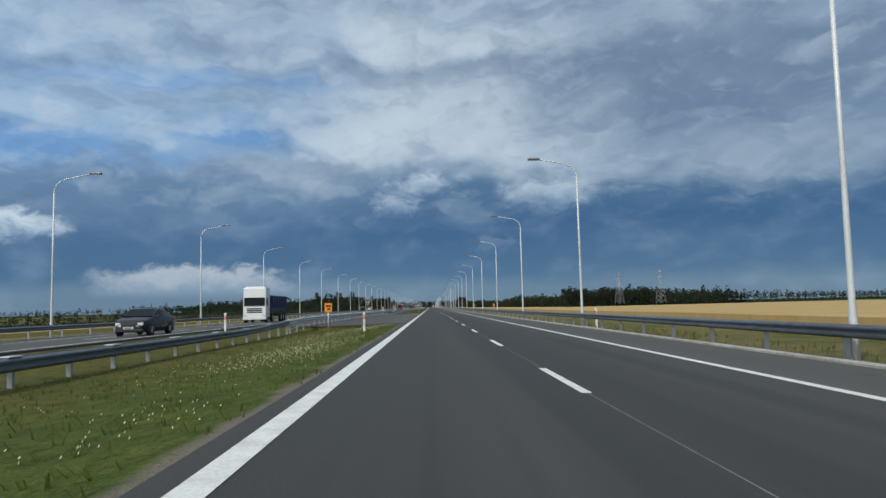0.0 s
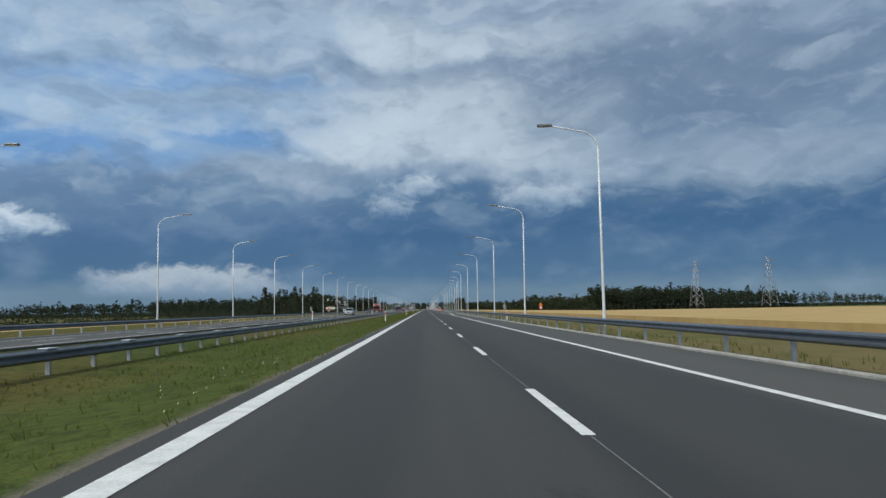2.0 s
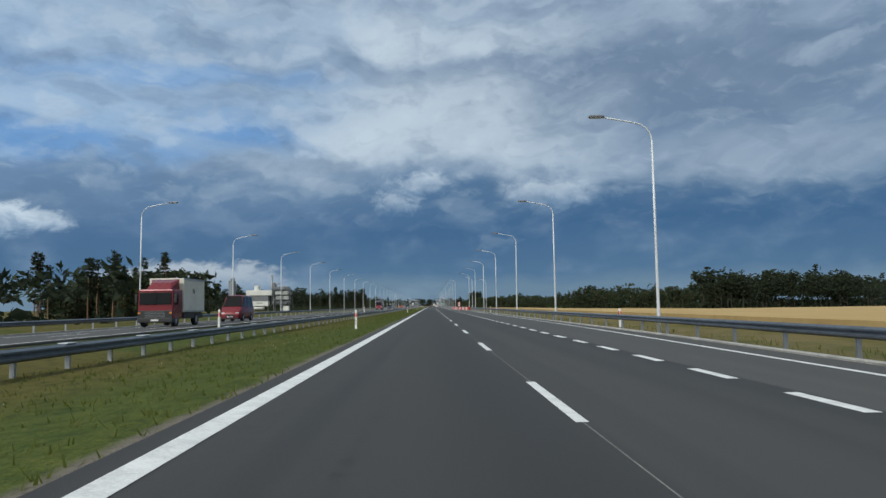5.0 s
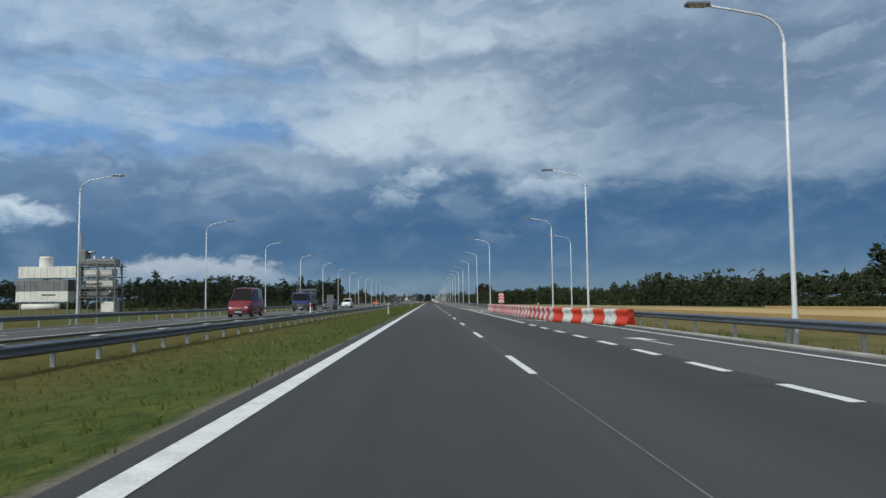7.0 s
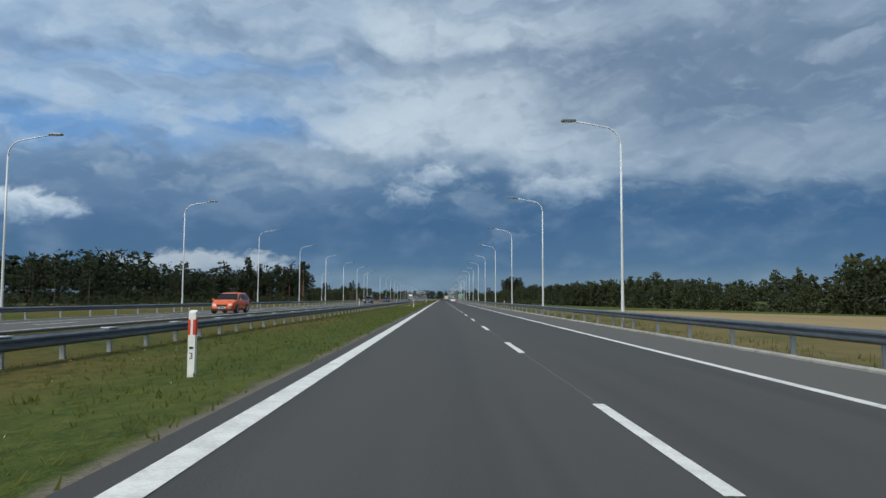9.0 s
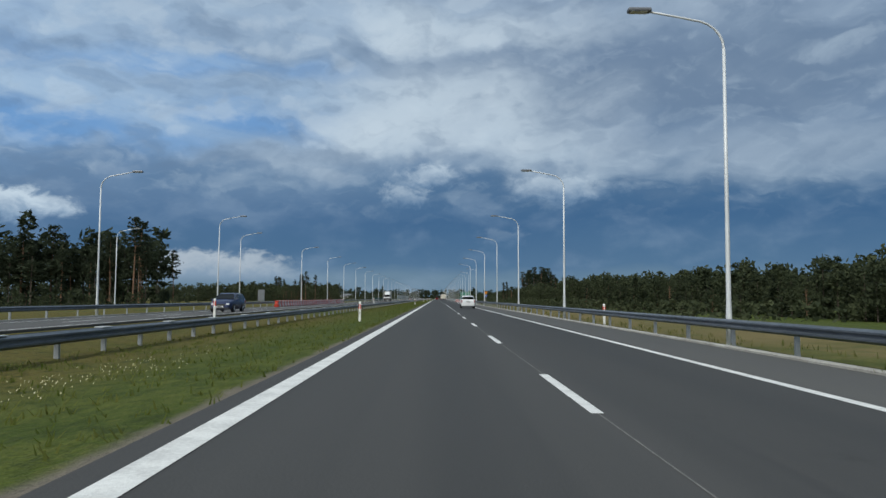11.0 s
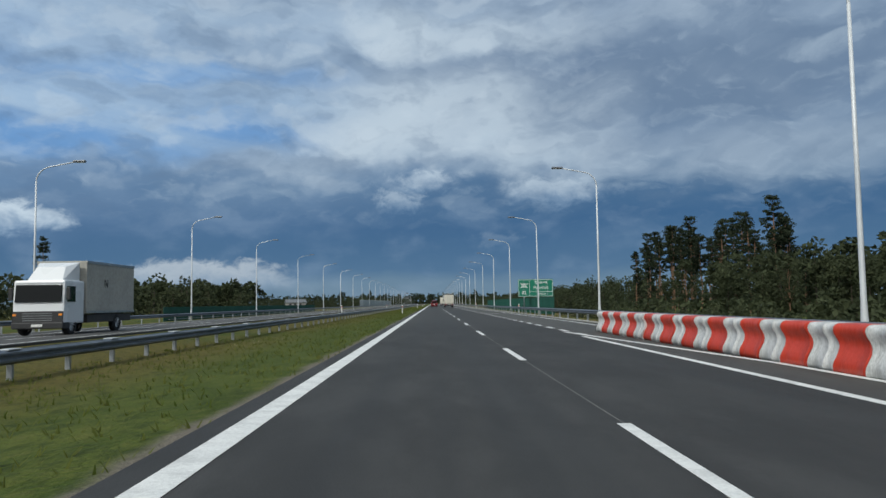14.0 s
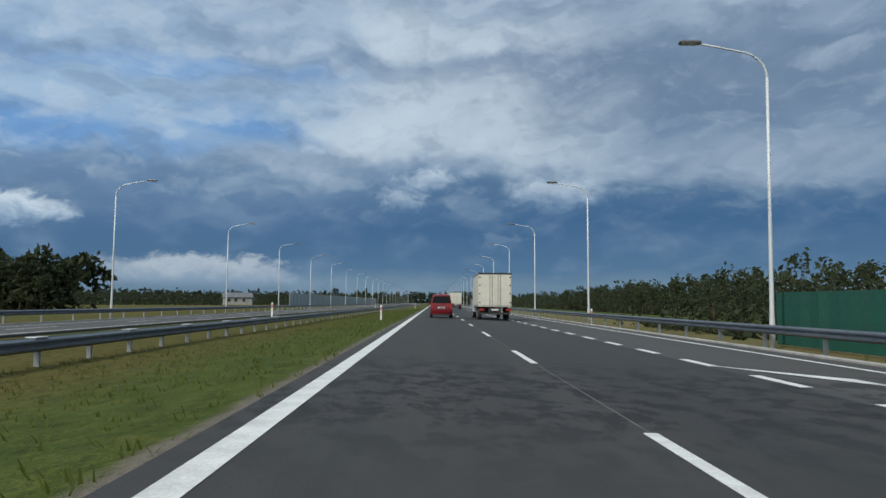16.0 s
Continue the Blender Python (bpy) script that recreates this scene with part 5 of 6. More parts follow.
def screen_wall(x, y0, y1, z):
    root = tagged(new("noise_screen"), "pale translucent noise screen between steel posts", "noise wall")
    bm = bmesh.new()
    box(bm, -0.02, 0.02, -1.93, 1.93, 0.5, 3.3)
    pane = bpy.data.meshes.new("screen_panel")
    bm.to_mesh(pane)
    bm.free()
    pane.materials.append(M_SCREEN)
    bm = bmesh.new()
    box(bm, -0.08, 0.08, -0.07, 0.07, -0.4, 3.5)
    post = bpy.data.meshes.new("post")
    bm.to_mesh(post)
    bm.free()
    post.materials.append(M_BACK)
    for y in np.arange(y0, y1, 4.0):
        shared("screen_panel", pane, root, x, float(y) + 2, z)
        shared("post", post, root, x, float(y), z)


screen_wall(-27, 1424, 1640, -0.5)

# ---- slip road and gore markings ----


def build_slip():
    left = [(12.05, 598), (12.05, 640), (13.2, 660), (16.5, 690)]
    right = [(12.3, 598), (15.0, 640), (17.5, 660), (22.5, 690)]
    verts = [(x, y, road_z(12) - (0.02 if i < 3 else 0.1 * (i - 2))) for a in (left, right) for i, (x, y) in enumerate(a)]
    k = len(left)
    verts += [(x, y, z - 0.15) for x, y, z in verts]
    faces = [(i, i + k, i + k + 1, i + 1) for i in range(k - 1)] + [(i + k, i + 3 * k, i + 3 * k + 1, i + k + 1) for i in range(k - 1)] + [(i, i + 1, i + 2 * k + 1, i + 2 * k) for i in range(k - 1)]
    tagged(new("slip_road", mesh_of("slip_road", verts, faces, M_SHOULDER)), "closed grey asphalt slip road leaving the carriageway", "road", kind="structure")

    def bar(a, b, width, parent, name="gore_bar"):
        (x0, y0), (x1, y1) = a, b
        vs = []
        for x, y, s in ((x0, y0, -1), (x0, y0, 1), (x1, y1, 1), (x1, y1, -1)):
            vs.append((x, y + s * width / 2, road_z(x) + 0.010))
        ob = new(name, mesh_of(name, vs, [(0, 3, 2, 1)], M_PAINT))
        ob.parent = parent

    for k in range(15):
        y = 636 + 3 * k
        out = min(9.35, 7.35 + (681 - y) * 0.11)
        if out > 7.6:
            bar((7.32, y), (out, y - 3.2 * (out - 7.3) / 2), 0.55, shoulder)
    for k in range(14):
        y = 1074 + 3 * k
        out = min(9.0, 7.35 + (y - 1070) * 0.10)
        bar((7.32, y), (out, y - 3.0 * (out - 7.3) / 2), 0.55, shoulder)
    for pts in (((9.42, 620), (9.42, 655), (7.3, 684)), ((7.3, 1068), (9.0, 1092), (8.9, 1150), (7.3, 1166))):
        for a, b in zip(pts, pts[1:]):
            vs = [(p[0] + s, p[1], road_z(p[0]) + 0.014) for p in (a, b) for s in (-0.1, 0.1)]
            ob = new("gore_line", mesh_of("gore_line", vs, [(0, 1, 3, 2)], M_PAINT))
            ob.parent = shoulder
    # lane-drop arrows and a turn arrow
    for y in (1293.5, 1222.0, 610.5):
        vs = [(9.5, y - 2.0), (9.5, y - 0.7), (7.7, y + 1.5), (7.6, y + 1.5)]
        ob = new("lane_arrow", mesh_of("lane_arrow", [(a, b, road_z(a) + 0.012) for a, b in vs], [(0, 1, 2, 3)], M_PAINT))
        ob.parent = shoulder
    vs = [(8.9, 583.2), (9.02, 583.2), (9.02, 586.2), (9.5, 586.0), (9.2, 587.6), (8.5, 587.0), (8.9, 586.6)]
    ob = new("lane_arrow", mesh_of("lane_arrow", [(a, b, road_z(a) + 0.012) for a, b in vs], [tuple(range(7))], M_PAINT))
    ob.parent = shoulder
    # a pale seam beside the lane dashes
    vs = [(x, y, road_z(3.6) + 0.003) for y in (-40, 1500) for x in (3.60, 3.617)]
    ob = new("seam_line", mesh_of("seam_line", vs, [(0, 1, 3, 2)], M_SEAM))
    ob.parent = road


build_slip()

# ---- asphalt plant ----
M_PANEL = material("white_steel_cladding", (0.70, 0.70, 0.66), 0.55, second=(0.55, 0.55, 0.51), scale=0.5, amount=0.7)
M_GREYSTEEL = material("grey_painted_steel", (0.20, 0.21, 0.22), 0.5, 0.3, second=(0.12, 0.125, 0.13), scale=0.8, amount=0.7)
M_SILO = material("silo_steel", (0.27, 0.28, 0.30), 0.45, 0.4, second=(0.20, 0.21, 0.22), scale=0.4, stretch=(1, 1, 0.2))


def asphalt_plant():
    root = tagged(new("asphalt_plant"), "white and grey steel asphalt mixing plant with stack and walkways", "industrial plant")
    root.matrix_basis = pose(-64, 698, 0.2)
    # clad storey boxes, 10 m wide
    for name, mat, z0, z1, x0, x1 in (("storey", M_PANEL, 1.6, 3.5, -9.2, 0.2), ("storey", M_GREYSTEEL, 3.55, 5.6, -9.2, 0.2), ("storey", M_PANEL, 5.9, 8.0, -8.8, 1.6)):
        bm = bmesh.new()
        box(bm, x0, x1, -1.6, 1.6, z0, z1, 0.04)
        st = part(name, bm, mat, root)
        for k in range(9):
            bm = bmesh.new()
            x = x0 + (x1 - x0) * (k + 0.5) / 9
            part("rib", box(bm, x - 0.04, x + 0.04, -1.66, -1.602, z0 + 0.1, z1 - 0.1), mat, st)
    bm = bmesh.new()
    part("window_band", box(bm, -4.4, -2.0, -1.64, -1.61, 2.7, 2.95), M_BLACK, root)
    for x in (-8.6, -5.5, -2.5, 0):
        bm = bmesh.new()
        part("leg", box(bm, x - 0.12, x + 0.12, -1.3, -1.06, -0.6, 1.62), M_GREYSTEEL, root)
    bm = bmesh.new()
    part("drum", rod(bm, (-8.2, -1.0, 0.7), (-1.5, -1.0, 0.7), 0.6, sides=18), M_PANEL, root, smooth=True)
    bm = bmesh.new()
    rod(bm, (-4.6, 0, 8.0), (-4.6, 0, 9.6), 1.2, sides=20)
    part("tank", bm, M_PANEL, root)
    bm = bmesh.new()
    rod(bm, (-4.6, 0, 9.6), (-4.6, 0, 9.9), 1.25, 1.0, sides=20)
    part("tank_rim", bm, M_PANEL, root)
    for k in range(10):
        bm = bmesh.new()
        w0 = k * math.tau / 10
        part("tank_rail", rod(bm, (-4.6 + 1.1 * math.cos(w0), 1.1 * math.sin(w0), 9.8), (-4.6 + 1.1 * math.cos(w0), 1.1 * math.sin(w0), 10.7), 0.04, sides=5), M_ZINC, root)
    bm = bmesh.new()
    part("stack", rod(bm, (1.2, 0.6, 3.0), (1.2, 0.6, 14.2), 0.5, 0.4, sides=14), M_SILO, root, smooth=True)
    # open frame tower
    for x in (2.4, 5.4, 8.6):
        for y in (-1.5, 1.5):
            bm = bmesh.new()
            part("column", box(bm, x - 0.11, x + 0.11, y - 0.11, y + 0.11, -0.6, 8.6), M_GREYSTEEL, root)
    for z in (2.2, 3.9, 5.9, 7.9):
        bm = bmesh.new()
        part("deck", box(bm, 1.6, 9.2, -1.8, 1.8, z, z + 0.14), M_GREYSTEEL, root)
        bm = bmesh.new()
        for zz in (0.6, 1.05):
            rod(bm, (1.6, -1.75, z + zz), (9.2, -1.75, z + zz), 0.05, sides=5)
        for x in (1.6, 3.1, 4.6, 6.1, 7.6, 9.2):
            rod(bm, (x, -1.75, z), (x, -1.75, z + 1.05), 0.03, sides=5)
        part("railing", bm, M_ZINC, root)
    for x0, x1, z0, z1, mat in ((2.8, 7.9, 6.2, 7.5, M_PANEL), (3.2, 8.1, 4.2, 5.6, M_PANEL), (3.0, 8.4, 8.2, 9.3, M_GREYSTEEL), (3.4, 7.4, 2.5, 3.6, M_GREYSTEEL), (6.0, 8.4, -0.4, 1.5, M_PANEL), (1.9, 3.0, 8.3, 11.0, M_GREYSTEEL)):
        bm = bmesh.new()
        part("machine_box", box(bm, x0, x1, -1.2, 1.2, z0, z1, 0.08), mat, root)
    for a, b, r in (((1.0, -1.2, 1.2), (3.0, -1.2, 4.8), 0.16), ((3.0, -1.3, 4.8), (6.2, -1.3, 4.9), 0.16), ((6.0, -1.4, 1.4), (8.6, -1.4, 4.2), 0.1), ((2.2, 0, 10.5), (4.4, 0, 10.7), 0.25), ((4.2, 0, 8.6), (4.2, 0, 10.0), 0.3), ((6.0, 0, 9.2), (6.0, 0, 9.8), 0.5), ((7.4, 0, 9.2), (7.4, 0, 9.7), 0.4)):
        bm = bmesh.new()
        part("pipe", rod(bm, a, b, r, sides=10), M_ZINC, root, smooth=True)
    bm = bmesh.new()
    for k in range(12):
        box(bm, 8.9, 9.7, -1.0 + 0.02, 1.0, 7.9 - 0.66 * k, 7.95 - 0.66 * k)
    rod(bm, (9.3, -1.1, 8.4), (10.2, -1.1, 0.2), 0.06, sides=5)
    part("stairs", bm, M_GREYSTEEL, root)
    silo = tagged(new("silo"), "tall grey cylindrical silo with a machine on its roof", "silo")
    silo.matrix_basis = pose(-78.5, 697, 0.2)
    bm = bmesh.new()
    part("shell", rod(bm, (0, 0, -0.6), (0, 0, 11.6), 1.45, sides=24), M_SILO, silo)
    bm = bmesh.new()
    part("roof", rod(bm, (0, 0, 11.6), (0, 0, 12.0), 1.5, 1.1, sides=24), M_GREYSTEEL, silo)
    bm = bmesh.new()
    box(bm, -0.5, 0.3, -0.4, 0.4, 12.0, 12.8, 0.08)
    rod(bm, (0.6, 0, 12.0), (0.9, 0, 13.0), 0.2, sides=8)
    part("roof_machine", bm, M_GREYSTEEL, silo)
    bm = bmesh.new()
    for k in range(10):
        a0, a1 = k * math.tau / 10, (k + 1) * math.tau / 10
        rod(bm, (1.4 * math.cos(a0), 1.4 * math.sin(a0), 12.0), (1.4 * math.cos(a0), 1.4 * math.sin(a0), 12.9), 0.03, sides=4)
        rod(bm, (1.4 * math.cos(a0), 1.4 * math.sin(a0), 12.9), (1.4 * math.cos(a1), 1.4 * math.sin(a1), 12.9), 0.03, sides=4)
    part("railing", bm, M_ZINC, silo)


asphalt_plant()


def farmhouse():
    root = tagged(new("house"), "low pale house with a grey pitched roof", "house")
    root.matrix_basis = pose(-87, 1610, 0.0, 0, 0, 20)
    bm = bmesh.new()
    part("wall", box(bm, -6, 6, -4, 4, -0.5, 2.5), M_KERB, root)
    bm = bmesh.new()
    vs = [bm.verts.new(p) for p in ((-6.5, -4.6, 2.85), (6.5, -4.6, 2.85), (6.5, 4.6, 2.85), (-6.5, 4.6, 2.85), (-6.5, 0, 5.0), (6.5, 0, 5.0))]
    for f in ((0, 1, 5, 4), (2, 3, 4, 5), (0, 4, 3), (1, 2, 5), (0, 3, 2, 1)):
        bm.faces.new([vs[i] for i in f])
    part("roof", bm, M_GREYSTEEL, root)
    for x in (-4, -1, 2.5):
        bm = bmesh.new()
        part("window", box(bm, x - 0.6, x + 0.6, -4.06, -3.98, 0.9, 2.2), M_BLACK, root)


farmhouse()
# ---- vehicles ----
M_TYRE = material("tyre_rubber", (0.018, 0.018, 0.019), 0.85, bump=0.3)
M_RIM = material("alloy_rim", (0.45, 0.46, 0.47), 0.35, 0.8)
M_GLAZING = material("tinted_glass", (0.004, 0.005, 0.006), 0.05, spec=0.2)
M_TRIM = material("black_trim", (0.022, 0.022, 0.024), 0.55)
M_HEAD = material("headlamp_glass", (0.62, 0.64, 0.66), 0.08, spec=0.8)
M_CLEAR = material("clear_lamp_glass", (0.40, 0.36, 0.36), 0.1, second=(0.30, 0.24, 0.24), scale=6, spec=0.8)
M_TAIL = material("red_lamp_glass", (0.30, 0.02, 0.018), 0.12, second=(0.30, 0.015, 0.01), spec=0.7)
M_PLATE = material("plate_white", (0.72, 0.72, 0.70), 0.5)
M_CHASSIS = material("dirty_chassis", (0.03, 0.03, 0.031), 0.75, second=(0.05, 0.045, 0.04), scale=3)


def paint(name, colour, metal=0.1):
    return material(name, colour, 0.28, metal, second=tuple(c * 0.995 for c in colour), scale=0.03, amount=1.0, coat=0.25, spec=0.35)


P_WHITE = paint("white_car_paint", (0.66, 0.67, 0.68), 0.0)
P_BLACK = paint("black_car_paint", (0.012, 0.012, 0.016))
P_NAVY = paint("navy_car_paint", (0.012, 0.022, 0.07))
P_DARK = paint("dark_grey_car_paint", (0.010, 0.012, 0.022))
P_SILVER = paint("silver_car_paint", (0.40, 0.42, 0.44), 0.6)
P_RED = paint("red_car_paint", (0.15, 0.008, 0.014))
P_ORANGE = paint("orange_car_paint", (0.60, 0.10, 0.02))
P_CREAM = material("cream_truck_panel", (0.66, 0.63, 0.54), 0.5, second=(0.52, 0.49, 0.41), scale=0.5, amount=0.7)
P_TARP = material("pale_tarpaulin", (0.40, 0.385, 0.34), 0.7, second=(0.29, 0.28, 0.25), scale=0.5, amount=0.7, bump=0.5, bump_scale=1.5)
P_TIPPER = material("navy_tipper_steel", (0.015, 0.022, 0.10), 0.5, 0.2, second=(0.01, 0.014, 0.06), scale=0.8)
P_BLUETRUCK = material("blue_truck_paint", (0.03, 0.06, 0.22), 0.4, second=(0.02, 0.04, 0.15))


def wheel(root, x, y, r, width, side):
    """tyre with a spoked rim; side is the way its face looks."""
    bm = bmesh.new()
    pts = [(r * 0.62, -width / 2), (r * 0.92, -width / 2), (r, -width * 0.36), (r, width * 0.36), (r * 0.92, width / 2), (r * 0.62, width / 2)]
    rings = []
    for k in range(24):
        a = k * math.tau / 24
        rings.append([bm.verts.new((x + side * w, y + q * math.cos(a), r + q * math.sin(a))) for q, w in pts])
    for k in range(24):
        a, b = rings[k], rings[(k + 1) % 24]
        for j in range(len(pts) - 1):
            bm.faces.new((a[j], a[j + 1], b[j + 1], b[j]))
    bmesh.ops.recalc_face_normals(bm, faces=bm.faces)
    hub = new("wheel")
    hub.parent = root
    part("tyre", bm, M_TYRE, hub, smooth=True)
    bm = bmesh.new()
    rod(bm, (x + side * width * 0.05, y, r), (x + side * width * 0.10, y, r), r * 0.64, sides=24)
    part("rim_back", bm, M_TRIM, hub)
    bm = bmesh.new()
    for k in range(10):
        a = k * math.tau / 10
        c, s = math.cos(a), math.sin(a)
        rod(bm, (x + side * width * 0.40, y, r), (x + side * width * 0.42, y + c * r * 0.60, r + s * r * 0.60), r * 0.075, r * 0.06, 5)
    rod(bm, (x + side * width * 0.3, y, r), (x + side * width * 0.46, y, r), r * 0.16, sides=12)
    rod(bm, (x + side * width * 0.42, y, r), (x + side * width * 0.47, y, r), r * 0.10, sides=12)
    part("rim", bm, M_RIM, hub)


STYLES = {
    # rows: distance from the tail, belt height, roof height, share of the half width
    "mpv": (4.44, 1.79, 2.75, ((0, 0.58, 0.62, 0.86), (0.06, 0.88, 0.91, 0.925), (0.16, 1.04, 1.09, 0.945), (0.50, 1.06, 1.43, 0.965), (0.72, 1.05, 1.52, 0.985), (1.55, 1.03, 1.57, 1.0), (2.15, 1.01, 1.56, 1.0), (2.70, 0.99, 1.47, 1.0), (3.50, 0.96, 1.04, 0.985), (3.95, 0.88, 0.92, 0.95), (4.28, 0.76, 0.79, 0.87), (4.44, 0.50, 0.53, 0.74)), (3, 4, 5, 6, 7)),
    "sedan": (4.62, 1.80, 2.68, ((0, 0.60, 0.63, 0.84), (0.07, 0.90, 0.92, 0.91), (0.55, 0.98, 1.01, 0.955), (0.70, 0.99, 1.04, 0.965), (1.40, 1.0, 1.40, 0.985), (1.75, 0.99, 1.46, 1.0), (2.30, 0.97, 1.47, 1.0), (2.75, 0.95, 1.38, 1.0), (3.50, 0.92, 0.98, 0.985), (4.0, 0.84, 0.87, 0.95), (4.42, 0.72, 0.75, 0.85), (4.62, 0.48, 0.51, 0.70)), (3, 4, 5, 6, 7)),
    "wagon": (4.58, 1.77, 2.60, ((0, 0.62, 0.66, 0.87), (0.06, 0.92, 0.95, 0.93), (0.15, 0.98, 1.02, 0.955), (0.55, 1.0, 1.42, 0.975), (0.75, 1.0, 1.47, 0.99), (1.6, 0.99, 1.51, 1.0), (2.25, 0.97, 1.50, 1.0), (2.75, 0.95, 1.40, 1.0), (3.5, 0.92, 0.99, 0.985), (4.0, 0.84, 0.88, 0.95), (4.40, 0.72, 0.75, 0.86), (4.58, 0.48, 0.51, 0.72)), (3, 4, 5, 6, 7)),
    "suv": (4.55, 1.86, 2.65, ((0, 0.70, 0.75, 0.90), (0.05, 1.02, 1.06, 0.95), (0.12, 1.12, 1.16, 0.965), (0.32, 1.14, 1.68, 0.98), (0.5, 1.14, 1.74, 0.99), (1.5, 1.12, 1.77, 1.0), (2.2, 1.11, 1.76, 1.0), (2.65, 1.10, 1.66, 1.0), (3.25, 1.08, 1.13, 0.985), (3.9, 1.02, 1.06, 0.96), (4.35, 0.92, 0.96, 0.90), (4.55, 0.60, 0.64, 0.82)), (3, 4, 5, 6, 7)),
    "van": (5.2, 1.98, 3.2, ((0, 0.66, 0.7, 0.93), (0.03, 1.20, 1.24, 0.96), (0.06, 1.28, 1.36, 0.97), (0.14, 1.30, 2.34, 0.98), (0.3, 1.30, 2.42, 0.99), (1.6, 1.30, 2.46, 1.0), (2.9, 1.28, 2.46, 1.0), (3.6, 1.26, 2.38, 1.0), (4.35, 1.22, 1.36, 0.985), (4.75, 1.06, 1.12, 0.95), (5.08, 0.86, 0.90, 0.88), (5.2, 0.55, 0.6, 0.76)), (3, 4, 5, 6, 7)),
    "small_van": (4.2, 1.72, 2.65, ((0, 0.62, 0.66, 0.92), (0.03, 1.0, 1.04, 0.95), (0.06, 1.06, 1.12, 0.965), (0.12, 1.08, 1.72, 0.975), (0.3, 1.08, 1.80, 0.99), (1.2, 1.07, 1.83, 1.0), (2.0, 1.05, 1.82, 1.0), (2.6, 1.03, 1.70, 1.0), (3.3, 1.0, 1.08, 0.985), (3.8, 0.90, 0.94, 0.95), (4.08, 0.78, 0.82, 0.87), (4.2, 0.5, 0.54, 0.75)), (3, 4, 5, 6, 7)),
}


def car(style, coat, label, x, y, z, turn=0, category="car", front_glass_only=False):
    """A car whose tail is at y (heading +y unless turned)."""
    length, width, base, rows, side_rows = STYLES[style]
    root = tagged(new(category.replace(" ", "_")), label, category)
    hw = width / 2
    sections = []
    for d, belt, roof, share in rows:
        w = hw * share
        tall = min(1, max(0, (roof - belt) / 0.45))
        wr = w * (0.95 - 0.15 * tall)
        mid = min(0.58, belt * 0.72)
        sections.append([(0, d, 0.21), (w * 0.82, d, 0.21), (w * 0.96, d, 0.30), (w * 1.0, d, mid), (w * 0.985, d, belt - 0.10 if belt > 0.75 else belt - 0.05), (w * 0.955, d, belt), (wr, d, roof - 0.055 * tall), (wr * 0.86, d, roof + 0.012), (0, d, roof + 0.03)])
    bm = bmesh.new()
    grid = {}
    for i, s in enumerate(sections):
        for j, (a, b, c) in enumerate(s):
            grid[i, j, 1] = bm.verts.new((a, b, c))
            grid[i, j, -1] = grid[i, j, 1] if a == 0 else bm.verts.new((-a, b, c))
    k = len(sections[0])
    for i in range(len(sections) - 1):
        for j in range(k - 1):
            for s in (1, -1):
                f = [grid[i, j, s], grid[i + 1, j, s], grid[i + 1, j + 1, s], grid[i, j + 1, s]]
                f = [v for n_, v in enumerate(f) if v not in f[:n_]]
                if len(f) > 2:
                    bm.faces.new(f if s < 0 else f[::-1])
    for i in (0, len(sections) - 1):
        loop = [grid[i, j, 1] for j in range(k)] + [grid[i, j, -1] for j in range(k - 2, 0, -1)]
        bm.faces.new(loop if i else loop[::-1])
    bmesh.ops.recalc_face_normals(bm, faces=bm.faces)
    body = part("body", bm, coat, root, smooth=True)

    def pane(name, corners, inset=0.07, lift=0.008):
        """A window pane just proud of the skin."""
        pts = [Vector(c) for c in corners]
        mid = sum(pts, Vector()) / len(pts)
        nor = (pts[1] - pts[0]).cross(pts[-1] - pts[0])
        nor = nor.normalized()
        if nor.dot(mid - Vector((0, length / 2, 0.8))) < 0:
            nor.negate()
        b2 = bmesh.new()
        out = [b2.verts.new(p.lerp(mid, inset) + nor * lift) for p in pts]
        low = [b2.verts.new(p.lerp(mid, inset * 0.7) - nor * 0.006) for p in pts]
        b2.faces.new(out)
        for i in range(len(pts)):
            b2.faces.new((out[i], out[(i + 1) % len(pts)], low[(i + 1) % len(pts)], low[i]))
        bmesh.ops.recalc_face_normals(b2, faces=b2.faces)
        part(name, b2, M_GLAZING, root)

    first_side = 6 if front_glass_only else side_rows[0]
    for i, i2 in ((3, 4), (4, 5), (5, 6), (6, 7), (7, 8)):
        if i < first_side - 1:
            continue
        for s in (1, -1):
            a, b = sections[i], sections[i2]
            pane("side_window", [(a[5][0] * s, a[5][1], a[5][2]), (b[5][0] * s, b[5][1], b[5][2]), (b[6][0] * s, b[6][1], b[6][2]), (a[6][0] * s, a[6][1], a[6][2])], 0.035 if style == "mpv" else 0.09)
    a, b = sections[7], sections[8]
    pane("windscreen", [(-b[6][0], b[6][1], b[6][2] + 0.02), (b[6][0], b[6][1], b[6][2] + 0.02), (a[7][0] * 1.05, a[7][1], a[7][2]), (-a[7][0] * 1.05, a[7][1], a[7][2])], 0.05, 0.05)
    a, b = sections[2], sections[3]
    pane("rear_window", [(-a[6][0], a[6][1], a[6][2] + 0.02), (a[6][0], a[6][1], a[6][2] + 0.02), (b[7][0] * 1.08, b[7][1], b[7][2] - 0.03), (-b[7][0] * 1.08, b[7][1], b[7][2] - 0.03)], 0.07, 0.045)
    front_axle = length * 0.815 if style != "mpv" else 0.80 + 2.75
    rear_axle = front_axle - base
    r = 0.32 if style in ("mpv", "sedan", "wagon", "small_van") else 0.36
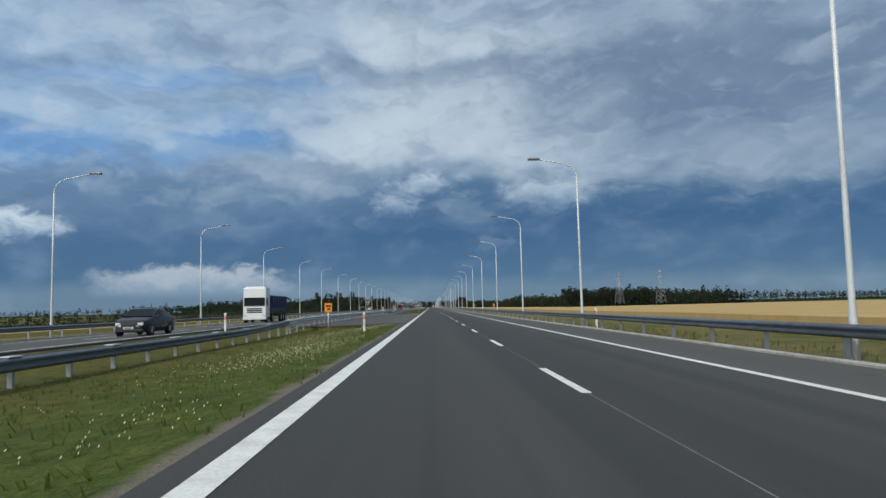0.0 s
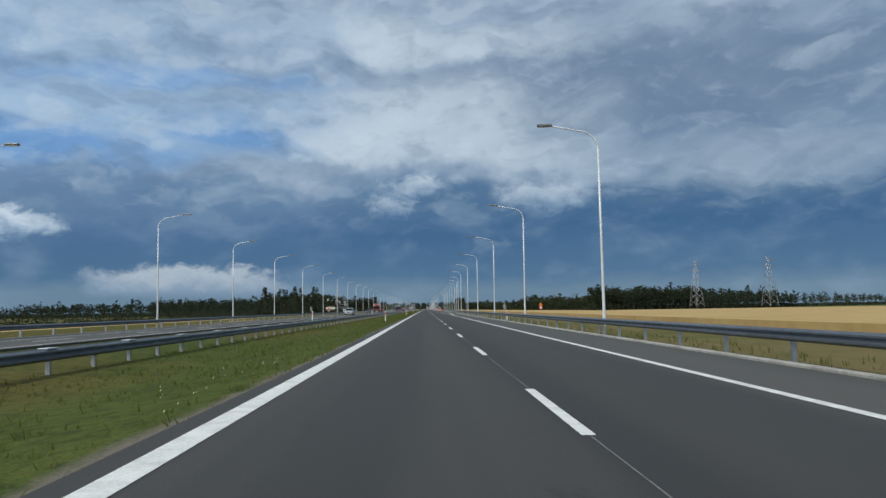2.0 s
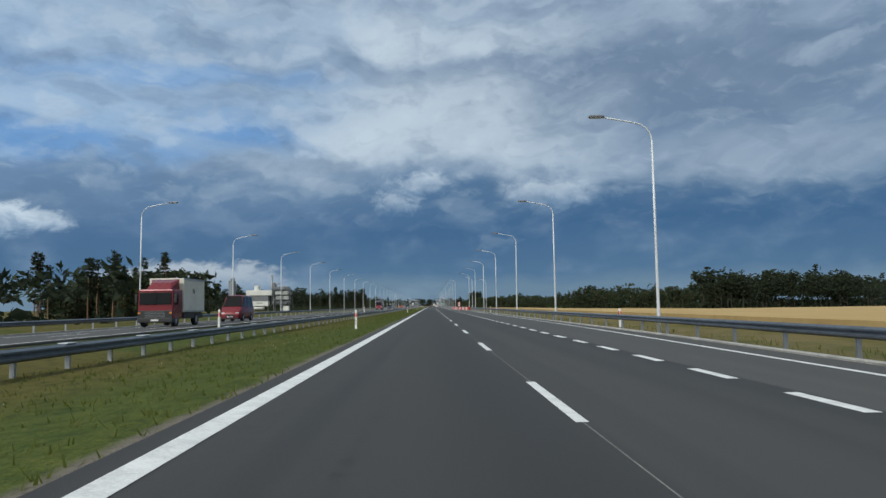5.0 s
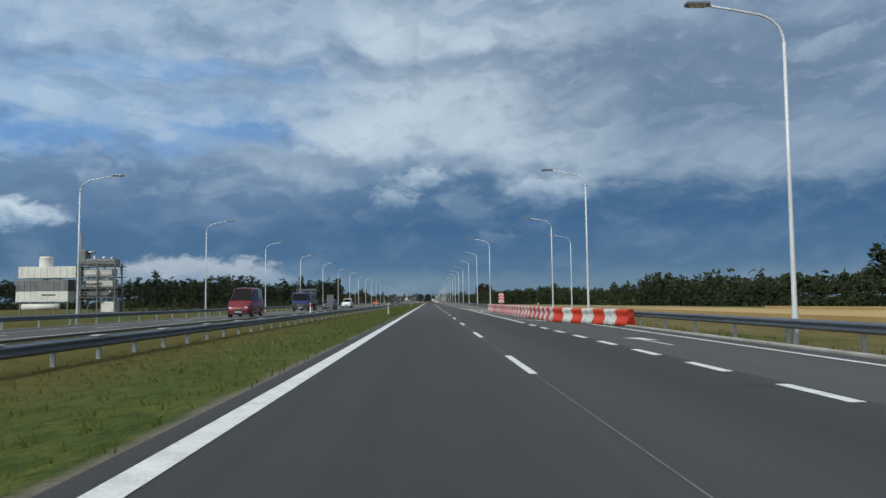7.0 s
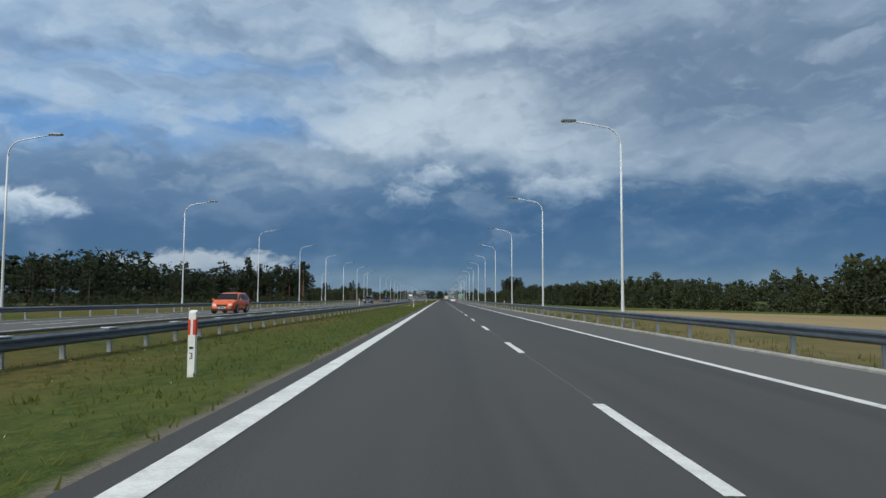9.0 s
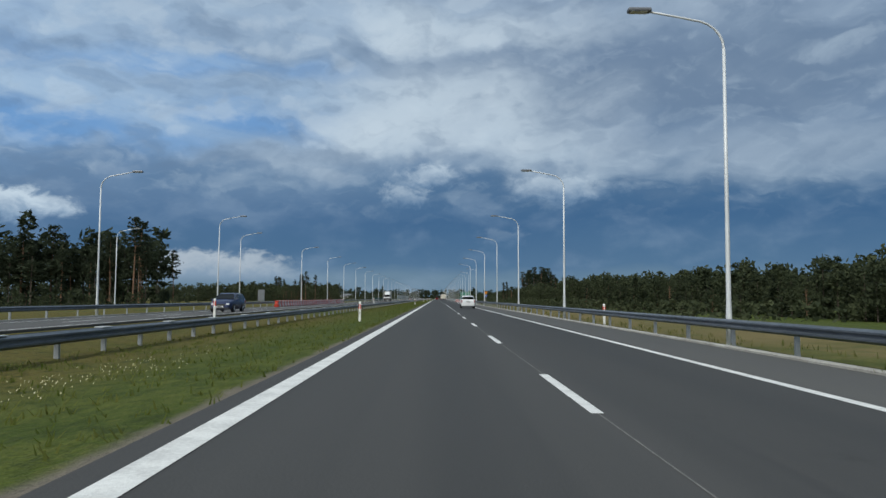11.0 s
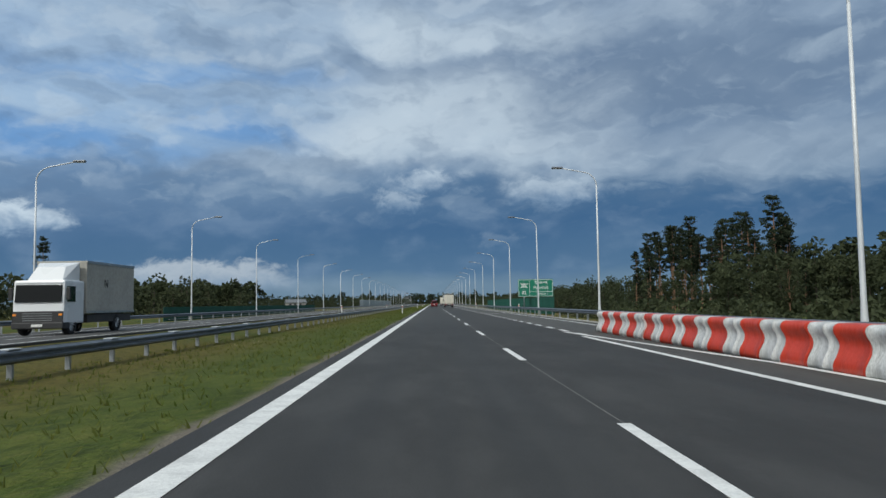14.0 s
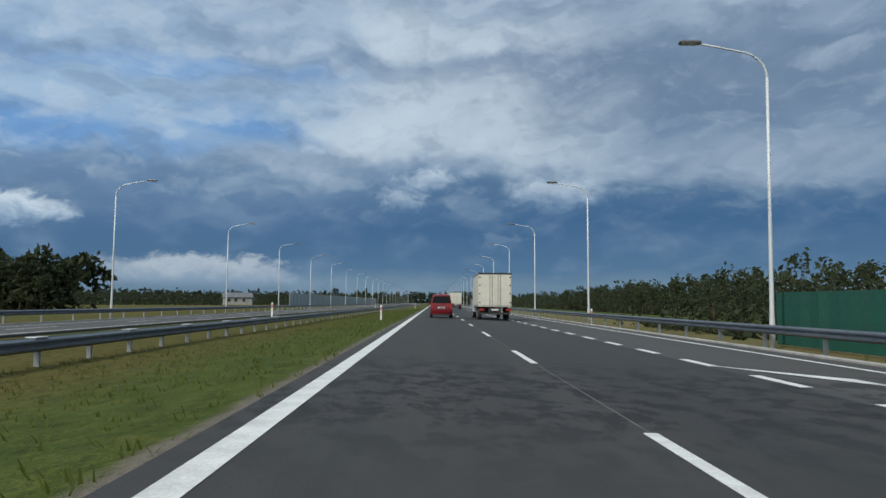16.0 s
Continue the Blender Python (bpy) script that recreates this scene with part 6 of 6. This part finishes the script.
    for ax in (rear_axle, front_axle):
        for s in (1, -1):
            bm = bmesh.new()
            rod(bm, (s * (hw - 0.20), ax, r + 0.02), (s * (hw - 0.004), ax, r + 0.02), r * 1.08, sides=28)
            part("wheel_arch", bm, M_TRIM, root)
            wheel(root, s * (hw - 0.085), ax, r, 0.21, s)
    h = rows[-2][1]
    for s in (1, -1):
        bm = bmesh.new()
        box(bm, s * hw * 0.50, s * hw * 0.80, length - 0.42, length - 0.06, h - 0.16, h - 0.01, 0.03) if s > 0 else box(bm, -hw * 0.80, -hw * 0.50, length - 0.42, length - 0.06, h - 0.16, h - 0.01, 0.03)
        part("headlamp", bm, M_HEAD, root, "clear headlamp")
        tb = rows[2][1]
        bm = bmesh.new()
        x0, x1 = sorted((s * hw * 0.76, s * hw * 0.975))
        if "van" in style:
            box(bm, x0, x1, -0.01, 0.10, 0.70, tb + 0.10, 0.02)
        else:
            box(bm, x0, x1, 0.0 if style == "mpv" else 0.02, 0.40, tb - (0.37 if style == "mpv" else 0.27), tb - 0.02, 0.06)
            for v in bm.verts:
                if v.co.z < tb - 0.2 and abs(v.co.x) < hw * 0.86 and style == "mpv":
                    v.co.x += s * 0.035
        lamp = part("tail_lamp", bm, M_CLEAR if style == "mpv" else M_TAIL, root, "red and clear tail lamp" if style == "mpv" else "red tail lamp")
        if style == "mpv":
            for zc, rr in ((tb - 0.12, 0.075), (tb - 0.27, 0.045)):
                bm = bmesh.new()
                part("red_lens", rod(bm, (s * hw * 0.865, -0.008, zc), (s * hw * 0.865, 0.06, zc), rr, sides=16), M_TAIL, lamp)
        bm = bmesh.new()
        x0, x1 = sorted((s * (hw + 0.02), s * (hw + 0.20)))
        box(bm, x0, x1, length * 0.70, length * 0.70 + 0.12, rows[8][1] - 0.02, rows[8][1] + 0.14, 0.04)
        part("mirror", bm, coat if coat is not P_WHITE else M_TRIM, root)
    bm = bmesh.new()
    box(bm, -hw * 0.42, hw * 0.42, length - 0.16, length + 0.012, 0.50, 0.66, 0.02)
    part("grille", bm, M_TRIM, root)
    bm = bmesh.new()
    box(bm, -hw * 0.80, hw * 0.80, length - 0.3, length + 0.006, 0.24, 0.38, 0.03)
    part("front_bumper", bm, M_TRIM, root)
    bm = bmesh.new()
    box(bm, -hw * 0.84, hw * 0.84, -0.012, 0.3, 0.19, 0.31, 0.03)
    part("rear_bumper", bm, M_TRIM, root)
    for yy, zz in ((length + 0.016, 0.44), (-0.03 if style != "mpv" else -0.012, 0.80)):
        bm = bmesh.new()
        box(bm, -0.26, 0.26, yy - 0.006, yy + 0.006, zz - 0.057, zz + 0.057)
        pl = part("number_plate", bm, M_PLATE, root)
        bm = bmesh.new()
        box(bm, -0.18, 0.20, yy - 0.011, yy + 0.011, zz - 0.028, zz + 0.028)
        part("plate_bar", bm, M_BLACK, pl)
    if style == "mpv":
        for s in (1, -1):
            for d in (1.75, 2.75):
                bm = bmesh.new()
                x0, x1 = sorted((s * (hw * 0.985), s * (hw * 0.985 + 0.035)))
                part("door_handle", box(bm, x0, x1, d, d + 0.18, 0.88, 0.92, 0.01), coat, root)
        bm = bmesh.new()
        part("tailgate_trim", box(bm, -0.5, 0.5, 0.0, 0.09, 0.895, 0.915, 0.006), M_RIM, root, "chrome strip over the plate")
        bm = bmesh.new()
        part("badge", box(bm, -0.06, 0.06, 0.02, 0.09, 0.945, 1.0, 0.015), M_RIM, root, "chrome badge")
        bm = bmesh.new()
        prof = ((0.95, 1.555), (0.60, 1.525), (0.36, 1.475), (0.37, 1.455), (0.62, 1.45))
        left = [bm.verts.new((-hw * 0.70, p, q)) for p, q in prof]
        right = [bm.verts.new((hw * 0.70, p, q)) for p, q in prof]
        bm.faces.new(left)
        bm.faces.new(right[::-1])
        for i in range(5):
            bm.faces.new((left[i], right[i], right[(i + 1) % 5], left[(i + 1) % 5]))
        bmesh.ops.recalc_face_normals(bm, faces=bm.faces)
        part("spoiler", bm, coat, root)
        for s in (1, -1):
            bm = bmesh.new()
            part("model_badge", box(bm, *sorted((s * 0.50, s * 0.62)), 0.0, 0.03, 0.735, 0.75), M_RIM, root)
        bm = bmesh.new()
        part("tailgate_seam", box(bm, -hw * 0.72, hw * 0.72, -0.004, 0.02, 0.62, 0.628), M_TRIM, root)
    root.matrix_basis = pose(x, y, z, 0, 0, turn)
    return root


def lane_z(x):
    return road_z(x) + 0.004


def truck_wheels(root, ys, r=0.50, half=1.22):
    for y in ys:
        for s in (1, -1):
            wheel(root, s * (half - 0.16), y, r, 0.30, s)


def truck_cab(root, y, coat, top, low=0.55):
    """A cab-over-engine cab with its front at y + 2.1."""
    bm = bmesh.new()
    box(bm, -1.22, 1.22, y, y + 2.05, low, top, 0.10)
    for v in bm.verts:
        if v.co.y > y + 1.5 and v.co.z > low + 1.2:
            v.co.y -= (v.co.z - low - 1.2) * 0.12
    cab = part("cab", bm, coat, root, smooth=False)
    ws0, ws1 = (low + 1.05, top - 0.22) if top < 3 else (low + 1.28, low + 2.15)
    bm = bmesh.new()
    box(bm, -1.10, 1.10, y + 1.92, y + 2.075, ws0, ws1, 0.03)
    for v in bm.verts:
        v.co.y -= (v.co.z - low - 1.2) * 0.115
    part("windscreen", bm, M_GLAZING, root)
    for s in (1, -1):
        x0, x1 = sorted((s * 1.21, s * 1.235))
        bm = bmesh.new()
        part("side_window", box(bm, x0, x1, y + 0.95, y + 1.75, ws0, ws1 - 0.08), M_GLAZING, root)
        bm = bmesh.new()
        x0, x1 = sorted((s * 1.28, s * 1.46))
        part("mirror", box(bm, x0, x1, y + 1.85, y + 1.98, ws0 + 0.1, ws0 + 0.7, 0.03), M_TRIM, root)
        bm = bmesh.new()
        x0, x1 = sorted((s * 0.78, s * 1.12))
        part("headlamp", box(bm, x0, x1, y + 1.98, y + 2.09, low + 0.12, low + 0.32, 0.03), M_HEAD, root)
    if top < 3:
        bm = bmesh.new()
        part("lower_front", box(bm, -1.19, 1.19, y + 1.6, y + 2.095, low + 0.08, low + 0.62, 0.03), M_TRIM, root)
        for i in range(4):
            bm = bmesh.new()
            part("grille", box(bm, -0.70, 0.70, y + 2.08, y + 2.105, low + 0.16 + 0.11 * i, low + 0.20 + 0.11 * i, 0.005), M_GREYSTEEL, root)
        bm = bmesh.new()
        part("sun_visor", box(bm, -1.12, 1.12, y + 1.78, y + 1.98, top - 0.17, top - 0.08, 0.02), coat, root)
        for s in (1, -1):
            bm = bmesh.new()
            part("wiper", rod(bm, (s * 0.15, y + 2.06, ws0 + 0.02), (s * 0.75, y + 2.04, ws0 + 0.22), 0.012, sides=5), M_TRIM, root)
            bm = bmesh.new()
            part("indicator", box(bm, *sorted((s * 1.0, s * 1.17)), y + 2.06, y + 2.10, low + 0.40, low + 0.50, 0.01), M_ORANGE, root)
            bm = bmesh.new()
            part("door_step", box(bm, *sorted((s * 0.98, s * 1.23)), y + 1.45, y + 1.95, 0.34, 0.60, 0.02), M_TRIM, root)
    for i in range(3 if top > 3 else 0):
        bm = bmesh.new()
        part("grille", box(bm, -0.8, 0.8, y + 2.03, y + 2.07, low + 0.52 + 0.2 * i, low + 0.62 + 0.2 * i, 0.01), M_TRIM, root)
    bm = bmesh.new()
    part("bumper", box(bm, -1.22, 1.22, y + 1.5, y + 2.12, low - 0.22, low + 0.10, 0.05), coat if coat is P_WHITE and top > 3 else M_TRIM, root)
    bm = bmesh.new()
    part("number_plate", box(bm, -0.26, 0.26, y + 2.12, y + 2.132, low - 0.12, low), M_PLATE, root)
    return cab


def chassis(root, y0, y1):
    bm = bmesh.new()
    box(bm, -0.45, 0.45, y0, y1, 0.62, 0.95)
    part("chassis", bm, M_CHASSIS, root)


def tipper_truck(x, y):
    root = tagged(new("tipper_truck"), "white lorry with a dark blue tipper trailer", "truck")
    chassis(root, -9.6, 1.6)
    truck_cab(root, 0, P_WHITE, 3.75)
    bm = bmesh.new()
    box(bm, -1.1, 1.1, -0.1, 1.7, 3.5, 3.9, 0.15)
    part("roof_deflector", bm, P_WHITE, root)
    bm = bmesh.new()
    box(bm, -1.25, 1.25, -9.4, -0.9, 1.25, 2.95, 0.06)
    for v in bm.verts:
        if v.co.z < 1.6:
            v.co.x *= 0.9
    body = part("tipper_body", bm, P_TIPPER, root)
    for k in range(7):
        for s in (1, -1):
            bm = bmesh.new()
            x0, x1 = sorted((s * 1.22, s * 1.29))
            yy = -9.1 + 1.3 * k
            part("rib", box(bm, x0, x1, yy, yy + 0.12, 1.55, 2.9), P_TIPPER, body)
    truck_wheels(root, (1.3, -1.6, -6.2, -7.5, -8.8))
    root.matrix_basis = pose(x, y, lane_z(x), 0, 0, 180)


def box_truck(x, y, turn, coat, body_mat, length, top, label, rear=True):
    """A lorry with a box or tarpaulin body; its tail is at y - (length) behind the cab's origin when it heads +y."""
    root = tagged(new("box_truck"), label, "truck")
    chassis(root, -length, 1.6)
    truck_cab(root, 0, coat, 2.65)
    bm = bmesh.new()
    vs = [(-1.0, 0.1, 2.6), (1.0, 0.1, 2.6), (0.85, 1.5, 2.62), (-0.85, 1.5, 2.62), (-1.0, 0.1, top - 0.1), (1.0, 0.1, top - 0.1), (0.7, 0.9, top - 0.35), (-0.7, 0.9, top - 0.35)]
    made = [bm.verts.new(v) for v in vs]
    for f in ((0, 3, 2, 1), (0, 1, 5, 4), (1, 2, 6, 5), (2, 3, 7, 6), (3, 0, 4, 7), (4, 5, 6, 7)):
        bm.faces.new([made[i] for i in f])
    part("wind_deflector", bm, coat, root)
    bm = bmesh.new()
    box(bm, -1.25, 1.25, -length, -0.15, 1.02, top, 0.03)
    part("box_body", bm, body_mat, root)
    for s in (1, -1):
        x0, x1 = sorted((s * 1.245, s * 1.275))
        for z in (1.02, top - 0.12):
            bm = bmesh.new()
            part("edge_rail", box(bm, x0, x1, -length, -0.15, z, z + 0.12), M_RIM, root)
        for k in range(2):
            bm = bmesh.new()
            part("mudguard", box(bm, *sorted((s * 0.85, s * 1.24)), -length * 0.62 + 1.3 * k - 0.55, -length * 0.62 + 1.3 * k + 0.55, 0.98, 1.02), M_TRIM, root)
    if rear:
        for s in (1, -1):
            x0, x1 = sorted((s * 0.015, s * 1.19))
            bm = bmesh.new()
            door = part("rear_door", box(bm, x0, x1, -length - 0.035, -length + 0.01, 1.12, top - 0.12, 0.01), body_mat, root)
            for xx in (0.22, 0.40):
                bm = bmesh.new()
                part("lock_bar", rod(bm, (s * xx, -length - 0.06, 1.1), (s * xx, -length - 0.06, top - 0.15), 0.018, sides=6), M_RIM, door)
            for z in (1.3, 1.95, 2.6, 3.2):
                bm = bmesh.new()
                part("hinge", box(bm, *sorted((s * 1.08, s * 1.22)), -length - 0.05, -length - 0.03, z, z + 0.07), M_TRIM, door)
            bm = bmesh.new()
            part("tail_lamp", box(bm, *sorted((s * 0.80, s * 1.18)), -length - 0.06, -length + 0.02, 0.72, 0.88, 0.01), M_TAIL, root, "red tail lamp")
        bm = bmesh.new()
        part("top_frame", box(bm, -1.25, 1.25, -length - 0.04, -length + 0.02, top - 0.10, top + 0.02), M_TRIM, root)
        bm = bmesh.new()
        part("underrun_bar", box(bm, -1.15, 1.15, -length + 0.02, -length + 0.12, 0.46, 0.58), M_CHASSIS, root)
        bm = bmesh.new()
        part("number_plate", box(bm, -0.26, 0.26, -length - 0.065, -length - 0.055, 0.74, 0.86), M_PLATE, root)
    if not rear:
        words("N", 0.62, M_TRIM, root, pose(-1.262, -2.35, 2.55, 90, 0, -90), "letter", 0.003)
        bm = bmesh.new()
        part("dark_skirt", box(bm, -1.18, 1.18, -length * 0.95, -0.4, 0.55, 0.95), M_CHASSIS, root)
    truck_wheels(root, (1.2, -length * 0.62, -length * 0.62 - 1.25) if rear else (1.2, -length * 0.65), 0.48)
    root.matrix_basis = pose(x, y, lane_z(x), 0, 0, turn)
    return root


def flatbed_truck(x, y):
    root = tagged(new("flatbed_truck"), "dark blue lorry loaded with metal frames", "truck")
    chassis(root, -7.5, 1.6)
    truck_cab(root, 0, P_BLUETRUCK, 2.75)
    bm = bmesh.new()
    part("bed", box(bm, -1.24, 1.24, -7.5, -0.3, 1.05, 1.25), M_GREYSTEEL, root)
    for s in (1, -1):
        bm = bmesh.new()
        part("side_board", box(bm, *sorted((s * 1.20, s * 1.25)), -7.5, -0.3, 1.25, 1.75), M_GREYSTEEL, root)
    rnd = random.Random(3)
    for k in range(22):
        bm = bmesh.new()
        z = 1.5 + 0.08 * k
        a = (rnd.uniform(-1.1, 1.1), -7.2 + rnd.uniform(0, 2), z)
        b = (rnd.uniform(-1.1, 1.1), -0.8 - rnd.uniform(0, 2), z + rnd.uniform(-0.1, 0.2))
        part("load_bar", rod(bm, a, b, 0.05, sides=6), M_ZINC, root)
    for k in range(6):
        bm = bmesh.new()
        yy = -6.6 + 1.1 * k
        rod(bm, (-1.0, yy, 1.6), (-1.1, yy, 3.4), 0.04, sides=5)
        rod(bm, (1.0, yy, 1.6), (1.1, yy, 3.4), 0.04, sides=5)
        rod(bm, (-1.1, yy, 3.3), (1.1, yy, 3.2), 0.04, sides=5)
        part("load_frame", bm, M_ZINC, root)
    truck_wheels(root, (1.2, -4.8, -6.0), 0.48)
    root.matrix_basis = pose(x, y, lane_z(x), 0, 0, 180)


car("mpv", P_WHITE, "white compact people carrier with tinted rear glass", 5.8, 981.6, lane_z(5.8))
car("sedan", P_BLACK, "black saloon car with bright headlamps", -14.2, 43.0, lane_z(-14.2), 180)
tipper_truck(-17.4, 81)
car("wagon", P_SILVER, "silver estate car with dark glass", -14.0, 318, lane_z(-14), 180)
car("sedan", P_DARK, "dark blue-grey saloon car", -16.9, 412, lane_z(-16.9), 180)
box_truck(-17.2, 452, 180, P_RED, P_CREAM, 5.0, 3.5, "red lorry with a pale box body", False)
car("van", P_RED, "red delivery van with a white roof load", -16.6, 472, lane_z(-16.6), 180, "van")
car("van", P_RED, "dark red delivery van", -13.9, 628, lane_z(-13.9), 180, "van", True)
flatbed_truck(-17.4, 674)
car("wagon", P_NAVY, "dark navy estate car with bright headlamps", -13.2, 676, lane_z(-13.2), 180)
car("suv", P_WHITE, "white off-road car with dark glass", -14.2, 708.5, lane_z(-14.2), 180)
car("wagon", P_ORANGE, "orange car far down the oncoming lane", -13.8, 782, lane_z(-13.8), 180)
car("mpv", P_DARK, "dark grey hatchback with bright headlamps", -14.2, 888.5, lane_z(-14.2), 180)
car("wagon", P_NAVY, "navy blue estate car", -15.0, 952, lane_z(-15), 180)
box_truck(-17.0, 1171.8, 180, P_WHITE, P_TARP, 6.0, 3.68, "white lorry with a pale tarpaulin body", False)
box_truck(6.1, 1342, 0, P_WHITE, P_CREAM, 8.0, 3.55, "cream box lorry seen from its rear doors")
box_truck(6.0, 1440, 0, P_WHITE, P_CREAM, 8.0, 3.55, "cream box lorry far ahead on the road")
car("small_van", P_RED, "red small van with a glazed rear door", 2.1, 1336, lane_z(2.1), 0, "van")
car("sedan", P_BLACK, "black saloon car ahead of the red van", 1.9, 1395, lane_z(1.9))

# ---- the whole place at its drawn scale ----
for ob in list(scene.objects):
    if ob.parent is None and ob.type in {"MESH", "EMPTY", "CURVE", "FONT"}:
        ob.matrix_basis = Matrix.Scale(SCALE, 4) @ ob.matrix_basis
